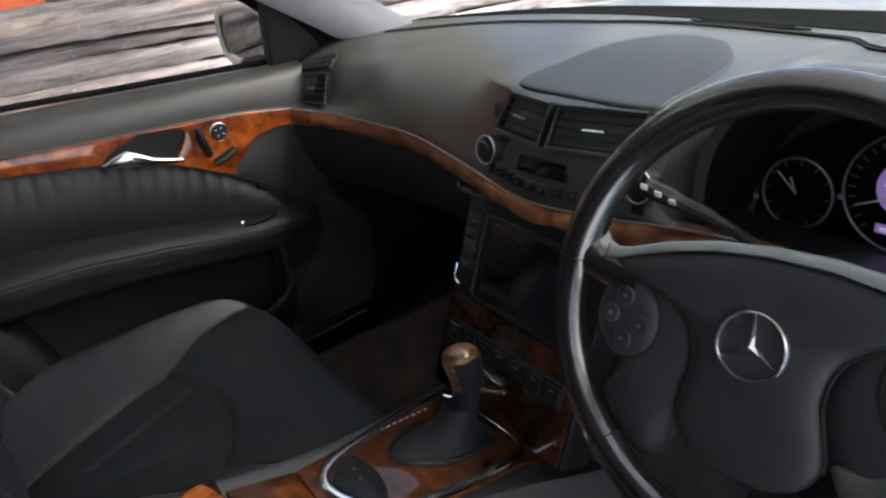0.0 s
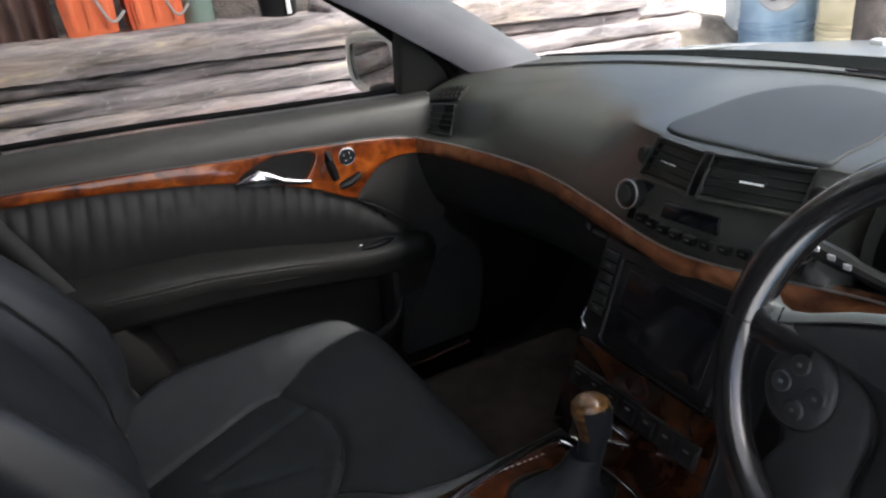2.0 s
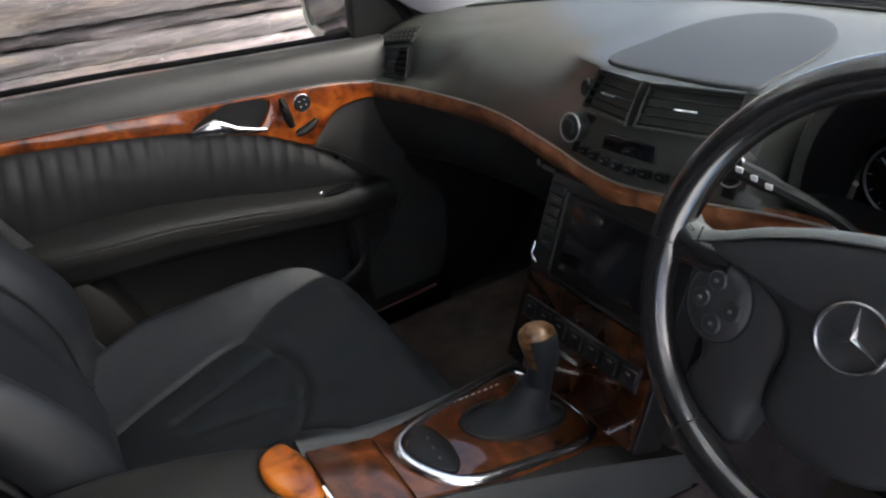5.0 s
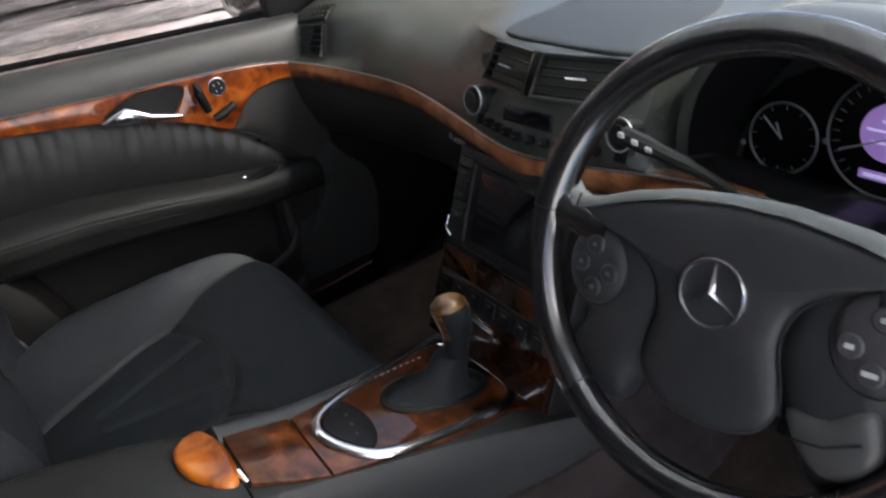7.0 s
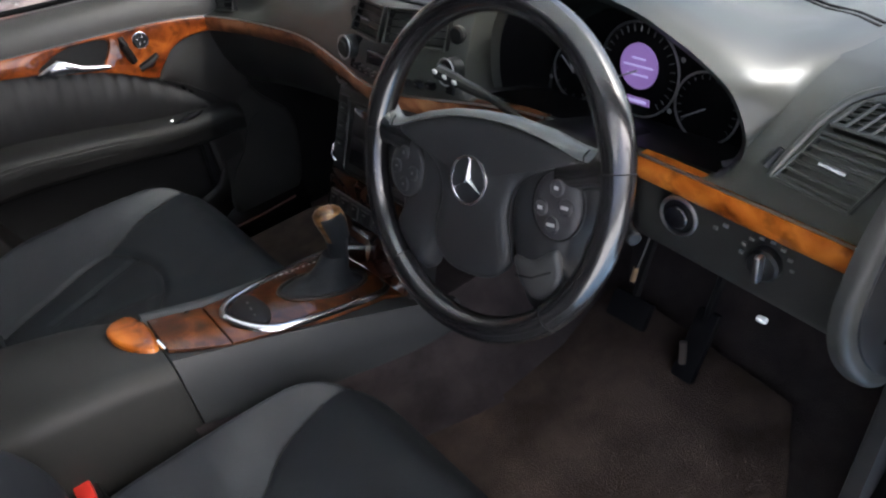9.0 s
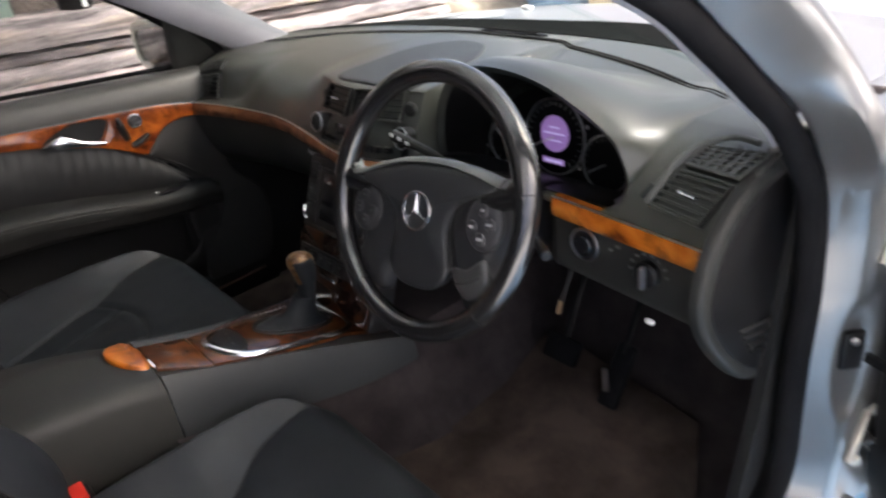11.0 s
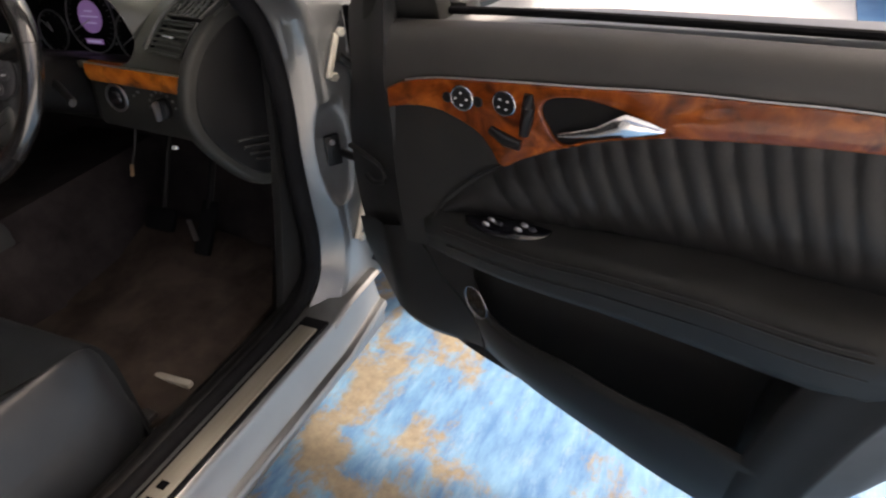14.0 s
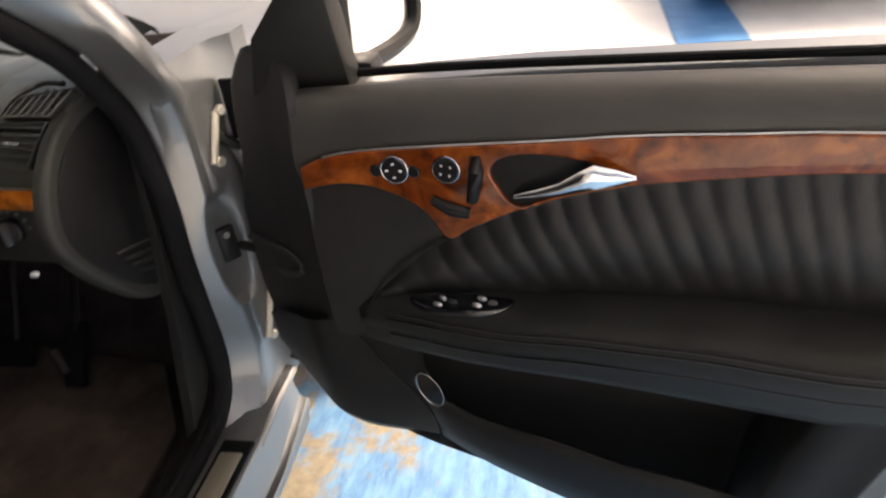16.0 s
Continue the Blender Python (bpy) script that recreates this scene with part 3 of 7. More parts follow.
for s in (-1, 1):
    path = [(0.60, 0.02, 1.375), (0.64, 0.20, 1.325), (0.70, 0.44, 1.205), (0.765, 0.655, 1.06), (0.797, 0.750, 0.93)] if s < 0 else [(0.612, -0.28, 1.41), (0.617, -0.05, 1.393), (0.645, 0.17, 1.357), (0.70, 0.35, 1.292), (0.739, 0.488, 1.217), (0.757, 0.562, 1.155), (0.770, 0.628, 1.094), (0.779, 0.682, 1.044), (0.787, 0.722, 0.985), (0.794, 0.748, 0.925)]
    path = spline(path + LOW_SEAL, 6)
    part("door_seal", tube([(s * x, y, z) for x, y, z in path], [0.014 + 0.004 * min(1, max(0, (p[2] - 0.42) / 0.08)) - 0.0015 * (p[2] > 1.0) for p in path], 12, flat=1.0, up=(1, 0.15, 0)), "seal", car, "black rubber door seal", smooth=60)
    low_ = [p for p in path if p[2] < 0.93]
    rows = [[(s * (x - a), y + b * min(1, max(0, (z - 0.41) / 0.1)), z + c * max(0, 1 - (z - 0.39) / 0.08)) for a, b, c in ((0.0, -0.012, 0.010), (0.012, 0.000, 0.013), (0.030, 0.030, 0.006), (0.048, 0.075, -0.02), (0.052, 0.14, -0.05))] for x, y, z in low_]
    if s > 0:
        thick(part("opening_lining", grid(rows), "black", car, "black plastic lining of the doorway", smooth=60), 0.004)
# scuff plate on the sill
part("scuff_plate", box((0.8465, 0.215, 0.392), (0.040, 0.84, 0.008), 0.003), "scuff", car, "brushed metal scuff plate")
part("scuff_plate_rim", box((0.8465, 0.225, 0.3885), (0.056, 0.88, 0.008), 0.003), "seal", car)
for k, (dx, w) in enumerate(((0, 0.022), (0.03, 0.016), (0.055, 0.012), (0.075, 0.018), (0.1, 0.014))):
    part("lettering_bar", box((0.8465, 0.235 - dx, 0.3962), (0.016, w * 0.7, 0.0008), 0), "dial", car)
# dark trim inside the sills and in front of the doors
for s in (-1, 1):
    rows = [[(s * x, y, z) for x, z in ((0.735, 0.30), (0.742, 0.375), (0.755, 0.394), (0.786, 0.398), (0.80, 0.390))] for y in np.linspace(-0.4, 0.70, 6)]
    thick(part("sill_trim", grid(rows), "black", car, "black sill trim"), 0.006)
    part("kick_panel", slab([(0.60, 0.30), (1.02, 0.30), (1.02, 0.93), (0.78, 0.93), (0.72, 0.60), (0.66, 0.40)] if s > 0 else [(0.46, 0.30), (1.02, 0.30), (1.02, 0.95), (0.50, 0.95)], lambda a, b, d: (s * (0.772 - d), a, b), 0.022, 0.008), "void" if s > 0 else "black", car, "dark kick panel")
kick = spline([(0.50, 0.36), (0.56, 0.35), (0.66, 0.352), (0.695, 0.385), (0.718, 0.455), (0.728, 0.54), (0.715, 0.60), (0.66, 0.66), (0.60, 0.76), (0.50, 0.78)], 4, True)
part("side_carpet", slab([(p[0], p[1]) for p in kick], lambda a, b, d: (-0.752 + d + 0.10 * max(0, a - 0.62) ** 2, a, b), 0.012, 0.008, seg=3), "dash_low", car, "dark grey lining ahead of the door")
# Brown bar stands in for a reflection of the scuff plate along the sill.
part("sill_reflection", tube([(-0.738, 0.47, 0.346), (-0.738, 0.56, 0.346), (-0.736, 0.665, 0.353)], 0.005, 8), "brown", car, "thin brown strip painted as the scuff plate's reflection")
part("rail_end", box((0.625, 0.470, 0.330), (0.095, 0.016, 0.014), 0.004, Euler((0, 0, radians(2))).to_matrix()), "hinge", car, "bare metal seat rail end")
# front wings and bonnet
rows = []
for y, zc, w in ((0.98, 0.972, 0.78), (1.2, 0.972, 0.78), (1.5, 0.958, 0.76), (1.9, 0.89, 0.70), (2.05, 0.79, 0.62)):
    rows.append([(x * w / 0.78, y + 0.20 * (1 - (x / 0.78) ** 2) * (1 if y < 1 else 0.4), zc - 0.05 * (x / 0.78) ** 2) for x in np.linspace(-0.78, 0.78, 11)])
thick(part("bonnet", grid(rows), "silver", car), 0.02)
for s in (-1, 1):
    rows = []
    for y, dz, inn in ((0.885, 0.03, 0.02), (0.892, 0.008, 0.006), (0.91, 0, 0), (1.05, 0.003, 0), (1.2, 0.01, 0), (1.4, 0.026, 0), (1.6, 0.05, 0), (1.85, 0.095, 0.01), (2.1, 0.16, 0.05)):
        sec = spline([(0.70, 0.963 - dz, 0), (0.76, 0.958 - dz, 0), (0.82, 0.938 - dz, 0), (0.862, 0.893 - dz, 0), (0.888, 0.81 - dz * 0.5, 0), (0.90, 0.68, 0), (0.90, 0.35, 0)], 4)
        rows.append([(s * (p[0] - inn), y, p[1]) for p in sec])
    thick(part("front_wing", grid(rows), "silver", car, smooth=70), 0.01)
part("washer_nozzle", box((-0.28, 1.40, 0.985), (0.03, 0.02, 0.012), 0.004), "white", car)
rows = [[(x, y + 0.30 * (1 - (x / 0.72) ** 2), z) for x in np.linspace(-0.72, 0.72, 17)] for y, z in ((0.875, 0.985), (0.80, 1.03), (0.60, 1.14), (0.35, 1.27), (0.10, 1.385))]
rows = [[(x * (1 - 0.17 * (z - 0.985) / 0.4), y - (0.30 * (1 - (x / 0.72) ** 2)) * 0.55 * (z - 0.985) / 0.4, z) for x, y, z in r] for r in rows]
ws = thick(part("windscreen", grid(rows), "glass", car, "clear windscreen"), 0.004)
ws.visible_shadow = False
rows = []
for x in np.linspace(-0.72, 0.72, 25):
    y0 = 0.90 + 0.212 * (1 - min(abs(x) / 0.72, 1) ** 3)
    wd_ = curve_at(x, [-0.72, -0.42, -0.22, 0.0, 0.15, 0.5, 0.72], [0.02, 0.07, 0.09, 0.118, 0.14, 0.14, 0.10])
    rows.append([(x, y0 - 0.002, 0.985), (x, y0, 1.0015), (x, y0 + 0.35 * wd_, 0.998), (x, y0 + wd_, 1.001), (x, y0 + wd_ + 0.01, 0.985)])
part("windscreen_cowl", grid(rows), "cowl", car, "black cowl below the windscreen", smooth=40)
# hinges and check strap on the pillar
for top, low, pin in (((0.862, 0.862, 0.897), (0.862, 0.818, 0.829), (0.874, 0.894, 0.826)), ((0.862, 0.872, 0.555), (0.862, 0.823, 0.486), (0.874, 0.893, 0.481))):
    a, b = Vector(top), Vector(low)
    hg = part("door_hinge", tube([a, b], 0.0075, 8, flat=0.8, up=(1, 0, 0)), "hinge", car, "bare metal hinge")
    part("hinge_bolt", disc(a + Vector((0.004, 0.006, 0.002)), (0.9, -0.4, 0), 0.009, 0.007, sides=6), "hinge", hg)
    part("hinge_bolt", disc(b + Vector((0.004, 0.010, 0.001)), (0.9, -0.4, 0), 0.009, 0.007, sides=6), "hinge", hg)
    mid = (a + b) / 2
    part("hinge_arm", tube([mid + Vector((0.004, 0.006, 0)), mid * 0.4 + Vector(pin) * 0.6, Vector(pin)], [0.010, 0.009, 0.008], 8), "edge", hg)
    part("hinge_pin", disc(Vector(pin) - Vector((0, 0, 0.012)), (0, 0, 1), 0.010, 0.030, sides=16, bevel=0.003), "hinge", hg)
# Added black panel: the shade between wing and door, put in as colour.
part("gap_seal", slab([(0.868, 0.45), (0.93, 0.45), (0.93, 0.94), (0.868, 0.94)], lambda a, b, d: (a, 0.886 + d, b), 0.01, 0.002), "seal", car, "added black panel for the shade behind the hinges")
st = part("check_strap_plate", box((0.842, 0.820, 0.686), (0.012, 0.030, 0.062), 0.003, Euler((0, 0, radians(-38))).to_matrix()), "black", car, "black door check plate")
part("plate_bolt", disc((0.846, 0.8155, 0.704), (1, -0.75, 0), 0.006, 0.004, sides=6), "satin", st)
part("check_strap", box((0.905, 0.812, 0.679), (0.09, 0.010, 0.014), 0.002, Euler((0, radians(6), radians(-10))).to_matrix()), "black", st)

# ---- floor mats ----
tagged(part("floor_mat", slab([(0.13, 0.36), (0.66, 0.36), (0.69, 0.42), (0.67, 0.74), (0.60, 0.86), (0.22, 0.90), (0.14, 0.80)],
                lambda a, b, d: (a, b, 0.312 + d + max(0, b - 0.72) * 0.45), 0.012, 0.005), "mat"), "dark brown carpet floor mat on the driver's floor", "floor mat")
tagged(part("floor_mat", slab([(-0.66, 0.36), (-0.16, 0.36), (-0.16, 0.80), (-0.24, 0.88), (-0.60, 0.86), (-0.68, 0.74), (-0.70, 0.42)],
                lambda a, b, d: (a, b, 0.312 + d + max(0, b - 0.72) * 0.45), 0.012, 0.005), "mat"), "dark brown carpet floor mat in the passenger footwell", "floor mat")

# trim of the pillar behind the passenger door
rows = []
for z, x, y in ((0.36, 0.765, -0.18), (0.60, 0.770, -0.19), (0.95, 0.765, -0.21), (1.15, 0.72, -0.25), (1.38, 0.60, -0.31)):
    rows.append([(-x - 0.03, y + 0.02, z), (-x + 0.005, y + 0.015, z), (-x + 0.022, y - 0.015, z), (-x + 0.020, y - 0.11, z), (-x - 0.02, y - 0.14, z)])
part("centre_pillar", grid(rows, True, True), "black", car, "dark pillar trim behind the door", smooth=50)

# painted body behind the doors, and the road wheels
for s in (-1, 1):
    rows = [[(s * x, y, z) for y in (-0.40, -0.9, -1.5, -1.75)] for x, z in ((0.895, 0.20), (0.905, 0.45), (0.90, 0.75), (0.885, 0.98), (0.775, 1.2), (0.66, 1.42))]
    thick(part("rear_quarter", grid(rows), "silver", car), 0.008)
    for y in (1.55, -1.22):
        wl = part("road_wheel", disc((s * 0.72, y, 0.315), (s, 0, 0), 0.315, 0.19, bevel=0.03), "seal", car, "black tyre")
        part("wheel_rim", disc((s * 0.905, y, 0.315), (s, 0, 0), 0.21, 0.012), "satin", wl)
rows = [[(x, y, z) for x in np.linspace(-0.66, 0.66, 7)] for y, z in ((-1.60, 1.365), (-1.80, 1.25), (-2.05, 1.02), (-2.45, 1.0), (-2.55, 0.85), (-2.55, 0.35))]
rows = [[(p[0] * (1 + 0.32 * min(1, max(0, (1.4 - p[2]) / 0.4))), p[1], p[2]) for p in r] for r in rows]
part("boot_lid", grid(rows), "silver", car, smooth=40)
for s in (-1, 1):
    rows = [[(s * 0.87, y, z) for y in (-1.6, -2.1, -2.5)] for z in (0.25, 0.6, 0.99)]
    part("rear_side", grid(rows), "silver", car)


# ---- dashboard ----
WX = [-0.75, -0.70, -0.59, -0.42, -0.32, -0.17, -0.05, 0.02, 0.11, 0.19, 0.27, 0.36, 0.46, 0.58, 0.70, 0.75]
WY = [0.574, 0.592, 0.620, 0.640, 0.637, 0.610, 0.584, 0.579, 0.602, 0.632, 0.652, 0.656, 0.652, 0.641, 0.630, 0.624]


def wood_y(x):
    return curve_at(x, WX, WY)


def screen_y(x):
    """Where the dash meets the windscreen."""
    return 0.90 + 0.212 * (1 - min(abs(x) / 0.72, 1) ** 3)


PROFILES = {
    "side": [(0.0, 0.889), (0.006, 0.905), (0.022, 0.930), (0.050, 0.957), (0.085, 0.976), (0.13, 0.988), (0.20, 0.997)],
    "vent_l": [(0.0, 0.889), (0.018, 0.892), (0.034, 0.897), (0.042, 0.915), (0.050, 0.942), (0.066, 0.968), (0.13, 0.990)],
    "mid": [(0.0, 0.889), (0.004, 0.905), (0.012, 0.930), (0.024, 0.955), (0.044, 0.998), (0.056, 1.008), (0.14, 1.010)],
    "dial": [(0.0, 0.889), (0.02, 0.884), (0.06, 0.871), (0.11, 0.857), (0.138, 0.850), (0.152, 0.93), (0.170, 0.990)],
    "vent": [(0.0, 0.889), (0.005, 0.900), (0.014, 0.917), (0.030, 0.939), (0.054, 0.962), (0.090, 0.984), (0.135, 0.999)],
}
ZONES = [(-0.80, "vent_l"), (-0.62, "vent_l"), (-0.46, "side"), (-0.30, "side"), (-0.115, "mid"), (0.155, "mid"), (0.185, "dial"), (0.530, "dial"), (0.592, "vent"), (0.80, "vent")]


def pad_section(x):
    i = max(j for j in range(len(ZONES) - 1) if ZONES[j][0] <= x)
    f = (x - ZONES[i][0]) / (ZONES[i + 1][0] - ZONES[i][0])
    f = f * f * (3 - 2 * f)
    a, b = np.array(PROFILES[ZONES[i][1]]), np.array(PROFILES[ZONES[i + 1][1]])
    return a + (b - a) * f


def pad_point(x, k):
    """The point of the upper dash at x, k steps (may be a fraction) up its profile."""
    sec = spline([(*p, 0) for p in pad_section(x)], 4)
    q = sec[int(round(k * 4))]
    return np.array([x, wood_y(x) + q[0], q[1]])


dash = base("dashboard", (0.0, 0.75, 0.60), "dark grey-green soft plastic dashboard with walnut strip", "dashboard")
rows = []
for x in np.linspace(-0.752, 0.752, 120):
    sec = spline([(*p, 0) for p in pad_section(x)], 4)
    yw, yb = wood_y(x), screen_y(x)
    row = [(x, yw + q[0], q[1]) for q in sec]
    y1, z1 = row[-1][1], row[-1][2]
    for f in (0.33, 0.66, 1.0):
        row.append((x, y1 + (yb - y1) * f, z1 + (1.0 - z1) * f * f + 0.004 * math.sin(f * math.pi)))
    row.append((x, yb + 0.04, 0.972))
    rows.append(row)
thick(part("upper_pad", grid(rows), "dash", dash), 0.012, (0, -0.5, 1))
def pad_top(x, y):
    """Height of the dash top behind its profile."""
    e = pad_section(x)[-1]
    y1, yb = wood_y(x) + e[0], screen_y(x)
    f = min(max((y - y1) / (yb - y1), 0), 1)
    return e[1] + (1.0 - e[1]) * f * f + 0.004 * math.sin(f * math.pi)


# raised cover in the middle of the dash top
cover = spline([(-0.088, 0.652), (-0.113, 0.757), (-0.114, 0.88), (-0.064, 0.957), (0.02, 0.948), (0.088, 0.872), (0.118, 0.79), (0.130, 0.70), (0.130, 0.655), (0.02, 0.642)], 5, True)
rows = []
for k, h in ((0.02, 0.003), (0.25, 0.003), (0.45, 0.003), (0.62, 0.003), (0.78, 0.003), (0.9, 0.003), (0.975, 0.0028), (0.992, 0.002), (1.0, 0.0002), (1.0, -0.004)):
    ring_ = [(0.01 + (p[0] - 0.01) * k, 0.79 + (p[1] - 0.79) * k) for p in cover]
    rows.append([(a, b, pad_top(a, b) + h) for a, b in ring_])
part("speaker_cover", grid(rows, True, True), "cover", dash, "slightly darker raised cover", smooth=60)

groove = spline([(-0.69, 0.815), (-0.60, 0.893), (-0.515, 0.942), (-0.306, 1.018), (-0.116, 1.052), (0.074, 1.048), (0.218, 1.024), (0.42, 0.955), (0.62, 0.85)], 8)
for dy in (-0.005, 0.005):
    part("seam", tube([(p[0], p[1] + dy, pad_top(p[0], p[1] + dy) + 0.0008) for p in groove], 0.0028, 6), "void", dash)
part("defroster_slot", slab([(-0.03 + 0.105 * math.cos(a), 1.082 + 0.012 * math.sin(a)) for a in np.linspace(0, 2 * math.pi, 25)[:-1]], lambda a, b, d: (a, b, pad_top(a, b) + 0.0005 + d), 0.003, 0.001), "black", dash)
for k in range(3):
    part("slot_slat", tube([(-0.11, 1.077 + k * 0.005, pad_top(-0.1, 1.08) + 0.005), (0.05, 1.077 + k * 0.005, pad_top(0.05, 1.08) + 0.005)], 0.0012, 5), "dash_low", dash)

# walnut strips, the doorway one in the copy brightened for the light there
for name, x0, x1, mt in (("walnut_strip", -0.748, 0.30, "wood_strip"), ("walnut_strip", 0.462, 0.742, "wood_lit")):
    rows = []
    for x in np.linspace(x0, x1, 60):
        y = wood_y(x)
        e = 1.0
        sec = [(0.012, 0.8895), (-0.002, 0.8885), (-0.0055, 0.884), (-0.0078, 0.873), (-0.0065, 0.861), (-0.002, 0.855), (0.012, 0.854)]
        rows.append([(x, y + d, z) for d, z in sec])
    st = part(name, grid(rows, True, True), mt, dash, "lacquered burr walnut strip")
    part("chrome_line", tube([(x, wood_y(x) - 0.0045, 0.8895) for x in np.linspace(x0, x1, 50)], 0.0016, 6), "satin", st)

# glove box and knee area of the passenger side
rows = []
for x in np.linspace(-0.752, -0.112, 40):
    y = wood_y(x)
    f = (x + 0.752) / 0.64
    lift = 0.02 * f
    rows.append([(x, y + 0.004, 0.860), (x, y + 0.003, 0.852), (x, y + 0.004, 0.83), (x, y + 0.012, 0.79), (x, y + 0.03, 0.745), (x, y + 0.062, 0.708 + lift * 0.3), (x, y + 0.115, 0.690), (x, y + 0.22, 0.68)])
gb = thick(part("glove_box", grid(rows), "dash_low", dash, "dark plastic glove box"), 0.012, (0, -1, 0))
part("lock", disc((-0.215, wood_y(-0.215) + 0.008, 0.838), (0, -1, 0), 0.006, 0.006), "satin", gb)
part("latch", box((-0.176, wood_y(-0.176) + 0.001, 0.842), (0.032, 0.006, 0.007), 0.002), "satin", gb)
part("glove_gap", tube([(-0.128, wood_y(-0.128) + 0.002, 0.858), (-0.132, wood_y(-0.128) + 0.02, 0.77), (-0.14, wood_y(-0.128) + 0.07, 0.70)], 0.0022, 5), "void", gb)

# air vents
def louvre(corners, n, mt, parent, tab=True, slat_t=0.0030, slat="black"):
    """A vent with bezel, dark throat and slats between four corners (bl, br, tr, tl)."""
    bl, br, tr, tl = (vec(c) for c in corners)
    nrm = (br - bl).cross(tl - bl).normalized()
    deep = nrm * 0.012
    v = part("air_vent", grid([[bl - deep, br - deep], [tl - deep, tr - deep]]), "void", parent)
    rim = tube([bl, br, tr, tl, bl], 0.0022, 6)
    part("bezel", rim, mt, v)
    wall_bm = grid([[bl, br, tr, tl], [bl - deep, br - deep, tr - deep, tl - deep]], True)
    part("throat", wall_bm, "black", v)
    for k in range(n):
        f = (k + 0.5) / n
        a, b = bl.lerp(tl, f), br.lerp(tr, f)
        part("slat", tube([a - nrm * 0.0015, b - nrm * 0.0015], slat_t * 0.5, 6, flat=0.9), slat, v)
    if tab:
        c = (bl + br + tr + tl) / 4 + nrm * 0.003
        d = (br - bl).normalized()
        part("tab", tube([c - d * 0.014, c + d * 0.014], 0.0034, 6, flat=0.7), "badge", v)
    return v


def on_pad(x, k, out=0.004):
    p = pad_point(x, k)
    q0, q1 = pad_point(x, max(k - 0.5, 0)), pad_point(x, k + 0.5)
    d = q1 - q0
    nn = np.array([0, -d[2], d[1]]) / np.hypot(d[1], d[2])
    return p + nn * out


louvre([(-0.730, 0.610, 0.893), (-0.642, 0.622, 0.901), (-0.644, 0.640, 0.958), (-0.730, 0.630, 0.947)], 5, "dash", dash, True, 0.0034, "dash_low")
louvre([on_pad(-0.088, 3.0, 0.012), on_pad(0.008, 3.0, 0.012), on_pad(0.012, 4.25, 0.012), on_pad(-0.070, 4.25, 0.012)], 5, "dash", dash)
louvre([on_pad(0.022, 3.0, 0.012), on_pad(0.134, 3.0, 0.012), on_pad(0.134, 4.25, 0.012), on_pad(0.026, 4.25, 0.012)], 5, "dash", dash)
louvre([on_pad(0.633, 2.0, 0.0115), on_pad(0.712, 1.75, 0.0115), on_pad(0.734, 3.75, 0.0115), on_pad(0.658, 3.75, 0.0115)], 6, "dash", dash, True, 0.0045, "dash")
vt = louvre([on_pad(0.661, 4.0, 0.0115), on_pad(0.737, 4.0, 0.0115), on_pad(0.756, 5.0, 0.0115), on_pad(0.677, 4.75, 0.0115)], 5, "dash", dash, False, 0.004, "dash")
for k in range(5):
    f = (k + 1) / 6
    a, b = on_pad(0.661 + 0.076 * f, 4.0, 0.0125), on_pad(0.677 + 0.079 * f, 4.75 if f < 0.5 else 5.0, 0.0125)
    part("cross_bar", tube([a, b], 0.0017, 6), "dash", vt)
part("vent_surround", tube(spline([on_pad(0.628, 2.0, 0.008), on_pad(0.638, 3.0, 0.010), on_pad(0.650, 4.0, 0.011), on_pad(0.668, 4.75, 0.012), on_pad(0.70, 5.25, 0.011), on_pad(0.735, 5.25, 0.010)], 6), 0.0045, 8), "dash", dash, "raised edge round the end vent")
# demister grille above the end vent
gr = part("demister_grille", slab([(-0.728, 0.952), (-0.646, 0.963), (-0.650, 0.985), (-0.724, 0.976)], lambda a, b, d: (a, 0.632 + 1.35 * (b - 0.955) + (a + 0.73) * 0.10 - d, b + d), 0.004, 0.001), "black", dash)
for i in range(3):
    for j in range(6):
        a, b = -0.720 + (j + 0.25 + 0.5 * (i % 2)) * 0.0122, 0.9585 + i * 0.0072 + 0.13 * (j * 0.0122)
        part("grille_bar", box((a, 0.632 + 1.35 * (b - 0.955) + (a + 0.73) * 0.10 - 0.004, b + 0.004), (0.0045, 0.003, 0.0045), 0.001, Euler((radians(-35), 0, 0)).to_matrix()), "dash", gr)
# knurled wheels beside the vents and under them
for x, k in ((-0.100, 3.6), (0.140, 3.6)):
    part("vent_wheel", disc(on_pad(x, k, -0.004), (0.25 if x > 0 else -0.25, -1, 0.2), 0.013, 0.010, bevel=0.003), "dash_low", dash)
# climate panel
pan = part("climate_panel", slab([(-0.10, 0.897), (0.150, 0.897), (0.150, 0.946), (-0.085, 0.950)], lambda a, b, d: (a, wood_y(a) + 0.004 + (b - 0.897) * 0.30 - d, b), 0.006, 0.002), "black", dash, "black climate control panel")
for x in (-0.088, 0.150):
    kb = part("knob", disc((x, wood_y(x) + 0.012, 0.932), (0, -1, 0.25), 0.0195, 0.020, bevel=0.004, r2=0.0185), "dash_low", pan)
    part("knob_ring", ring((x, wood_y(x) - 0.008, 0.9365), (0, -1, 0.25), 0.0190, 0.0011), "satin", kb)
    part("knob_face", disc((x, wood_y(x) - 0.011, 0.9375), (0, -1, 0.25), 0.012, 0.002), "dash_low", kb)
part("display", slab([(-0.028, 0.922), (0.058, 0.922), (0.055, 0.942), (-0.025, 0.942)], lambda a, b, d: (a, wood_y(a) - 0.001 + (b - 0.897) * 0.30 - d, b), 0.003, 0.001), "gloss_black", pan)
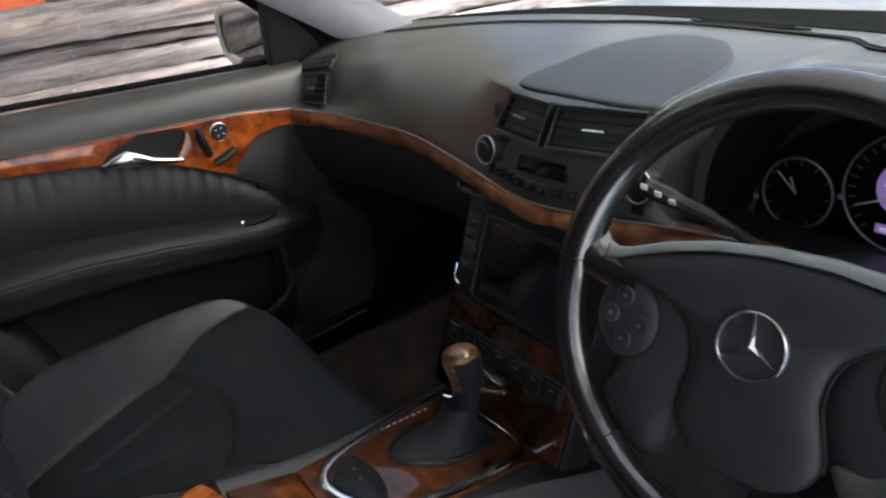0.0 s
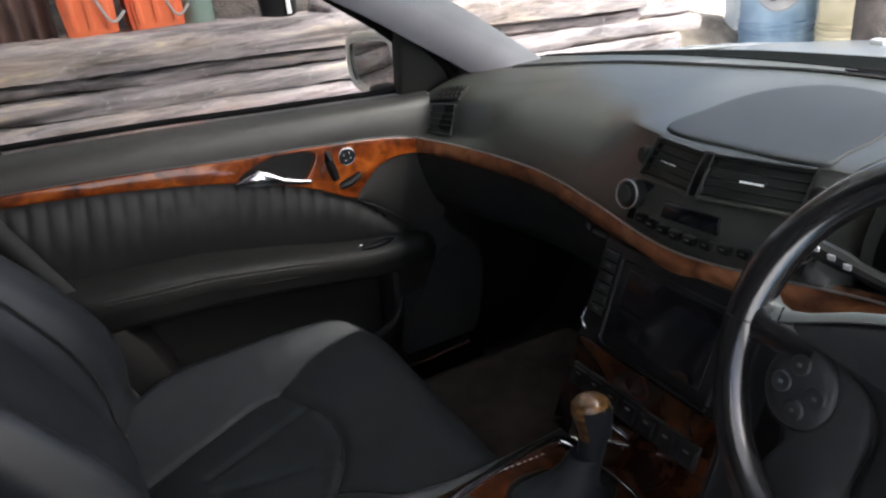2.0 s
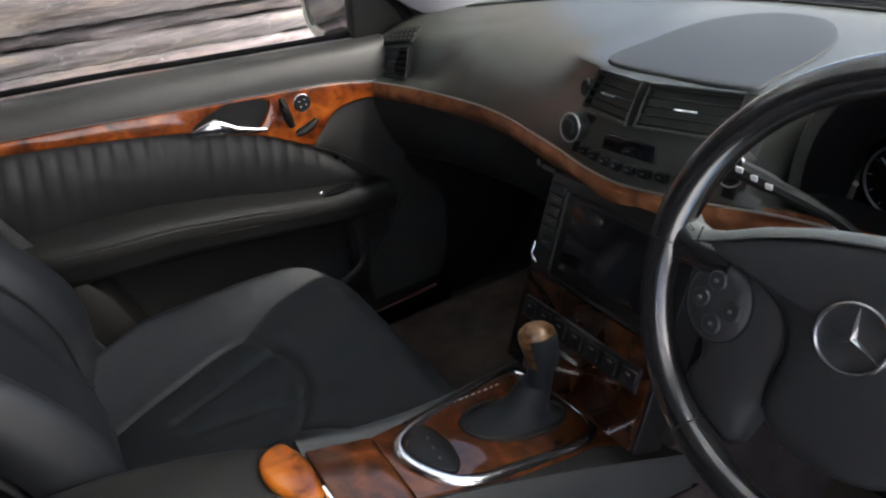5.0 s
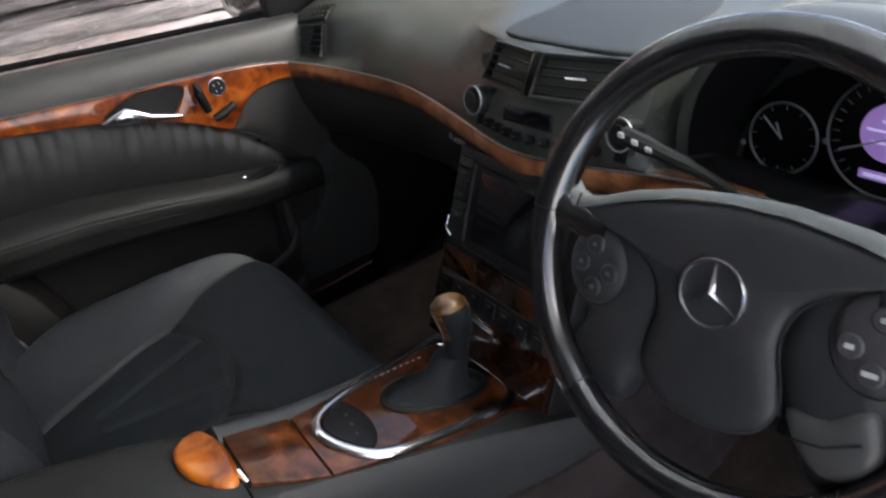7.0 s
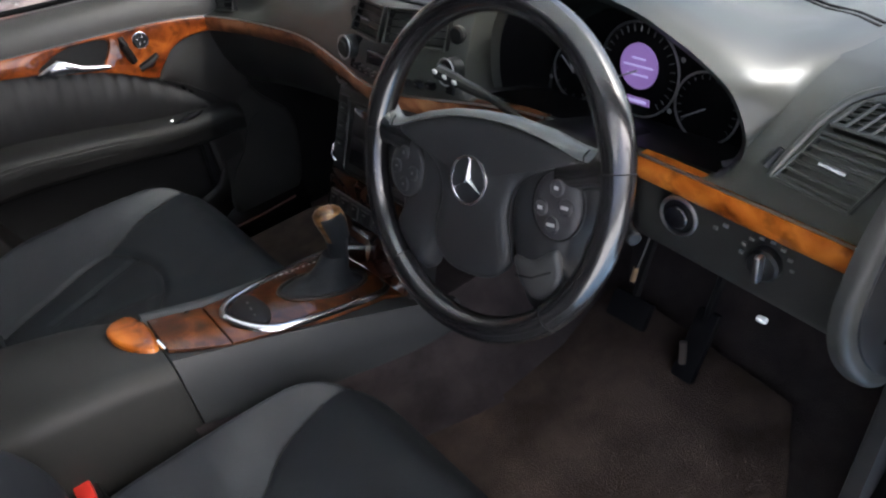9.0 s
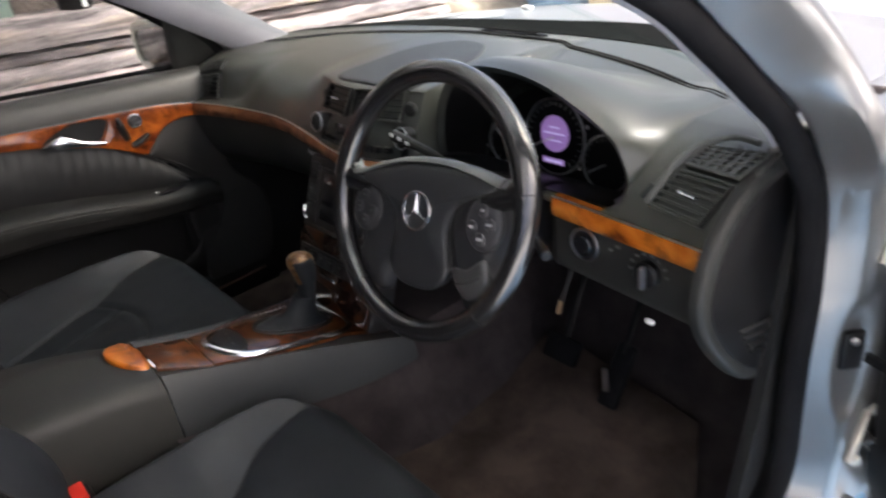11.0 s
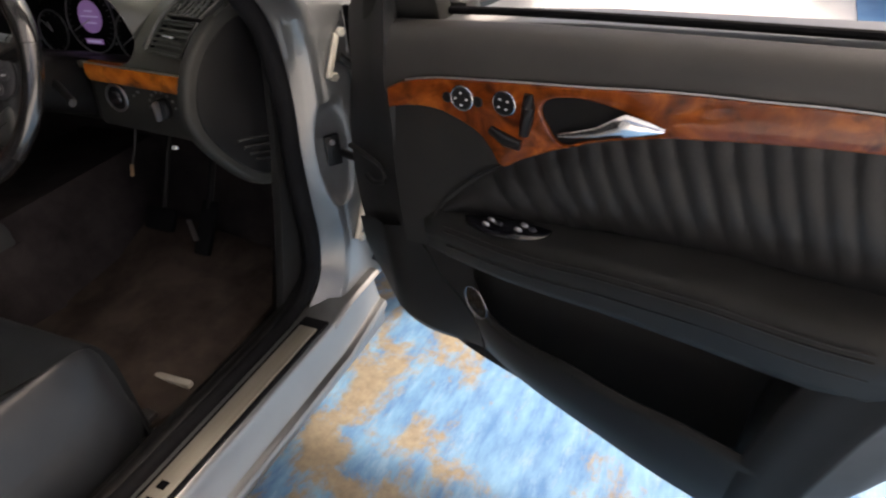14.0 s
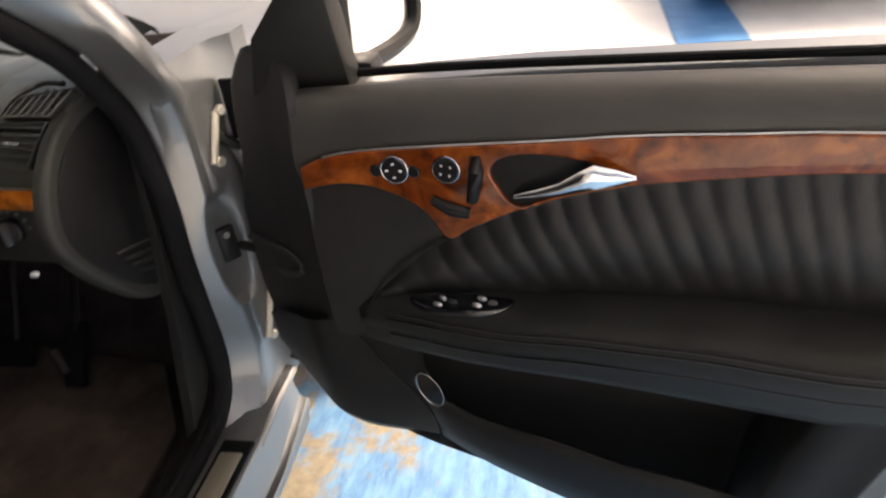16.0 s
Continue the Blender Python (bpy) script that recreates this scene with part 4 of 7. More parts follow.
for k in range(9):
    x = -0.062 + 0.022 * k
    part("button", box((x, wood_y(x) + 0.001, 0.909), (0.017, 0.010, 0.011), 0.002), "black", pan)
    part("button_mark", box((x, wood_y(x) - 0.0045, 0.9105), (0.006, 0.001, 0.0020), 0), "mark", pan)

# centre stack under the strip
def stack(a, b, d):
    """a across, b height, d out of the sloping centre stack."""
    return (a, 0.572 - (0.862 - b) * 0.40 - d * 0.93, b + d * 0.37)


st = part("centre_fascia", slab([(-0.118, 0.600), (0.150, 0.600), (0.150, 0.868), (-0.118, 0.868)], lambda a, b, d: stack(a, b, d - 0.05), 0.05, 0.006), "black", dash, "black centre fascia")
scr = part("radio", slab([(-0.066, 0.745), (0.118, 0.745), (0.118, 0.852), (-0.066, 0.852)], lambda a, b, d: stack(a, b, d - 0.004), 0.012, 0.004), "black", dash, "dark head unit with blank screen")
part("screen", slab([(-0.050, 0.757), (0.104, 0.757), (0.104, 0.846), (-0.050, 0.846)], lambda a, b, d: stack(a, b, d + 0.007), 0.0025, 0.001), "gloss_black", scr, "switched-off dark screen")
part("radio_lip", tube([stack(-0.070, 0.852, 0.006), stack(-0.070, 0.75, 0.006), stack(-0.062, 0.741, 0.007), stack(0.118, 0.741, 0.007)], 0.003, 6), "black", scr)
for k in range(6):
    part("side_button", slab([(-0.106, 0.772 + k * 0.0145), (-0.078, 0.772 + k * 0.0145), (-0.078, 0.784 + k * 0.0145), (-0.106, 0.784 + k * 0.0145)], lambda a, b, d: stack(a, b, d), 0.006, 0.002), "dash_low", st)
    if k % 2 == 0:
        part("button_mark", slab([(-0.097, 0.777 + k * 0.0145), (-0.087, 0.777 + k * 0.0145), (-0.087, 0.7795 + k * 0.0145), (-0.097, 0.7795 + k * 0.0145)], lambda a, b, d: stack(a, b, d + 0.0062), 0.0005, 0), "mark", st)
part("chrome_hook", tube([stack(-0.112, 0.772, 0.004), stack(-0.113, 0.758, 0.005), stack(-0.108, 0.750, 0.005), stack(-0.098, 0.746, 0.005)], 0.0022, 6), "chrome", st)
# walnut facing, its colour darkened for the shade below the radio
lw = part("lower_walnut", slab([(-0.112, 0.604), (0.145, 0.604), (0.145, 0.734), (-0.112, 0.734)], lambda a, b, d: stack(a, b, d), 0.006, 0.003), "wood_deep_shade", dash, "glossy walnut facing, darkened for shade")
part("switch_bar", slab([(-0.098, 0.672), (0.132, 0.672), (0.132, 0.702), (-0.098, 0.702)], lambda a, b, d: stack(a, b, d + 0.005), 0.006, 0.003), "black", lw)
for k in range(7):
    x = -0.080 + k * 0.033
    part("switch", slab([(x - 0.012, 0.677), (x + 0.012, 0.677), (x + 0.012, 0.697), (x - 0.012, 0.697)], lambda a, b, d: stack(a, b, d + 0.010), 0.004, 0.002), "black", lw)
    part("switch_mark", slab([(x - 0.004, 0.690), (x + 0.004, 0.690), (x + 0.004, 0.6925), (x - 0.004, 0.6925)], lambda a, b, d: stack(a, b, d + 0.0143), 0.0004, 0), "mark", lw)
part("ashtray_pull", slab([(-0.02, 0.655), (0.03, 0.655), (0.03, 0.661), (-0.02, 0.661)], lambda a, b, d: stack(a, b, d + 0.005), 0.004, 0.001), "chrome", lw)

# instrument hood and dials
arch = spline([(0.178, 0.895), (0.184, 0.940), (0.203, 0.995), (0.243, 1.044), (0.300, 1.066), (0.375, 1.067), (0.445, 1.054), (0.497, 1.033), (0.536, 1.013), (0.567, 0.990), (0.582, 0.963), (0.588, 0.935), (0.578, 0.908), (0.558, 0.893)], 5)
def pad_z(x, y):
    """Height of the dash skin at x, y."""
    sec = spline([(*p, 0) for p in pad_section(x)], 4)
    ys = [wood_y(x) + q[0] for q in sec]
    return float(np.interp(y, ys, [q[1] for q in sec])) if y < ys[-1] else pad_top(x, y)


rows = []
for i, p in enumerate(arch):
    ax, az = p[0], p[1]
    f = i / (len(arch) - 1)
    lip = 0.658 + 0.014 * abs(2 * f - 1) ** 3
    ix, iz = 0.378 + (ax - 0.378) * 0.955, 0.90 + (az - 0.90) * 0.93
    wide = min(1, max(0, (ax - 0.42) / 0.14))
    wide = wide * wide * (3 - 2 * wide)
    foot = min(1, max(0, (az - 0.90) / 0.08))
    row = [(ix, 0.785, iz - 0.042), (ix, 0.72, iz - 0.012), (ix, lip + 0.008, iz), (ax, lip, az)]
    for g in (0.03, 0.08, 0.14, 0.20, 0.27, 0.34, 0.42, 0.50, 0.58, 0.66, 0.74, 0.82, 0.91, 1.0):
        x = ax + (ax - 0.378) * (0.03 + (0.20 + 0.14 * wide) * g ** 0.8)
        y = lip + 0.006 + 0.30 * g
        h = az + 0.005 * min(1, g / 0.08) - (az - 0.93) * g ** 1.8
        b = pad_z(min(x, 0.75), y) if foot > 0.3 else az
        soft = 0.011
        z = b + soft * math.log1p(math.exp(min((h - b) / soft, 40))) if foot > 0.3 else az - 0.02 * g
        k = min(1, max(0, (az - 0.925) / 0.06))
        row.append((x, y, z + (0.0045 * k - 0.003) * min(1, g / 0.3) - 0.004 * max(0, (g - 0.6) / 0.4) ** 2))
    rows.append(row)
hood = part("instrument_hood", grid(rows), "dash", dash, "arched hood over the dials", smooth=80)
part("hood_lining", grid([[(q[0], q[1] + 0.001, q[2] - 0.0015) for q in r[:3]] for r in rows]), "black", hood)
cl = base("instrument_cluster", (0.385, 0.775, 0.895), "black instrument cluster with chrome-ringed dials and violet display", "instrument cluster")


def dialp(a, b, d):
    return (a, 0.775 + (b - 0.90) * 0.12 - d, b)


face = slab([(0.195, 0.852), (0.560, 0.852), (0.552, 0.925), (0.515, 0.965), (0.46, 0.990), (0.38, 1.000), (0.29, 0.992), (0.235, 0.962), (0.20, 0.925)], lambda a, b, d: dialp(a, b, d - 0.006), 0.006, 0.001)
part("cluster_face", face, "dial", cl)
part("cluster_shelf", grid([[(x, y, z) for y, z in ((0.660, 0.8915), (0.69, 0.884), (0.73, 0.871), (0.774, 0.858))] for x in np.linspace(0.180, 0.562, 8)]), "black", cl, "black shelf in front of the dials")


def dial(cx, cz, r, ticks, a0, a1, pointer):
    dl = part("dial", disc(dialp(cx, cz, 0), (0, -1, 0.12), r, 0.002, bevel=0.0005), "dial", cl)
    part("bezel", ring(dialp(cx, cz, 0.003), (0, -1, 0.12), r, 0.0016), "satin", dl)
    for k in range(ticks):
        an = radians(a0 + (a1 - a0) * k / (ticks - 1))
        p0 = np.array(dialp(cx + 0.80 * r * math.cos(an), cz + 0.80 * r * math.sin(an), 0.0035))
        p1 = np.array(dialp(cx + 0.92 * r * math.cos(an), cz + 0.92 * r * math.sin(an), 0.0035))
        part("tick", tube([p0, p1], 0.0008, 4), "band_grey", dl)
    an = radians(pointer)
    part("pointer", tube([dialp(cx, cz, 0.005), dialp(cx + 0.82 * r * math.cos(an), cz + 0.82 * r * math.sin(an), 0.005)], 0.0012, 5), "mark_light", dl)
    return dl


ck = dial(0.245, 0.897, 0.041, 12, 90, 420, 140)
part("hour_hand", tube([dialp(0.245, 0.897, 0.0055), dialp(0.236, 0.915, 0.0055)], 0.0013, 5), "mark_light", ck)
sp = dial(0.358, 0.924, 0.064, 25, 230, -50, 205)
part("display_disc", disc(dialp(0.358, 0.929, 0.002), (0, -1, 0.12), 0.031, 0.002, bevel=0.0005), "screen", sp, "violet lit display")
for dz, w in ((0.011, 0.022), (0.001, 0.048), (-0.011, 0.034)):
    part("display_line", box(dialp(0.358, 0.929 + dz, 0.0045), (w, 0.0008, 0.0024), 0), "screen_text", sp)
part("odometer", box(dialp(0.358, 0.883, 0.004), (0.046, 0.0015, 0.010), 0), "screen", sp)
part("odometer_text", box(dialp(0.358, 0.883, 0.0052), (0.036, 0.0008, 0.004), 0), "screen_text", sp)
dial(0.466, 0.898, 0.046, 17, 215, -35, 210)
for lx_, lz_ in ((0.196, 0.880), (0.293, 0.905), (0.412, 0.880), (0.424, 0.950)):
    part("warning_mark", disc(dialp(lx_, lz_, 0.001), (0, -1, 0.12), 0.0035, 0.001, sides=10, bevel=0.0003), "mark_light", cl)

# driver's lower panel with ignition and light switch
rows = []
for x in np.linspace(0.455, 0.748, 24):
    y = wood_y(x)
    rows.append([(x, y + 0.006, 0.858), (x, y + 0.002, 0.852), (x, y - 0.002, 0.82), (x, y - 0.004, 0.785), (x, y + 0.004, 0.768), (x, y + 0.05, 0.745), (x, y + 0.16, 0.715), (x, y + 0.3, 0.70)])
low = thick(part("knee_panel", grid(rows), "dash_low", dash, "dark lower panel"), 0.012, (0, -1, 0))
rows = []
for x in np.linspace(0.14, 0.46, 16):
    y = 0.67
    rows.append([(x, wood_y(x) + 0.012, 0.888), (x, wood_y(x) + 0.008, 0.84), (x, y, 0.77), (x, y + 0.06, 0.735), (x, y + 0.2, 0.72)])
thick(part("column_panel", grid(rows), "black", dash), 0.012, (0, -1, 0))
igx = 0.526
ig = part("ignition_switch", disc((igx, wood_y(igx) + 0.004, 0.830), (0, -1, 0.05), 0.026, 0.010, bevel=0.002), "black", dash, "round ignition switch")
part("ignition_ring", ring((igx, wood_y(igx) - 0.006, 0.8305), (0, -1, 0.05), 0.0235, 0.0024), "satin", ig)
part("ignition_core", disc((igx, wood_y(igx) - 0.004, 0.8305), (0, -1, 0.05), 0.015, 0.008), "gloss_black", ig)
lx = 0.642
ls = part("light_switch", disc((lx, wood_y(lx) + 0.002, 0.824), (0, -1, 0.05), 0.019, 0.016, bevel=0.003), "black", dash, "rotary light switch with white symbols")
part("switch_grip", box((lx, wood_y(lx) - 0.018, 0.825), (0.008, 0.012, 0.034), 0.003), "satin", ls)
for k in range(9):
    an = radians(-20 + 25 * k)
    part("symbol", box((lx + 0.029 * math.cos(an), wood_y(lx) - 0.003, 0.825 + 0.029 * math.sin(an)), (0.005, 0.002, 0.004), 0), "mark", ls)
part("symbol", box((lx - 0.05, wood_y(lx) - 0.003, 0.85), (0.006, 0.002, 0.004), 0), "mark", ls)
part("symbol", box((lx - 0.062, wood_y(lx) - 0.003, 0.842), (0.005, 0.002, 0.004), 0), "mark", ls)
part("bonnet_release", box((0.652, 0.622, 0.757), (0.013, 0.008, 0.007), 0.003), "white", dash, "pale bonnet release lever")
part("vent_thumbwheel", tube([on_pad(0.617, 2.25, 0.003), on_pad(0.626, 3.0, 0.003)], 0.004, 6), "cover", dash)

# end cap of the dash in the open doorway
cap = spline([(0.575, 0.825), (0.592, 0.90), (0.65, 0.955), (0.736, 0.982), (0.81, 0.975), (0.855, 0.93), (0.858, 0.77), (0.812, 0.645), (0.713, 0.652), (0.625, 0.735)], 5, True)
cp = part("end_cap", slab([(p[0], p[1]) for p in cap], lambda a, b, d: (0.738 + d, a, b), 0.018, 0.010, seg=4), "dash_low", dash, "dark plastic end panel")
cy, cz = 0.725, 0.82
inn = [(cy + (p[0] - cy) * 0.86, cz + (p[1] - cz) * 0.86) for p in cap]
part("fuse_cover", slab(inn, lambda a, b, d: (0.7545 + d, a, b), 0.0045, 0.003), "black", cp)
for k in range(4):
    part("cap_slot", tube([(0.7595, 0.663 + k * 0.012, 0.763 - k * 0.017), (0.7595, 0.762 - k * 0.003, 0.737 - k * 0.015)], 0.0032, 5), "void", cp)

# ---- steering wheel ----
WC, TI, YAW, WR = Vector((0.396, 0.458, 0.935)), radians(22.9), radians(3.8), radians(6.5)
WN = Vector((math.sin(YAW) * math.cos(TI), -math.cos(YAW) * math.cos(TI), math.sin(TI)))
W1 = Vector((math.cos(YAW), math.sin(YAW), 0))
WE = WN.cross(W1)
A1 = W1 * math.cos(WR) + WE * math.sin(WR)
B1 = WE * math.cos(WR) - W1 * math.sin(WR)


def whl(a, b, d=0.0):
    """A point of the wheel: a across, b up in its plane, d towards the driver."""
    return WC + A1 * a + B1 * b + WN * d


def dome(outline, mid, levels):
    """Rows of an outline drawn in towards mid, level by level of (scale, depth)."""
    return [[whl(mid[0] + (p[0] - mid[0]) * k, mid[1] + (p[1] - mid[1]) * k, d) for p in outline] for k, d in levels]


wheel = base("steering_wheel", WC, "black leather four-spoke steering wheel with round metal badge", "steering wheel")
rim, thickness = [], []
for j in range(96):
    an = 2 * math.pi * j / 96
    rim.append(whl(0.180 * math.cos(an), 0.180 * math.sin(an)))
    grip = max(math.exp(-((math.degrees(an) - c) / 13) ** 2) for c in (22, 158))
    thickness.append(0.0160 + 0.0022 * grip)
part("rim", tube(rim, thickness, 16, True, up=WN), "wheel_leather", wheel, "worn shiny black leather rim", smooth=60)
for c in (8, 172, 228, 312):
    an = radians(c)
    part("rim_seam", ring(whl(0.180 * math.cos(an), 0.180 * math.sin(an)), B1 * math.cos(an) - A1 * math.sin(an), 0.0164, 0.0007, sides=24), "void", wheel)
# wings at both sides of the airbag cover, which run out into the lower spokes
for s in (-1, 1):
    wing = spline([(s * a, b) for a, b in ((0.070, 0.030), (0.110, 0.032), (0.140, 0.022), (0.148, 0.000), (0.146, -0.028), (0.134, -0.054), (0.131, -0.078), (0.142, -0.100), (0.132, -0.116),
                                          (0.112, -0.134), (0.094, -0.144), (0.080, -0.138), (0.072, -0.122), (0.064, -0.104), (0.052, -0.080), (0.044, -0.040), (0.050, 0.0))], 4, True)
    part("lower_spoke", grid(dome(wing, (s * 0.098, -0.04), ((0.02, 0.001), (0.55, 0.001), (0.78, -0.003), (0.90, -0.009), (0.98, -0.020), (0.97, -0.030), (0.7, -0.034))), True, True), "wheel_pad", wheel, "black plastic wing and lower spoke", smooth=60)
    if s > 0:
        inlay = spline([(s * a, b) for a, b in ((0.064, -0.083), (0.078, -0.080), (0.094, -0.078), (0.118, -0.062), (0.126, -0.074), (0.130, -0.094), (0.117, -0.114), (0.100, -0.121), (0.086, -0.116), (0.074, -0.104))], 3, True)
        part("spoke_inlay", grid(dome(inlay, (s * 0.098, -0.097), ((0.02, 0.0050), (0.75, 0.0042), (0.94, 0.0022), (1.0, -0.001), (0.98, -0.006))), True, True), "grey_pad", wheel, "satin grey spoke inlay", smooth=60)
        part("inlay_gap", tube([whl(s * a, b, 0.0052) for a, b in ((0.072, -0.101), (0.095, -0.098), (0.118, -0.086))], 0.0011, 6, up=WN), "void", wheel)
    # upper spoke, flaring into the rim
    rows = []
    for q, b0, w, dd_ in ((0.110, 0.014, 0.018, -0.004), (0.130, 0.016, 0.019, -0.003), (0.148, 0.021, 0.017, -0.002), (0.160, 0.027, 0.021, -0.001), (0.172, 0.032, 0.032, 0.0)):
        rows.append([whl(s * q, b0 + w * math.cos(t), dd_ + 0.011 * math.sin(t)) for t in (2 * math.pi * j / 14 for j in range(14))])
    part("upper_spoke", grid(rows, True, True), "wheel_leather", wheel, "black leather upper spoke", smooth=60)
pad = spline([(-0.138, 0.031), (-0.09, 0.044), (-0.045, 0.0525), (0.0, 0.055), (0.045, 0.0525), (0.09, 0.044), (0.138, 0.031), (0.112, 0.020), (0.080, 0.007), (0.058, -0.012), (0.051, -0.040), (0.057, -0.070), (0.058, -0.092), (0.044, -0.111), (0.018, -0.1205), (-0.018, -0.1205), (-0.044, -0.111),
              (-0.058, -0.092), (-0.057, -0.070), (-0.051, -0.040), (-0.058, -0.012), (-0.080, 0.007), (-0.112, 0.020)], 4, True)
part("airbag_cover", grid(dome(pad, (0.0, -0.012), ((0.02, 0.0125), (0.35, 0.0122), (0.65, 0.0105), (0.85, 0.0078), (0.95, 0.0050), (0.985, 0.0025), (1.0, -0.002), (0.97, -0.014), (0.7, -0.03))), True, True), "wheel_pad", wheel, "black airbag cover", smooth=60)
# satin grey band along the top of the cover, from rim to rim
rows = []
for a, lo, hi in ((-0.165, 0.030, 0.058), (-0.156, 0.0285, 0.046), (-0.144, 0.0295, 0.0405), (-0.125, 0.034, 0.043), (-0.09, 0.0445, 0.0535), (-0.045, 0.053, 0.0615), (0.0, 0.0555, 0.064), (0.045, 0.053, 0.0625),
                  (0.09, 0.0445, 0.0555), (0.125, 0.034, 0.046), (0.144, 0.0295, 0.0425), (0.156, 0.0285, 0.047), (0.165, 0.030, 0.058)):
    rows.append([whl(a, lo, 0.004), whl(a, lo + 0.0015, 0.0072), whl(a, (lo * 0.55 + hi * 0.45), 0.0062), whl(a, hi - 0.0015, 0.0005), whl(a, hi, -0.006), whl(a, hi - 0.002, -0.018), whl(a, lo, -0.012)])
part("cover_band", grid([[Vector(p) for p in r] for r in [spl for spl in rows]], True, True), "band_grey", wheel, "satin grey band over the airbag cover", smooth=50)
for s in (-1, 1):
    part("band_joint", tube([whl(s * 0.1435, 0.0295, 0.0075), whl(s * 0.1425, 0.036, 0.007), whl(s * 0.1445, 0.0425, 0.001)], 0.0009, 6, up=WN), "void", wheel)
    pod = [(s * (0.1150 + 0.0315 * math.cos(t)), -0.0175 + 0.036 * math.sin(t)) for t in (2 * math.pi * j / 32 for j in range(32))]
    # Left pod takes the darker cover plastic: its shade is put into the colour.
    pd = part("button_pod", grid(dome(pod, (s * 0.115, -0.0175), ((0.02, 0.0075), (0.6, 0.0070), (0.9, 0.0048), (1.0, 0.001), (0.99, -0.004))), True, True), "pod" if s > 0 else "wheel_pad", wheel, "round pod with four buttons", smooth=50)
    part("pod_gap", tube([whl(*p, 0.0018) for p in pod], 0.0011, 6, True, up=WN), "void", pd)
    for bx, by, wide in ((0.1165, 0.001, 0.005), (0.1290, -0.0165, 0.009), (0.1145, -0.0365, 0.010), (0.0990, -0.0215, 0.006)):
        b1 = part("pod_button", disc(whl(s * bx, by, 0.0058), WN, 0.0090, 0.0030, sides=20), "pod" if s > 0 else "wheel_pad", pd)
        # Marks on the left are darker grey for the same shade.
        part("button_mark", box(whl(s * bx, by, 0.0090), (wide if s > 0 else 0.0035, 0.0010, 0.0035 if s > 0 else 0.003), 0, Matrix((A1, -WN, B1)).transposed()), "mark_light" if s > 0 else "mark", b1)
    part("cover_crease", tube([whl(s * a, b, d) for a, b, d in spline([(0.114, 0.021, 0.0), (0.081, 0.007, 0.002), (0.0595, -0.012, 0.002), (0.0525, -0.040, 0.002), (0.0585, -0.070, 0.001), (0.060, -0.092, -0.003)], 5)], 0.0013, 6, up=WN), "void", wheel)
em = part("badge", ring(whl(0.0, -0.0115, 0.0135), WN, 0.0262, 0.0021, sides=44, e1=A1), "badge", wheel, "bright metal ring badge")
for k in range(3):
    an = radians(90 + 120 * k)
    tip, sd = Vector((math.cos(an), math.sin(an))), Vector((-math.sin(an), math.cos(an)))
    rows = []
    for q, w in ((0.0, 0.0030), (0.010, 0.0019), (0.0255, 0.0008)):
        c0 = tip * q + Vector((0.0, -0.0115))
        rows.append([whl(c0.x + sd.x * w, c0.y + sd.y * w, 0.0128), whl(c0.x, c0.y, 0.0170 - q * 0.06), whl(c0.x - sd.x * w, c0.y - sd.y * w, 0.0128), whl(c0.x, c0.y, 0.0105)])
    part("badge_arm", grid(rows, True, True), "badge", em, smooth=0)
# column shroud and stalks
rows = []
for t, hw, hh in ((-0.04, 0.052, 0.045), (-0.07, 0.058, 0.050), (-0.15, 0.062, 0.055), (-0.26, 0.06, 0.06)):
    c0 = WC + WN * t + Vector((0, 0, -0.008))
    rows.append([c0 + W1 * hw * math.copysign(abs(math.cos(a)) ** 0.6, math.cos(a)) + WE * hh * math.copysign(abs(math.sin(a)) ** 0.6, math.sin(a)) for a in (2 * math.pi * j / 20 for j in range(20))])
col = tagged(part("steering_column", grid(rows, True, True), "black", None, smooth=50), "black plastic steering column shroud with control stalks", "steering column")
stalk = part("stalk", tube(spline([(0.345, 0.60, 0.895), (0.29, 0.59, 0.93), (0.245, 0.575, 0.95), (0.200, 0.562, 0.966)], 5), [0.006] * 8 + [0.008] * 4 + [0.010] * 4, 10), "dash_low", col, "indicator stalk with white symbols")
for k in range(3):
    part("stalk_mark", box((0.205 + k * 0.014, 0.5535 + k * 0.004, 0.970 - k * 0.006), (0.008, 0.002, 0.006), 0.001), "white", stalk)
stalk = part("stalk", tube(spline([(0.43, 0.60, 0.87), (0.49, 0.57, 0.865), (0.535, 0.545, 0.862)], 5), 0.007, 10), "black", col, "short stalk")
part("stalk_tip", disc((0.535, 0.545, 0.862), (0.85, -0.5, 0), 0.008, 0.012), "black", stalk)

hang = base("hanging_wire", (0.40, 0.74, 0.60), "short black wire with beige end hanging under the dashboard", "wire")
part("wire", tube(spline([(0.405, 0.76, 0.72), (0.402, 0.74, 0.67), (0.400, 0.722, 0.64)], 5), 0.003, 6), "black", hang)
part("wire_end", tube([(0.400, 0.722, 0.642), (0.397, 0.717, 0.617)], 0.0042, 6), "wire", hang, "beige wire end")


# ---- centre console ----
def top_z(y):
    """Height of the console's top, rising to the rear."""
    if y > 0.06:
        return 0.651 - 0.318 * (y - 0.221)
    return 0.702 + 0.06 * (1 - math.exp(-(0.06 - y) / 0.12)) * 0.45


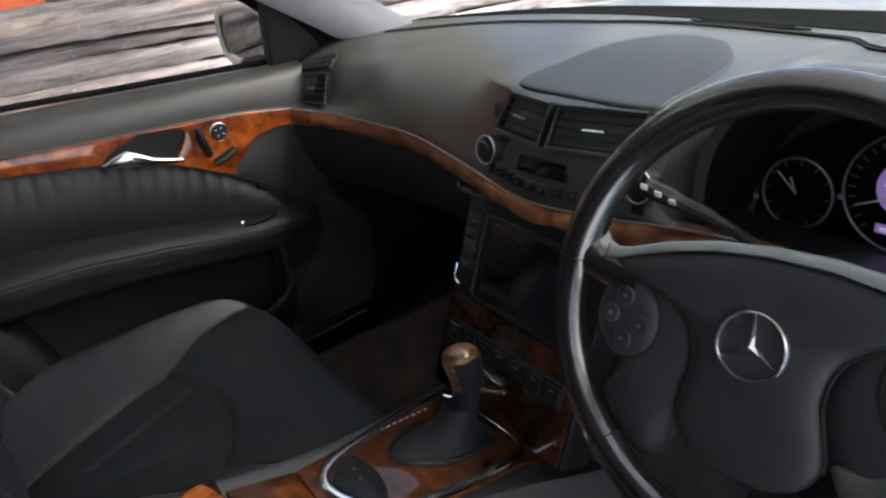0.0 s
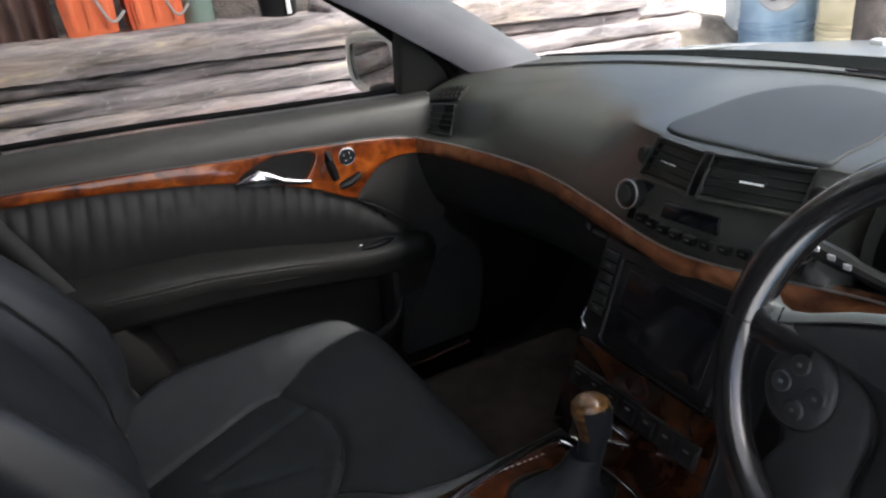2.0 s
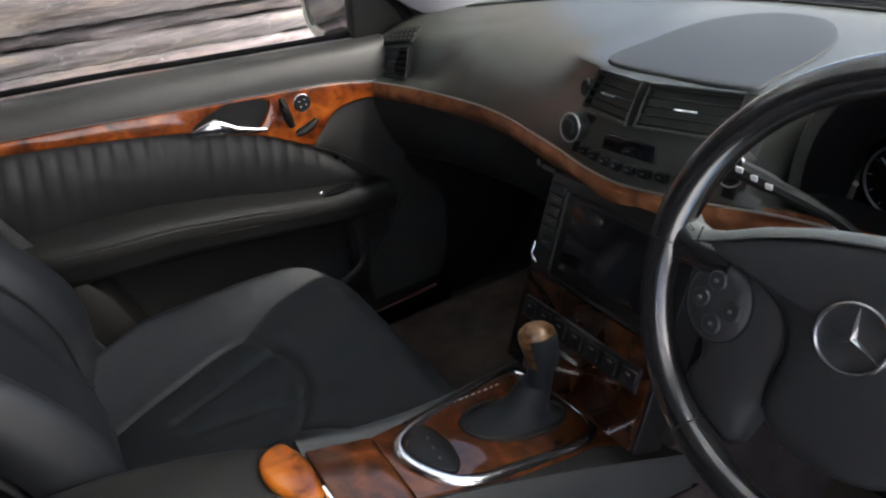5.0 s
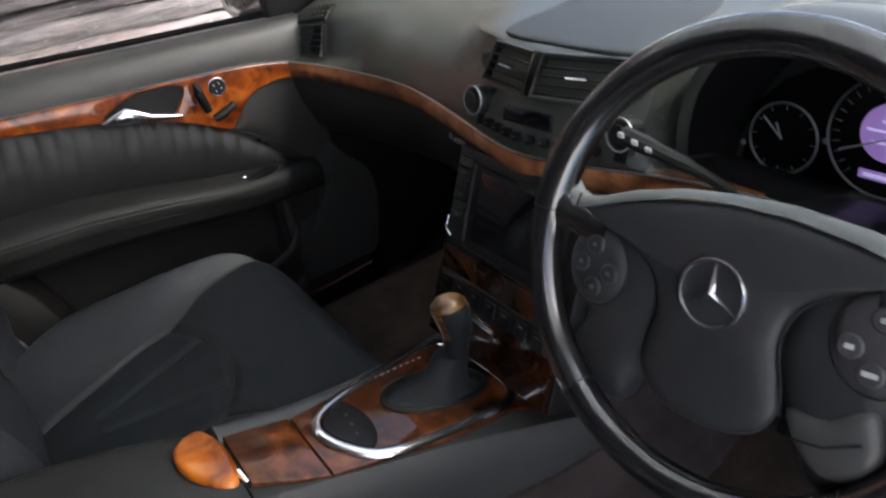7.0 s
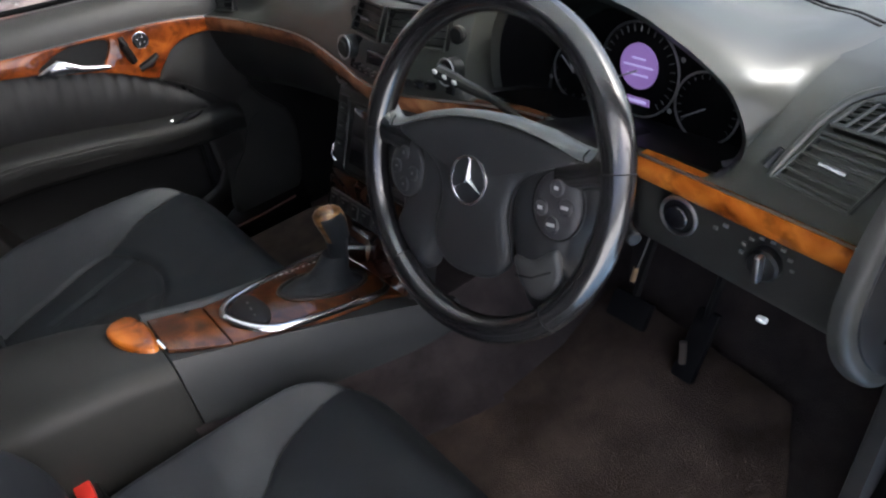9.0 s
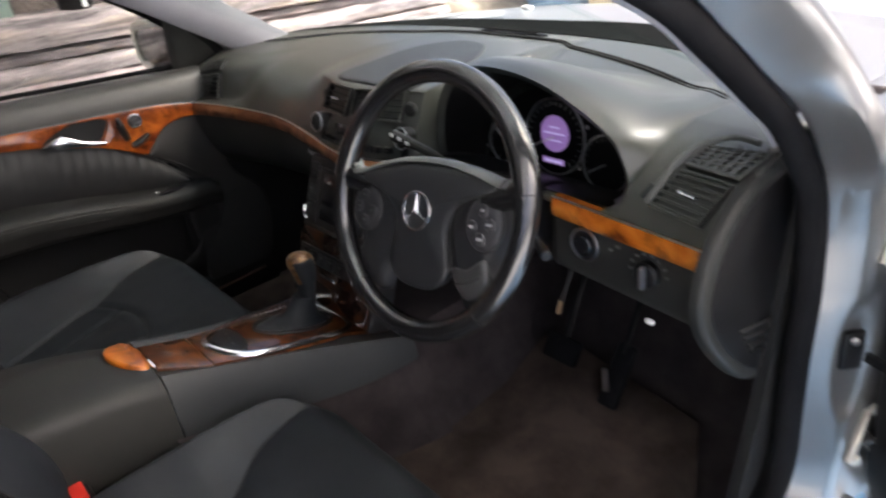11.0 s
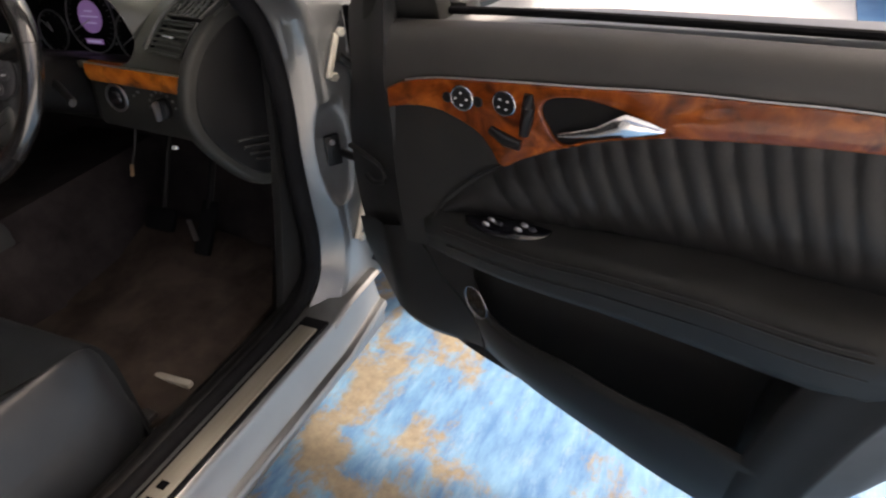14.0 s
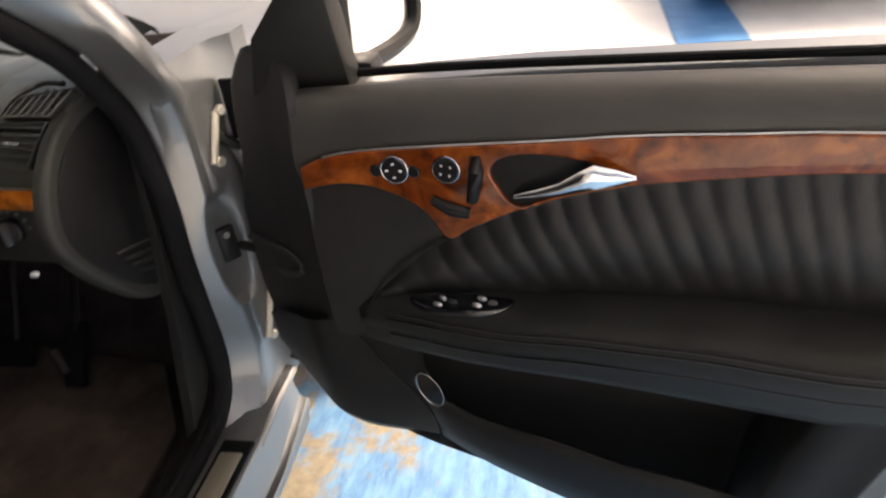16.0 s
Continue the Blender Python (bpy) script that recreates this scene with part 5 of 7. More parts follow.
con = base("centre_console", (0.0, 0.2, 0.30), "black console with walnut inlay and chrome-framed gear gate", "console")
rows = []
for y in np.linspace(0.115, 0.56, 18):
    z = top_z(y)
    hw = curve_at(y, [0.1, 0.25, 0.40, 0.56], [0.112, 0.122, 0.138, 0.165])
    lx_ = curve_at(y, [0.115, 0.21, 0.31, 0.41, 0.50, 0.56], [-0.056, -0.058, -0.078, -0.110, -0.142, -0.16])
    rows.append([(lx_ + 0.002, y, 0.30), (lx_ - 0.004, y, z - 0.10), (lx_ + 0.001, y, z - 0.016), (lx_ + 0.006, y, z), (lx_ + 0.016, y, z + 0.007), (lx_ + 0.028, y, z + 0.005), (lx_ + 0.036, y, z - 0.002),
                 (hw - 0.034, y, z - 0.002), (hw - 0.014, y, z + 0.003), (hw - 0.003, y, z - 0.012), (hw, y, z - 0.06), (hw + 0.012 + 0.10 * max(0, y - 0.35), y, z - 0.16), (hw + 0.018 + 0.25 * max(0, y - 0.35), y, 0.30)])
part("console_body", grid(rows, True, True), "cover", con, "black console sides", smooth=50)
rows = []
for y in np.linspace(-0.36, 0.112, 16):
    z = top_z(y) + 0.004
    f = (y + 0.36) / 0.472
    hw = 0.118
    lw_ = curve_at(y, [-0.36, -0.10, 0.0, 0.06, 0.112], [0.118, 0.105, 0.083, 0.066, 0.048])
    rows.append([(-lw_, y, z - 0.16), (-lw_ - 0.002, y, z - 0.03), (-lw_ + 0.006, y, z - 0.010), (-lw_ + 0.022, y, z), (0, y, z + 0.004), (hw - 0.035, y, z + 0.001), (hw - 0.010, y, z - 0.008), (hw + 0.002, y, z - 0.034), (hw + 0.001, y, z - 0.16)])
part("armrest_lid", grid(rows, True, True), "dash_low", con, "padded armrest lid", smooth=50)
rows = []
for y in np.linspace(0.556, 1.02, 8):
    f = (y - 0.556) / 0.46
    rows.append([(-0.158, y, 0.30), (-0.165, y, 0.44), (-0.16, y, 0.52), (-0.12, y, 0.545), (0.13, y, 0.545), (0.166, y, 0.485), (0.199 + 0.01 * f, y, 0.383), (0.236 + 0.02 * f, y, 0.30)])
part("tunnel_carpet", grid(rows, True, True), "carpet", con, "dark carpet over the tunnel", smooth=50)
rows = []
for y in np.linspace(0.10, 0.57, 16):
    hw = curve_at(y, [0.1, 0.25, 0.40, 0.56], [0.112, 0.122, 0.138, 0.165])
    zt = top_z(y) - curve_at(y, [0.10, 0.30, 0.45, 0.57], [0.115, 0.11, 0.085, 0.045])
    zs = np.linspace(zt, 0.305, 5)
    k = 0.10 * max(0, y - 0.35)
    side = lambda z: hw + 0.003 + (0.018 + 2.5 * k) * min(1, max(0, (top_z(y) - 0.06 - z) / (top_z(y) - 0.36)))
    rows.append([(side(zt) - 0.012, y, zt - 0.004), (side(zt), y, zt + 0.004)] + [(side(z) + 0.006, y, z) for z in zs] + [(side(0.30) + 0.03, y, 0.303)])
part("tunnel_side", grid(rows), "carpet", con, "dark carpet along the console side", smooth=60)
part("console_base", box((0.0135, -0.135, 0.46), (0.209, 0.49, 0.36), 0.01), "black", con)


def cons(a, b, d):
    """On the console's sloping top: a across, b along, d up."""
    return (a, b + 0.30 * d, top_z(b) + 0.95 * d)


edge_l = [(-0.018, 0.118), (-0.018, 0.16), (-0.018, 0.20), (-0.034, 0.25), (-0.060, 0.318), (-0.092, 0.40), (-0.102, 0.455), (-0.110, 0.53)]
edge_r = [(0.074, 0.118), (0.090, 0.16), (0.101, 0.20), (0.1035, 0.256), (0.107, 0.315), (0.100, 0.40), (0.092, 0.455), (0.112, 0.53)]
joint = 0.196
rear = [(a, b) for a, b in edge_l if b < joint] + [(-0.018, joint)]
rear_r = [(a, b) for a, b in edge_r if b < joint] + [(0.101, joint)]
# console walnut, in the copy whose colour holds the shade
part("walnut_plate", slab(rear + rear_r[::-1], lambda a, b, d: cons(a, b, d + 0.0005), 0.006, 0.002), "wood_shaded", con, "glossy walnut cover in its shaded tone")
part("walnut_plate", slab([(-0.017, joint + 0.002)] + [(a, b) for a, b in edge_l if b > joint] + [(a, b) for a, b in edge_r[::-1] if b > joint] + [(0.101, joint + 0.002)], lambda a, b, d: cons(a, b, d + 0.0005), 0.006, 0.002), "wood_shaded", con, "glossy walnut plate in its shaded tone")
part("cup_holder_lid", slab([(-0.050, 0.492), (0.105, 0.492), (0.112, 0.545), (-0.058, 0.545)], lambda a, b, d: cons(a, b, d + 0.0062), 0.007, 0.003), "wood_shaded", con, "glossy walnut lid")
oval = spline([(-0.040, 0.103), (-0.030, 0.078), (0.0, 0.062), (0.035, 0.066), (0.062, 0.085), (0.070, 0.108), (0.02, 0.116)], 5, True)
# latch in the walnut copy that has the light in its colour
lid = part("ashtray_lid", slab([(p[0], p[1]) for p in oval], lambda a, b, d: (a, b, top_z(b) + 0.007 + d - 3.0 * (a - 0.015) ** 2), 0.012, 0.008, seg=4), "wood_lit", con, "rounded walnut latch in its lit tone")
part("latch_chrome", tube([(0.055, 0.114, top_z(0.114) + 0.014), (0.070, 0.117, top_z(0.117) + 0.006)], 0.003, 6), "chrome", lid)
ringc = spline([(0.022, 0.215), (-0.012, 0.243), (-0.052, 0.325), (-0.088, 0.420), (-0.092, 0.462), (-0.040, 0.478), (0.040, 0.483), (0.078, 0.462), (0.092, 0.405), (0.100, 0.315), (0.096, 0.256), (0.060, 0.222)], 5, True)
gate = part("gate_frame", tube([cons(p[0], p[1], 0.009) for p in ringc], 0.0078, 12, True, flat=0.7), "chrome", con, "chrome oval frame")
part("boot_frame", tube([cons(0.014 + 0.042 * math.cos(a), 0.385 + 0.076 * math.sin(a), 0.012) for a in np.linspace(0, 2 * math.pi, 40)[:-1]], 0.004, 8, True), "black", con)
part("gate_plate", slab([(0.006 + (p[0] - 0.006) * 0.97, 0.35 + (p[1] - 0.35) * 0.97) for p in ringc], lambda a, b, d: cons(a, b, d + 0.0065), 0.004, 0.001), "wood_shaded", gate, "walnut inside the frame")
nose = spline([(0.026, 0.222), (0.000, 0.243), (-0.012, 0.263), (0.022, 0.276), (0.062, 0.272), (0.084, 0.254), (0.056, 0.227)], 4, True)
part("switch_panel", slab([(p[0], p[1]) for p in nose], lambda a, b, d: cons(a, b, d + 0.0105), 0.004, 0.002), "black", gate)
for k in range(3):
    part("switch_mark", box(cons(0.018 + k * 0.02, 0.254 - k * 0.003, 0.0155), (0.004, 0.002, 0.001), 0), "mark", gate)
for k in range(9):
    part("gate_letter", box(cons(-0.044 - k * 0.0027, 0.318 + k * 0.0115, 0.0112), (0.0022, 0.004 if k % 2 else 0.006, 0.0006), 0), "mark_light", gate)
gear = base("gear_selector", (0.012, 0.39, 0.60), "gear lever with walnut knob and black leather boot", "gear lever")
rows = []
for f, hw, hl, h in ((0, 0.040, 0.073, 0.010), (0.08, 0.038, 0.067, 0.0135), (0.2, 0.036, 0.058, 0.018), (0.35, 0.031, 0.045, 0.024), (0.5, 0.027, 0.036, 0.031), (0.7, 0.024, 0.029, 0.043), (1.0, 0.0205, 0.022, 0.068)):
    cx_, cy_ = 0.014 + 0.006 * f, 0.385 + 0.017 * f
    rows.append([np.array(cons(cx_ + hw * math.cos(a) * (1 + 0.10 * math.sin(5 * a + f * 6) * min(1, 3 * f) * (1.1 - f)), cy_ + hl * math.sin(a), h)) for a in (2 * math.pi * j / 28 for j in range(28))])
part("boot", grid(rows, True, True), "leather_in", gear, "folded black leather boot", smooth=60)
shaft = spline([(0.022, 0.420, 0.630), (0.024, 0.428, 0.67), (0.026, 0.432, 0.710)], 6)
part("stem", tube(shaft, [0.0175, 0.017, 0.0165, 0.0165, 0.0165, 0.017, 0.0175, 0.018, 0.018, 0.0185, 0.019, 0.019, 0.019], 14, up=(0, 1, 0)), "leather_in", gear)
rows = []
for h, r, dy in ((0.0, 0.0195, 0.0), (0.015, 0.0215, -0.001), (0.03, 0.0235, -0.003), (0.042, 0.024, -0.005), (0.052, 0.0215, -0.007), (0.058, 0.015, -0.008), (0.061, 0.006, -0.008)):
    rows.append([(0.026 + 0.92 * r * math.cos(a), 0.432 + dy + 1.1 * r * math.sin(a), 0.690 + h) for a in (2 * math.pi * j / 24 for j in range(24))])
knob = part("knob", grid(rows, True, True), "wood_knob", gear, "walnut knob with leather side", smooth=60)
rows = [[(0.026 + 0.92 * (r + 0.0006) * math.cos(a), 0.432 + dy + 1.1 * (r + 0.0006) * math.sin(a), 0.689 + h) for a in np.linspace(-0.9, 0.75, 10)]
        for h, r, dy in ((0.0, 0.0195, 0.0), (0.015, 0.0215, -0.001), (0.03, 0.0235, -0.003), (0.042, 0.024, -0.005), (0.050, 0.0220, -0.007))]
part("knob_leather", grid(rows), "leather_in", knob)

# ---- seats ----
def seam_off(y):
    """Distance of the bolster seams from the seat's middle."""
    return curve_at(y, [-0.17, -0.09, -0.04, 0.015, 0.07, 0.14, 0.206, 0.262, 0.35], [0.062, 0.094, 0.113, 0.140, 0.166, 0.205, 0.226, 0.238, 0.243])


def arc_y(q):
    """Front edge of the seat's insert at q from its middle."""
    return 0.130 - 2.6 * q * q


def groove_depth(d, w=0.006):
    return -0.0030 * math.exp(-(d / (1.5 * w)) ** 2)


def make_seat(cx, slide, bx, label):
    """A front seat: the cushion round cx, slid forward; the backrest round bx."""
    seat = base("front_seat", (cx, 0.1, 0.30), label, "car seat", "front seats")
    n, m = 96, 90
    cut = 54
    rows = []
    for j in range(m + 1):
        row = []
        for i in range(n + 1):
            t = -1 + 2 * i / n
            sg = 1 if t >= 0 else -1
            b = j / m
            # columns run along the seams, rows along the insert's front edge
            y = -0.17 + 0.518 * b
            for _ in range(2):
                s_ = seam_off(y)
                half = 0.296 - 0.08 * max(0, (y - 0.18) / 0.165) ** 2.2 - 0.06 * max(0, (-0.05 - y) / 0.12) ** 1.5
                q = (t * 2 * s_) if abs(t) <= 0.5 else sg * (s_ + (abs(t) - 0.5) * 2 * (half - s_))
                ya = arc_y(min(abs(q), s_))
                y = (-0.17 + (ya + 0.17) * j / cut) if j <= cut else ya + (0.348 - 0.02 * t * t - ya) * (j - cut) / (m - cut)
            a = abs(q) / half
            fb = min(1, max(0, (abs(q) - s_) / (0.288 - s_)))
            bol = 0.060 * fb * fb * (3 - 2 * fb)
            side = -0.110 * max(0, (a - 0.92) / 0.08) ** 2.0
            front = -0.100 * max(0, (y - 0.255) / 0.093) ** 2.4
            z = 0.568 + 0.014 * b - 0.022 * (1 - b) ** 2 + bol * (1 - 0.5 * b) + side + front
            z += groove_depth(abs(q) - s_)
            if abs(q) < s_ + 0.001:
                z += 1.7 * groove_depth(y - ya)
                if j < cut:
                    if y > -0.08:
                        z += groove_depth(abs(q) - (0.035 + 0.30 * (y + 0.02)), 0.005) * 1.5
                    z -= 0.004 * min(1, (cut - j) / 6)
            z += 0.0016 * noise.noise((q * 18, y * 18, 3.0))
            row.append((cx + q, y + slide, z))
        rows.append(row)
    n0, n1 = n // 4, 3 * n // 4
    for nm, i0, i1, j0, j1, mt, lb in (("bolster", 0, n0, 0, m, "leather", "shiny black leather bolster"), ("bolster", n1, n, 0, m, "leather", "shiny black leather bolster"),
                                       ("thigh_panel", n0, n1, cut, m, "leather_in", "matt black leather thigh panel"), ("insert", n0, n1, 0, cut, "leather_in", "matt black leather insert")):
        part(nm, grid([r[i0:i1 + 1] for r in rows[j0:j1 + 1]]), mt, seat, lb, smooth=80)
    rim_ = [r[0] for r in rows] + rows[-1][1:] + [r[-1] for r in rows[::-1]][1:] + rows[0][::-1][1:-1]
    skirt = []
    for h, sc in ((0.0, 1.0), (-0.03, 1.006), (-0.08, 0.99), (-0.14, 0.95), (-0.18, 0.90)):
        skirt.append([((p[0] - cx) * sc + cx, (p[1] - 0.1 - slide) * sc + 0.1 + slide, max(p[2] + h, 0.33)) for p in rim_])
    part("cushion_side", grid(skirt, True), "leather", seat, smooth=60)
    part("seat_base", box((cx, 0.06 + slide, 0.38), (0.44, 0.42, 0.12), 0.02), "black", seat)
    for s in (-1, 1):
        part("seat_rail", box((cx + s * 0.19, 0.10 + slide, 0.318), (0.035, 0.56, 0.03), 0.006), "satin", seat)

    for col in (n0, n1):
        part("seam", tube([(rows[j][col][0], rows[j][col][1], rows[j][col][2] + 0.0008) for j in range(6, m - 8, 2)], 0.0015, 6), "void", seat)
    part("seam", tube([(p[0], p[1], p[2] + 0.0008) for p in rows[cut][n0:n1 + 1:2]], 0.0015, 6), "void", seat)
    # backrest with full side bolsters
    def swell(b, t):
        w = min(1, max(0, (abs(t) - 0.38) / 0.34))
        return curve_at(b, [0, 0.1, 0.22, 0.35, 0.53, 0.7, 1], [0, 0.006, 0.045, 0.066, 0.060, 0.045, 0.025]) * (0.30 + 0.70 * w * w * (3 - 2 * w))
    rows = []
    for j in range(41):
        b = j / 40
        y0 = -0.085 - 0.24 * b - 0.05 * b * b
        z0 = 0.545 + 0.58 * b
        half = 0.275 - 0.03 * b - 0.06 * max(0, (b - 0.8) / 0.2) ** 2
        row = []
        for i in range(45):
            t = -1 + 2 * i / 44
            bol = 0.055 * max(0, (abs(t) - 0.52) / 0.48) ** 1.1 * (1 - 0.6 * b)
            edge = -0.10 * max(0, (abs(t) - 0.84) / 0.16) ** 2.2
            crest = -0.06 * max(0, (b - 0.86) / 0.14) ** 2
            yy = y0 + bol + swell(b, t) + edge + crest + groove_depth((abs(t) - 0.58) * 0.26)
            row.append((bx + t * half, yy, z0 + 0.25 * bol))
        rows.append(row)
    bk = part("backrest", grid(rows), "leather", seat, "black leather backrest", smooth=60)
    thick(bk, 0.10, (0, 1, 0.3))
    for s in (-1, 1):
        part("seam_piping", tube([(bx + s * 0.58 * (0.262 - 0.03 * b), -0.083 - 0.24 * b - 0.05 * b * b + swell(b, 0.58), 0.545 + 0.58 * b) for b in np.linspace(0.02, 0.85, 20)], 0.0022, 6), "void", seat)
    return seat


make_seat(0.455, 0.014, 0.425, "black leather driver's seat beside the open doorway")
make_seat(-0.342, 0.073, -0.365, "black leather passenger seat beside the closed door")
bk_ = base("seat_belt_buckle", (0.135, -0.052, 0.44), "black seat belt buckle with red release button", "seat belt buckle")
part("buckle_body", box((0.135, -0.052, 0.535), (0.045, 0.028, 0.11), 0.006), "black", bk_)
part("release_button", box((0.135, -0.056, 0.594), (0.040, 0.022, 0.012), 0.003), "red", bk_, "red button")
bl_ = base("seat_belt", (-0.70, -0.10, 0.34), "grey seat belt hanging beside the passenger seat", "seat belt")
rows = [[(x, y - 0.024, z), (x, y + 0.024, z)] for x, y, z in spline([(-0.690, -0.22, 0.98), (-0.688, -0.12, 0.76), (-0.686, -0.05, 0.60), (-0.685, 0.0, 0.46)], 6)]
thick(part("webbing", grid(rows), "belt", bl_), 0.002)
part("tongue", box((-0.683, -0.075, 0.655), (0.006, 0.05, 0.035), 0.004), "satin", bl_)

bs_ = base("seat_belt_buckle", (-0.640, -0.10, 0.46), "worn metal seat belt anchor beside the passenger seat", "seat belt buckle")
part("buckle_body", box((-0.640, -0.093, 0.548), (0.020, 0.030, 0.060), 0.005, Euler((radians(-12), 0, 0)).to_matrix()), "cover", bs_)
part("metal_tongue", box((-0.638, -0.108, 0.490), (0.010, 0.045, 0.012), 0.003, Euler((radians(-12), 0, 0)).to_matrix()), "satin", bs_)
part("strap_edge", tube([(-0.636, -0.090, 0.640), (-0.636, -0.066, 0.575), (-0.636, -0.048, 0.520)], 0.0035, 6, flat=0.5), "band_grey", bs_, "pale worn strap edge")

# ---- pedals ----
for x, w, hgt, nm, lb in ((0.300, 0.085, 0.055, "brake_pedal", "black brake pedal under the dashboard"), (0.440, 0.042, 0.13, "accelerator_pedal", "black accelerator pedal with worn metal face")):
    pe = base(nm, (x, 0.90, 0.40), lb, "pedal")
    part("pad", box((x, 0.83, 0.43), (w, 0.018, hgt), 0.006, Euler((radians(-35), 0, 0)).to_matrix()), "seal", pe)
    part("arm", tube([(x, 0.84, 0.44), (x, 0.90, 0.56), (x, 0.97, 0.68)], 0.008, 6), "black", pe)

part("worn_edge", tube([(0.452, 0.775, 0.485), (0.449, 0.780, 0.455), (0.446, 0.784, 0.425)], 0.006, 6, flat=0.5), "satin", pe, "bare worn metal edge")


# ---- doors ----
WOOD_TOP = ([0.24, 0.30, 0.36, 0.45, 0.60, 0.78, 0.92, 1.08], [0.886, 0.904, 0.916, 0.927, 0.941, 0.953, 0.958, 0.960])
BELT = ([0.18, 0.28, 0.58, 0.76, 1.08], [0.972, 0.977, 0.996, 1.008, 1.022])
BELT_OPEN = ([0.18, 0.28, 0.40, 0.60, 1.08], [0.972, 0.978, 0.984, 0.989, 0.996])
WOOD_TOP_OPEN = ([0.222, 0.242, 0.274, 0.314, 0.39, 0.476, 0.555, 0.627, 0.694, 0.756, 0.814, 0.868, 0.94, 1.08], [0.880, 0.891, 0.9, 0.907, 0.913, 0.919, 0.924, 0.930, 0.933, 0.9345, 0.937, 0.937, 0.937, 0.936])
WOOD_LOW_OPEN = [(1.03, 0.899), (0.912, 0.896), (0.822, 0.891), (0.764, 0.886), (0.70, 0.879), (0.632, 0.870), (0.557, 0.851), (0.50, 0.830), (0.448, 0.805), (0.416, 0.788), (0.397, 0.815), (0.375, 0.837), (0.338, 0.853), (0.309, 0.860), (0.269, 0.860), (0.226, 0.852)]
DOOR_FOOT = ([0.03, 0.06, 0.13, 0.199, 0.27, 0.324, 0.442, 0.554, 0.66, 0.76, 0.82, 0.90, 0.955, 1.0], [0.462, 0.447, 0.412, 0.383, 0.358, 0.343, 0.309, 0.280, 0.254, 0.240, 0.244, 0.345, 0.430, 0.50])
POCKET_LIP = ([0.323, 0.350, 0.377, 0.462, 0.532, 0.627, 0.715, 0.807, 0.86], [0.570, 0.515, 0.486, 0.469, 0.466, 0.451, 0.450, 0.442, 0.440])
WOOD_LOW = [(1.03, 0.923), (0.90, 0.914), (0.77, 0.900), (0.64, 0.880), (0.515, 0.842), (0.424, 0.796), (0.408, 0.806), (0.390, 0.822), (0.364, 0.846), (0.332, 0.857), (0.29, 0.859), (0.228, 0.850)]


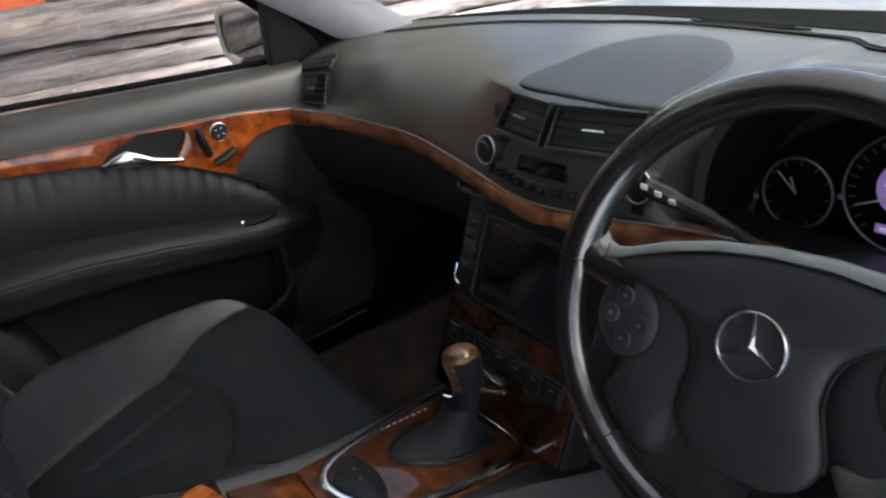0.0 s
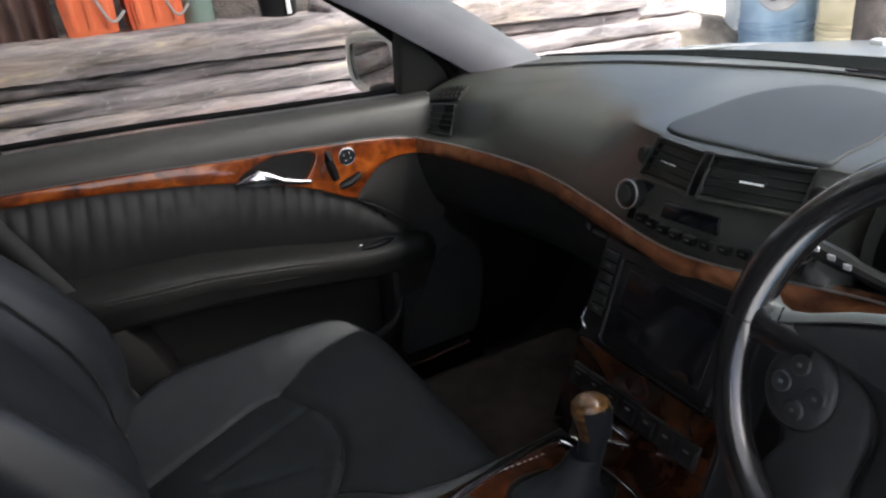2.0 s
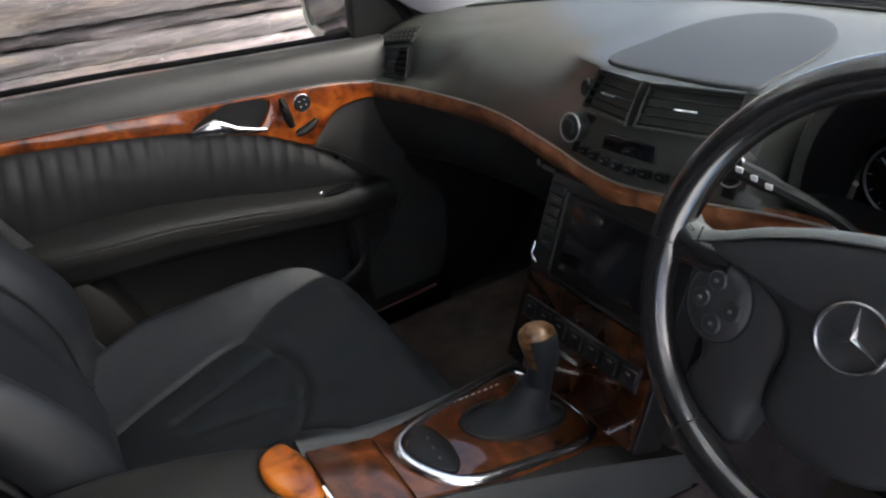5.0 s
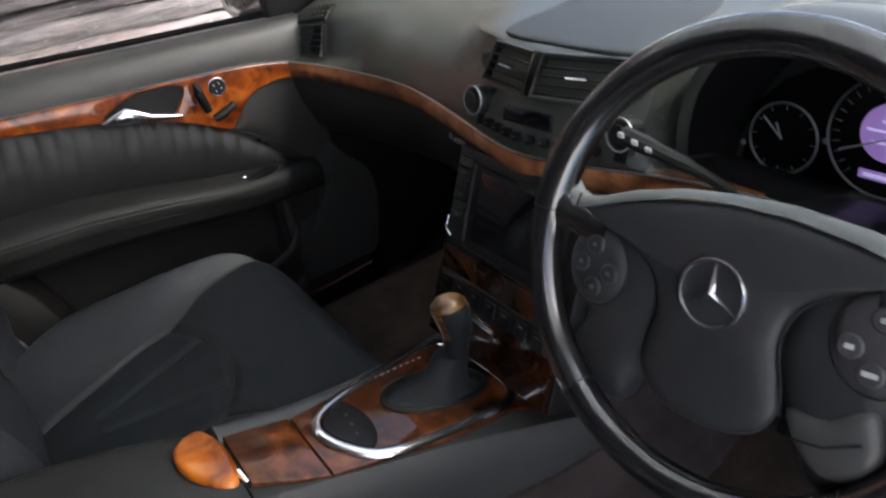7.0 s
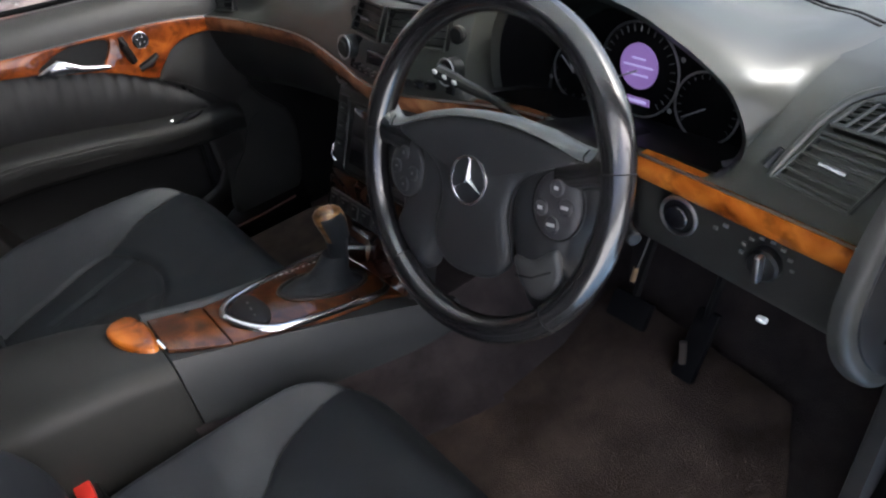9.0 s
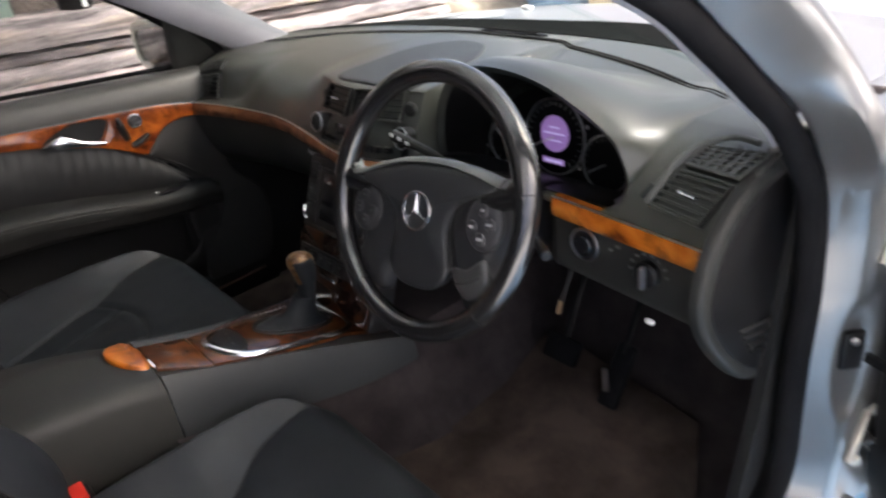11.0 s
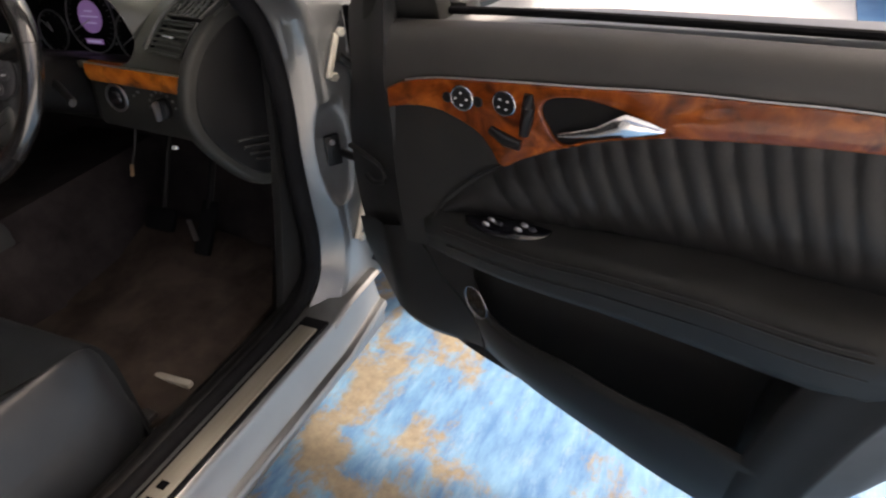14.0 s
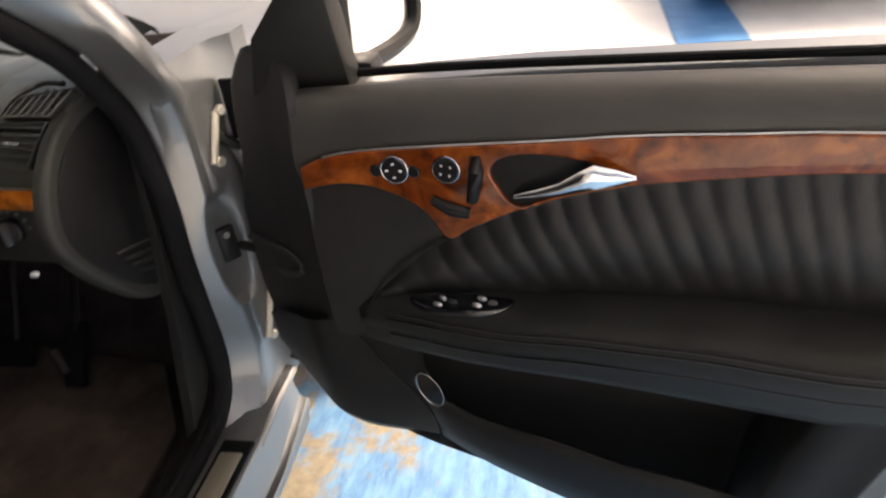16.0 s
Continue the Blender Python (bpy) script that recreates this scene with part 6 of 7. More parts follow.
def build_door(name, hinge, ang, s, label, open_door):
    """A front door in its own frame: u from the hinge, n into the car, w up."""
    du = Vector((math.cos(ang), math.sin(ang), 0))
    dn = Vector((du.y, -du.x, 0)) * s
    h0 = Vector(hinge)

    def D(u, n, w):
        return h0 + du * float(u) + dn * float(n) + Vector((0, 0, float(w)))
    door = base(name, h0 + Vector((0, 0, 0.25)), label, "car door", "front doors")
    if open_door:
        sag = droop = lambda u: 0.0
    else:
        sag = lambda u: curve_at(u, [0.24, 0.30, 0.62, 0.80, 1.0], [-0.004, -0.007, -0.0135, -0.009, -0.001])
        droop = lambda u: curve_at(u, [0.45, 0.62, 0.80, 1.0], [0.0, 0.003, 0.010, 0.016])
    wt = lambda u: curve_at(u, *(WOOD_TOP_OPEN if open_door else WOOD_TOP)) + sag(u)
    bt = lambda u: curve_at(u, *(BELT_OPEN if open_door else BELT))
    # painted shell
    skin = [(0.13, 0.93), (0.12, 0.55), (0.13, 0.50), (0.16, 0.44), (0.25, 0.385), (0.5, 0.315), (0.72, 0.275), (0.80, 0.264), (0.88, 0.275), (0.95, 0.34), (1.01, 0.54), (1.04, 0.985), (0.5, 0.97), (0.2, 0.95)]
    part("shell", slab(skin, lambda a, b, d: D(a, -0.045 + d, b), 0.075, 0.006), "silver", door, "silver painted door shell")
    # black end face towards the hinge
    rows = []
    for w, a, e, n in ((1.005, 0.10, 0.200, 0.092), (0.985, 0.085, 0.212, 0.108), (0.955, 0.068, 0.221, 0.126), (0.91, 0.060, 0.222, 0.133), (0.84, 0.053, 0.221, 0.133), (0.75, 0.032, 0.221, 0.130),
                       (0.66, 0.026, 0.219, 0.126), (0.60, 0.028, 0.20, 0.118), (0.55, 0.034, 0.16, 0.090), (0.50, 0.034, 0.11, 0.068), (0.46, 0.040, 0.08, 0.052)):
        m_ = a + (e - a) * 0.55
        rows.append([D(a + 0.03, -0.03, w), D(a + 0.004, 0.012, w), D(a, 0.022, w), D(a + 0.012, 0.036, w), D(m_, n * 0.62, w), D(e - 0.03, n * 0.82, w), D(e - 0.010, n - 0.004, w), D(e - 0.002, n + 0.002, w), D(e + 0.004, n - 0.003, w), D(e + 0.006, n - 0.02, w)])
    if open_door:
        part("front_edge", grid(rows), "edge", door, "black front edge", smooth=60)
    # upper panel
    rows = []
    for u in np.linspace(0.215, 1.04, 40):
        t, b = wt(u), bt(u)
        rows.append([D(u, 0.134, t - 0.012), D(u, 0.136, t + 0.004), D(u, 0.134, t + (b - t) * 0.3), D(u, 0.128, t + (b - t) * 0.65), D(u, 0.116, b - 0.012), D(u, 0.100, b - 0.003), D(u, 0.075, b - 0.009), D(u, 0.04, b - 0.020)])
    part("upper_panel", grid(rows), "door_top", door, "grey-brown grained upper panel", smooth=60)
    part("window_seal", tube([D(u, 0.047, bt(u) - 0.003) for u in np.linspace(0.22, 1.04, 24)], 0.006, 8), "seal", door, "black rubber window seal")
    # walnut
    topline = [(u, wt(u)) for u in np.linspace(0.228, 1.03, 30)]
    low = [(p[0], p[1] + droop(p[0])) for p in spline([(a, b, 0) for a, b in (WOOD_LOW_OPEN if open_door else WOOD_LOW)], 4)]
    hol = [(p[0], p[1]) for p in spline([(0.480, 0.876, 0), (0.482, 0.893, 0), (0.497, 0.9025, 0), (0.524, 0.907, 0), (0.557, 0.905, 0), (0.59, 0.899, 0), (0.618, 0.889, 0), (0.636, 0.8765, 0), (0.598, 0.867, 0), (0.55, 0.854, 0), (0.506, 0.840, 0)] if open_door else [(0.488, 0.900, 0), (0.505, 0.913, 0), (0.54, 0.917, 0), (0.58, 0.916, 0), (0.612, 0.906, 0), (0.640, 0.889, 0), (0.600, 0.872, 0), (0.55, 0.860, 0), (0.520, 0.856, 0)], 4, True)]
    wd = part("walnut_trim", slab(topline + low, lambda a, b, d: D(a, 0.133 + d + (1.5 if open_door else -0.6) * max(0, 0.29 - a) ** 2, b), 0.009, 0.0035, [hol], seg=3), "wood", door, "lacquered burr walnut trim")
    part("trim_line", tube([D(u, 0.1405, wt(u) + 0.0012) for u in np.linspace(0.26, 1.03, 30)], 0.0013, 6), "satin" if open_door else "mark", wd)
    c0 = np.array([0.555, 0.89])
    rows = [[D(c0[0] + (a - c0[0]) * k, n, c0[1] + (b - c0[1]) * k) for a, b in hol] for k, n in ((1.0, 0.136), (0.96, 0.122), (0.88, 0.108), (0.5, 0.102), (0.05, 0.101))]
    part("handle_recess", grid(rows, True, True), "black", wd, "dark recess", smooth=60)
    rows = []
    for u, w, n, hw in ((0.505, 0.854, 0.142, 0.004), (0.53, 0.861, 0.147, 0.006), (0.56, 0.871, 0.152, 0.008), (0.585, 0.883, 0.155, 0.013), (0.60, 0.888, 0.155, 0.016), (0.625, 0.886, 0.150, 0.010), (0.645, 0.884, 0.143, 0.003)):
        rows.append([D(u, n + 0.005 * math.cos(t), w + hw * math.sin(t)) for t in (2 * math.pi * j / 10 for j in range(10))])
    part("handle", grid(rows, True, True), "chrome", door, "chrome lever handle", smooth=60)
    # seat switches on the walnut
    b1 = part("memory_button", disc(D(0.424, 0.140, 0.886), dn, 0.0165, 0.006), "black", door, "round black button")
    part("button_ring", ring(D(0.424, 0.143, 0.886), dn, 0.0168, 0.0013), "badge", b1)
    for ka in range(4):
        part("button_mark", box(D(0.424 + 0.008 * math.cos(ka * 1.57 + 0.6), 0.1457, 0.886 + 0.008 * math.sin(ka * 1.57 + 0.6)), (0.0025, 0.0015, 0.0025), 0), "white", b1)
    part("seat_switch", tube([D(0.462, 0.143, 0.905), D(0.462, 0.145, 0.887), D(0.459, 0.145, 0.868), D(0.453, 0.143, 0.846)], [0.006, 0.0092, 0.0092, 0.0075], 10), "black", door, "black seat-shaped switch")
    part("seat_switch", tube([D(0.448, 0.143, 0.828), D(0.426, 0.145, 0.833), D(0.401, 0.143, 0.845)], [0.0075, 0.0092, 0.006], 10), "black", door, "black seat-shaped switch")
    if open_door:
        mc = part("mirror_control", disc(D(0.357, 0.139, 0.884), dn, 0.0165, 0.007), "black", door, "round mirror control")
        part("control_ring", ring(D(0.357, 0.143, 0.884), dn, 0.0175, 0.0014), "badge", mc)
        for ka in range(4):
            part("control_mark", box(D(0.357 + 0.009 * math.cos(ka * 1.57), 0.1457, 0.884 + 0.009 * math.sin(ka * 1.57)), (0.004, 0.0015, 0.0025), 0), "white", mc)
        for e in (-1, 1):
            part("control_wing", disc(D(0.357 + e * 0.025, 0.1395, 0.882), dn, 0.008, 0.005), "black", mc)
    # front cap below the walnut
    rows = []
    for u, wlo, whi in ((0.215, 0.60 if open_door else 0.70, 0.851), (0.255, 0.60 if open_door else 0.672, 0.858), (0.286, 0.640 if open_door else 0.660, 0.861), (0.31, 0.690, 0.860), (0.338, 0.722, 0.854), (0.375, 0.757, 0.838), (0.397, 0.772, 0.816), (0.416, 0.787, 0.790)):
        rows.append([D(u, 0.127 + 0.008 * math.sin(math.pi * f), wlo + (whi - wlo) * f) for f in np.linspace(0, 1, 9)])
    part("front_panel", grid(rows), "door_side", door, "smooth dark panel", smooth=60)
    # pleated leather
    rows = []
    for i in range(181):
        u = 0.30 + 0.73 * i / 180
        hi = curve_at(u, [0.30, 0.335, 0.377, 0.416, 0.448, 0.50, 0.557, 0.632, 0.70, 0.764, 0.822, 0.912, 1.03], [0.694, 0.730, 0.765, 0.790, 0.807, 0.832, 0.853, 0.872, 0.881, 0.888, 0.893, 0.898, 0.901]) if open_door else curve_at(u, [0.30, 0.36, 0.434, 0.52, 0.64, 0.77, 0.90, 1.08], [0.672, 0.735, 0.800, 0.848, 0.886, 0.904, 0.917, 0.928]) + droop(u)
        lo = (0.672 + 0.030 * min(1, (u - 0.3) / 0.2)) if open_door else 0.662 + 0.10 * min(1, max(0, (u - 0.3) / 0.5))
        row = []
        for j in range(19):
            f = j / 18
            w = lo + (hi - lo) * f
            ph = (u + 0.002 * math.sin(u * 23) - (0.62 - 0.30 * min(1, max(0, (u - 0.45) / 0.45)) if open_door else 0.25) * (hi - w) ** 1.12) / (0.0325 if open_door else 0.029)
            saw = abs(math.sin(math.pi * ph)) ** 0.42
            fade = min(1, max(0, (u - 0.30) / 0.12)) * min(1, max(0, (0.93 - u) / 0.05)) if open_door else min(1, (u - 0.30) / 0.12)
            amp = (0.0088 if open_door else 0.0075) * ((0.30 + 0.70 * f) if open_door else f ** 1.6) * (1 if f < 0.93 else 0.5) * fade * (0.85 + 0.3 * noise.noise((ph // 1, 3.0, 1.0)))
            row.append(D(u, 0.118 + 0.014 * math.sin(math.pi * min(f, 0.9)) + amp * (saw - 0.5) + 0.004 + 0.0012 * noise.noise((u * 40, w * 30, 5.0)), w))
        rows.append(row)
    part("pleated_panel", grid(rows), "pleat", door, "pleated black leather panel", smooth=70)
    part("panel_seam", tube([D(u, 0.1365, curve_at(u, [0.285, 0.305, 0.335, 0.377, 0.416], [0.672, 0.702, 0.732, 0.766, 0.788])) for u in np.linspace(0.285, 0.414, 12)], 0.0020, 6), "void", door)
    # armrest
    lift = [0, 0, 0, 0, 0] if open_door else [-0.004, 0.004, 0.025, 0.060, 0.075]
    rows = []
    for u, out, top, dep in ((0.262, 0.134, 0.668, 0.085), (0.29, 0.142, 0.682, 0.095), (0.34, 0.156, 0.683, 0.092), (0.42, 0.172, 0.686, 0.092), (0.50, 0.184, 0.692, 0.092), (0.585, 0.194, 0.703, 0.097), (0.66, 0.202, 0.708, 0.100), (0.735, 0.209, 0.712, 0.104), (0.80, 0.213, 0.709, 0.104),
                             (0.866, 0.215, 0.706, 0.104), (0.926, 0.211, 0.704, 0.104), (0.965, 0.20, 0.706, 0.10), (1.0, 0.175, 0.708, 0.095), (1.025, 0.13, 0.708, 0.085)):
        if not open_door:
            top += curve_at(u, [0.28, 0.42, 0.6, 0.86, 1.03], lift)
            dep *= 0.76
            out += curve_at(u, [0.262, 0.30, 0.40, 0.55], [0.026, 0.022, 0.012, 0.0])
        rows.append([D(u, 0.10, top + 0.010), D(u, out - 0.045, top + 0.007), D(u, out - 0.018, top + 0.002), D(u, out - 0.007, top - 0.003), D(u, out, top - 0.013), D(u, out + 0.001, top - dep * 0.40), D(u, out - 0.003, top - dep * 0.52),
                     D(u, out - 0.006, top - dep * 0.58), D(u, out - 0.008, top - dep * 0.80), D(u, out - 0.020, top - dep), D(u, 0.095, top - dep - 0.006)])
    arm = part("armrest", grid(rows, True, True), "armrest", door, "black padded armrest", smooth=70)
    for off_, k0 in ((0.0006, 0.013), (0.0006, 0.024), (-0.004, 0.054)):
        part("armrest_seam", tube([D(u, curve_at(u, [0.29, 0.34, 0.42, 0.50, 0.585, 0.66, 0.735, 0.80, 0.866, 0.926], [0.142, 0.156, 0.172, 0.184, 0.194, 0.202, 0.209, 0.213, 0.215, 0.211]) + off_ + 0.0006,
                                     curve_at(u, [0.29, 0.34, 0.42, 0.50, 0.585, 0.66, 0.735, 0.80, 0.866, 0.926], [0.676, 0.683, 0.686, 0.692, 0.703, 0.708, 0.712, 0.709, 0.706, 0.704]) - (k0 if open_door else k0 * 0.7) + curve_at(u, [0.28, 0.42, 0.6, 0.86, 1.03], lift)) for u in np.linspace(0.31, 0.92, 24)], 0.0016, 6), "door_side", arm)
    pod = spline([(0.350, 0.146, 0), (0.39, 0.136, 0), (0.45, 0.132, 0), (0.495, 0.138, 0), (0.487, 0.158, 0), (0.44, 0.170, 0), (0.385, 0.166, 0)], 4, True)
    sw = part("window_switches", slab([(p[0], p[1]) for p in pod], lambda a, b, d: D(a, b, 0.6845 + lift[0] + 0.035 * (a - 0.34) + d), 0.010, 0.003), "gloss_black", door, "black window switch panel")
    for uu, nn, mt in (((0.396, 0.160, "satin"), (0.398, 0.146, "satin"), (0.414, 0.152, "pod"), (0.449, 0.157, "satin"), (0.452, 0.142, "satin"), (0.469, 0.150, "pod")) if open_door else ((0.43, 0.152, "chrome"),)):
        rows = [[D(uu + k * (0.0068 * math.cos(a) + 0.002 * math.sin(a)), nn + 0.0038 * k * math.sin(a), 0.6925 + lift[0] + 0.035 * (uu - 0.34) + h) for a in (2 * math.pi * j / 16 for j in range(16))] for k, h in ((1.0, 0.0), (0.98, 0.0035), (0.8, 0.0055), (0.4, 0.0062), (0.02, 0.0064))]
        part("switch", grid(rows, True, True), mt, sw, "small oval window switch", smooth=60)
    # lower panel: smooth front piece, moulded pocket with its inside blackened for shade, rounded rear panel
    rows = []
    for u in np.linspace(0.035 if open_door else 0.275, 0.345, 20):
        lo = curve_at(u, *DOOR_FOOT)
        hi = curve_at(u, [0.035, 0.06, 0.13, 0.24, 0.30, 0.34], [0.555, 0.57, 0.605, 0.628, 0.612, 0.600])
        g = min(1, 0.12 + (u - 0.035) / 0.155) if open_door else min(1, max(0, (u - 0.06) / 0.16))
        e = min(1, max(0, (u - 0.20) / 0.14))
        e = e * e * (3 - 2 * e)
        rows.append([D(u, 0.070 * g + 0.015 * e, lo + 0.004 * e), D(u, 0.01 + 0.088 * g - 0.024 * e, lo + 0.005 + 0.011 * e), D(u, 0.02 + 0.092 * g - 0.013 * e, lo + 0.03 + 0.017 * e), D(u, 0.022 + 0.096 * g - 0.003 * e, 0.5 * (lo + hi)), D(u, 0.026 + 0.100 * g, hi)])
    part("lower_panel", grid(rows), "door_low", door, "dark plastic lower panel", smooth=60)
    part("panel_seam", tube([D(u, n, w) for u, n, w in spline([(0.19, 0.113, 0.620), (0.234, 0.124, 0.611), (0.265, 0.126, 0.573), (0.28, 0.125, 0.542), (0.317, 0.122, 0.499), (0.338, 0.118, 0.46), (0.347, 0.113, 0.427), (0.350, 0.107, 0.37)], 4)], 0.0018, 6), "void", door)
    rows = []
    for u in np.linspace(0.330, 0.845, 26):
        hi = curve_at(u, *POCKET_LIP)
        out = curve_at(u, [0.330, 0.36, 0.45, 0.627, 0.81, 0.90], [0.119, 0.130, 0.150, 0.172, 0.195, 0.200])
        lo = curve_at(u, *DOOR_FOOT) + 0.004
        rows.append([D(u, out - 0.022, hi - 0.06), D(u, out - 0.016, hi - 0.006), D(u, out - 0.009, hi), D(u, out - 0.002, hi - 0.005), D(u, out, hi - 0.016), D(u, out - 0.006, hi * 0.6 + lo * 0.4), D(u, out - 0.024, lo + 0.045), D(u, out - 0.05, lo + 0.014), D(u, 0.085, lo)])
    part("map_pocket", grid(rows), "door_low", door, "moulded map pocket", smooth=60)
    rows = []
    for w, ul, us, ue in ((0.690, 0.90, 0.985, 1.035), (0.64, 0.868, 0.972, 1.032), (0.60, 0.855, 0.956, 1.022), (0.54, 0.834, 0.932, 1.010), (0.489, 0.820, 0.915, 1.015), (0.444, 0.807, 0.900, 1.008), (0.40, 0.800, 0.886, 0.995), (0.354, 0.795, 0.866, 0.97), (0.30, 0.785, 0.835, 0.925), (0.262, 0.76, 0.80, 0.86)):
        k = min(1, max(0, (w - 0.262) / 0.10))
        rows.append([D(ul - 0.004, 0.06, w), D(ul, 0.155 + 0.030 * k, w), D(ul + 0.005, 0.160 + 0.034 * k, w), D((ul + us) / 2, 0.162 + 0.036 * k, w), D(us - 0.012, 0.160 + 0.036 * k, w), D(us - 0.004, 0.164 + 0.036 * k, w), D(us + 0.004, 0.160 + 0.036 * k, w), D(us + 0.010, 0.148 + 0.032 * k, w), D((us + ue) / 2 + 0.004, 0.13 + 0.02 * k, w), D(ue, 0.085, w)])
    part("rear_panel", grid(rows), "door_low", door, "dark rear lower panel", smooth=60)
    # Matt black back sheet: the shade inside the pocket is put into its colour.
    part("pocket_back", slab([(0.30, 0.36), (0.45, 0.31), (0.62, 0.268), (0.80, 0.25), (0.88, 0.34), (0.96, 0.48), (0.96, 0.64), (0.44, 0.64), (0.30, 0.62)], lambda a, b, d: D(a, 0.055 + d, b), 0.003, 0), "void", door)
    if open_door:
        tilt_ = (du * 0.45 + Vector((0, 0, -1))).normalized()
        sr = part("door_lamp", ring(D(0.352, 0.133, 0.514), dn + du * 0.25, 0.033, 0.0006, squash=0.45, e1=tilt_), "badge", door, "thin metal oval lamp rim")
        part("lamp_lens", grid([[D(0.352, 0.131, 0.514) + tilt_ * 0.032 * k * math.cos(a) + (du * 0.9 - dn * 0.2 + Vector((0, 0, 0.35))) * 0.0142 * k * math.sin(a) for a in (2 * math.pi * j / 24 for j in range(24))] for k in (1.0, 0.5, 0.02)], True, True), "gloss_black", sr)
        part("cable_loop", tube(spline([D(0.045, 0.045, 0.712), D(0.094, 0.075, 0.722), D(0.150, 0.095, 0.712), D(0.160, 0.100, 0.690), D(0.130, 0.092, 0.676), D(0.105, 0.080, 0.680)], 6), 0.0050, 8), "edge", door, "dark cable loop at the hinge")
        leaf = part("hinge_leaf", box((0.922, 0.858, 0.876), (0.018, 0.006, 0.088), 0.002, Euler((0, radians(4), radians(-8))).to_matrix()), "hinge", door, "bare metal hinge leaf")
        part("leaf_bolt", disc((0.922, 0.854, 0.868), (0, -1, 0), 0.007, 0.006, sides=6), "hinge", leaf)
    else:
        part("lock_pin", disc(D(1.0, 0.095, 0.992), (0, 0, 1), 0.006, 0.03, bevel=0.003), "black", door, "black lock pin")
    # window frame, sail panel and mirror
    fr = spline([(0.175, -0.005, 0.99), (0.24, -0.02, 1.075), (0.36, -0.05, 1.165), (0.56, -0.11, 1.285), (0.80, -0.17, 1.385), (0.98, -0.19, 1.40), (1.07, -0.18, 1.38)], 6)
    off = 0.045
    part("window_frame", tube([D(u, off - n, w) for u, n, w in fr], 0.017, 8), "seal", door, "black window frame")
    part("window_frame", tube([D(1.07, off + 0.0, 1.03), D(1.075, off + 0.10, 1.22), D(1.07, off + 0.18, 1.38)], 0.016, 8), "seal", door)
    sail = [(0.130, 0.950), (0.285, 0.966), (0.287, 1.03), (0.290, 1.09), (0.297, 1.13), (0.22, 1.087), (0.165, 1.035)]
    sail = [(a - (0.0 if open_door or a < 0.25 else 0.024), b) for a, b in sail]
    part("sail_panel", slab(sail, lambda a, b, d: D(a, 0.046 + (b - 0.985) * 0.30 + d, b), 0.035, 0.008), "dash_low", door, "black triangular sail panel")
    if not open_door:
        rows = []
        for k in range(9):
            f = k / 8
            rows.append([D(0.26 + 0.80 * g, 0.040 + 0.16 * (w - 1.0) / 0.36, w) for g, w in ((0, 1.0 + f * 0.09), (0.15, 1.0 + f * 0.19), (0.4, 1.01 + f * 0.30), (0.7, 1.02 + f * 0.36), (1.0, 1.03 + f * 0.35))])
        gl = thick(part("window_pane", grid(rows), "glass", door, "clear window pane"), 0.003)
        gl.visible_shadow = False
    # mirror: housing, rim and glass facing the rear
    mu, mn, mw = (0.235, -0.140, 1.012) if open_door else (0.215, -0.140, 1.0)

    def MR(a, b, d):
        """a away from the car, b up, d to the rear."""
        return D(mu + d * 0.93 + a * 0.37 * 0.5, mn - a * 0.95 + d * 0.3, mw + b)
    out_l = spline([(-0.085, -0.062, 0), (0.02, -0.070, 0), (0.085, -0.052, 0), (0.100, 0.0, 0), (0.085, 0.058, 0), (0.0, 0.072, 0), (-0.075, 0.066, 0), (-0.092, 0.0, 0)], 5, True)
    rows = [[MR(p[0] * k * 1.15, p[1] * k, d) for p in out_l] for k, d in ((0.90, 0.006), (0.97, 0.010), (1.02, 0.006), (1.05, -0.01), (1.03, -0.045), (0.88, -0.085), (0.55, -0.11), (0.1, -0.118))]
    mr = part("door_mirror", grid(rows, True, True), "silver", door, "silver painted mirror housing", smooth=60)
    rows = [[MR(p[0] * k * 1.15, p[1] * k, d) for p in out_l] for k, d in ((0.90, 0.0095), (0.2, 0.0095), (0.01, 0.0095))]
    part("mirror_glass", grid(rows, True, True), "mirror", mr, "mirror glass")
    part("mirror_rim", tube([MR(p[0] * 1.06, p[1] * 0.92, 0.009) for p in out_l], 0.011 if not open_door else 0.015, 8, True, up=tuple(du)), "beige" if not open_door else "black", mr)
    part("glass_edge", tube([MR(p[0] * 0.98, p[1] * 0.845, 0.0115) for p in out_l], 0.003, 6, True, up=tuple(du)), "seal", mr)
    part("mirror_arm", box(D(0.25, -0.04, 0.952), (0.05, 0.06, 0.04), 0.012), "black", mr)
    return door


build_door("passenger_door", (-0.86, 0.85, 0), radians(-90), -1, "closed passenger door with walnut trim and pleated leather", False)
build_door("driver_door", (0.86, 0.85, 0), radians(-8), 1, "wide open driver's door with walnut trim and pleated leather", True)


# ---- things outside the car ----
M["shed"] = material("shed_sheeting", (0.16, 0.16, 0.16), (0.22, 0.22, 0.21), 0.7, scale=3, grain=80, bump=0.2, dist=0.002)
M["dark_bank"] = material("dark_earth_bank", (0.035, 0.028, 0.026), (0.11, 0.09, 0.08), 0.95, scale=6, grain=60, bump=1.0, dist=0.02)
M["orange"] = material("orange_plastic", (0.62, 0.13, 0.05), (0.75, 0.18, 0.07), 0.45, scale=6, grain=200, bump=0.1)
M["brown_sheet"] = material("brown_corrugated_sheet", (0.09, 0.055, 0.045), (0.17, 0.10, 0.085), 0.7, scale=8, grain=100, bump=0.4, dist=0.002)
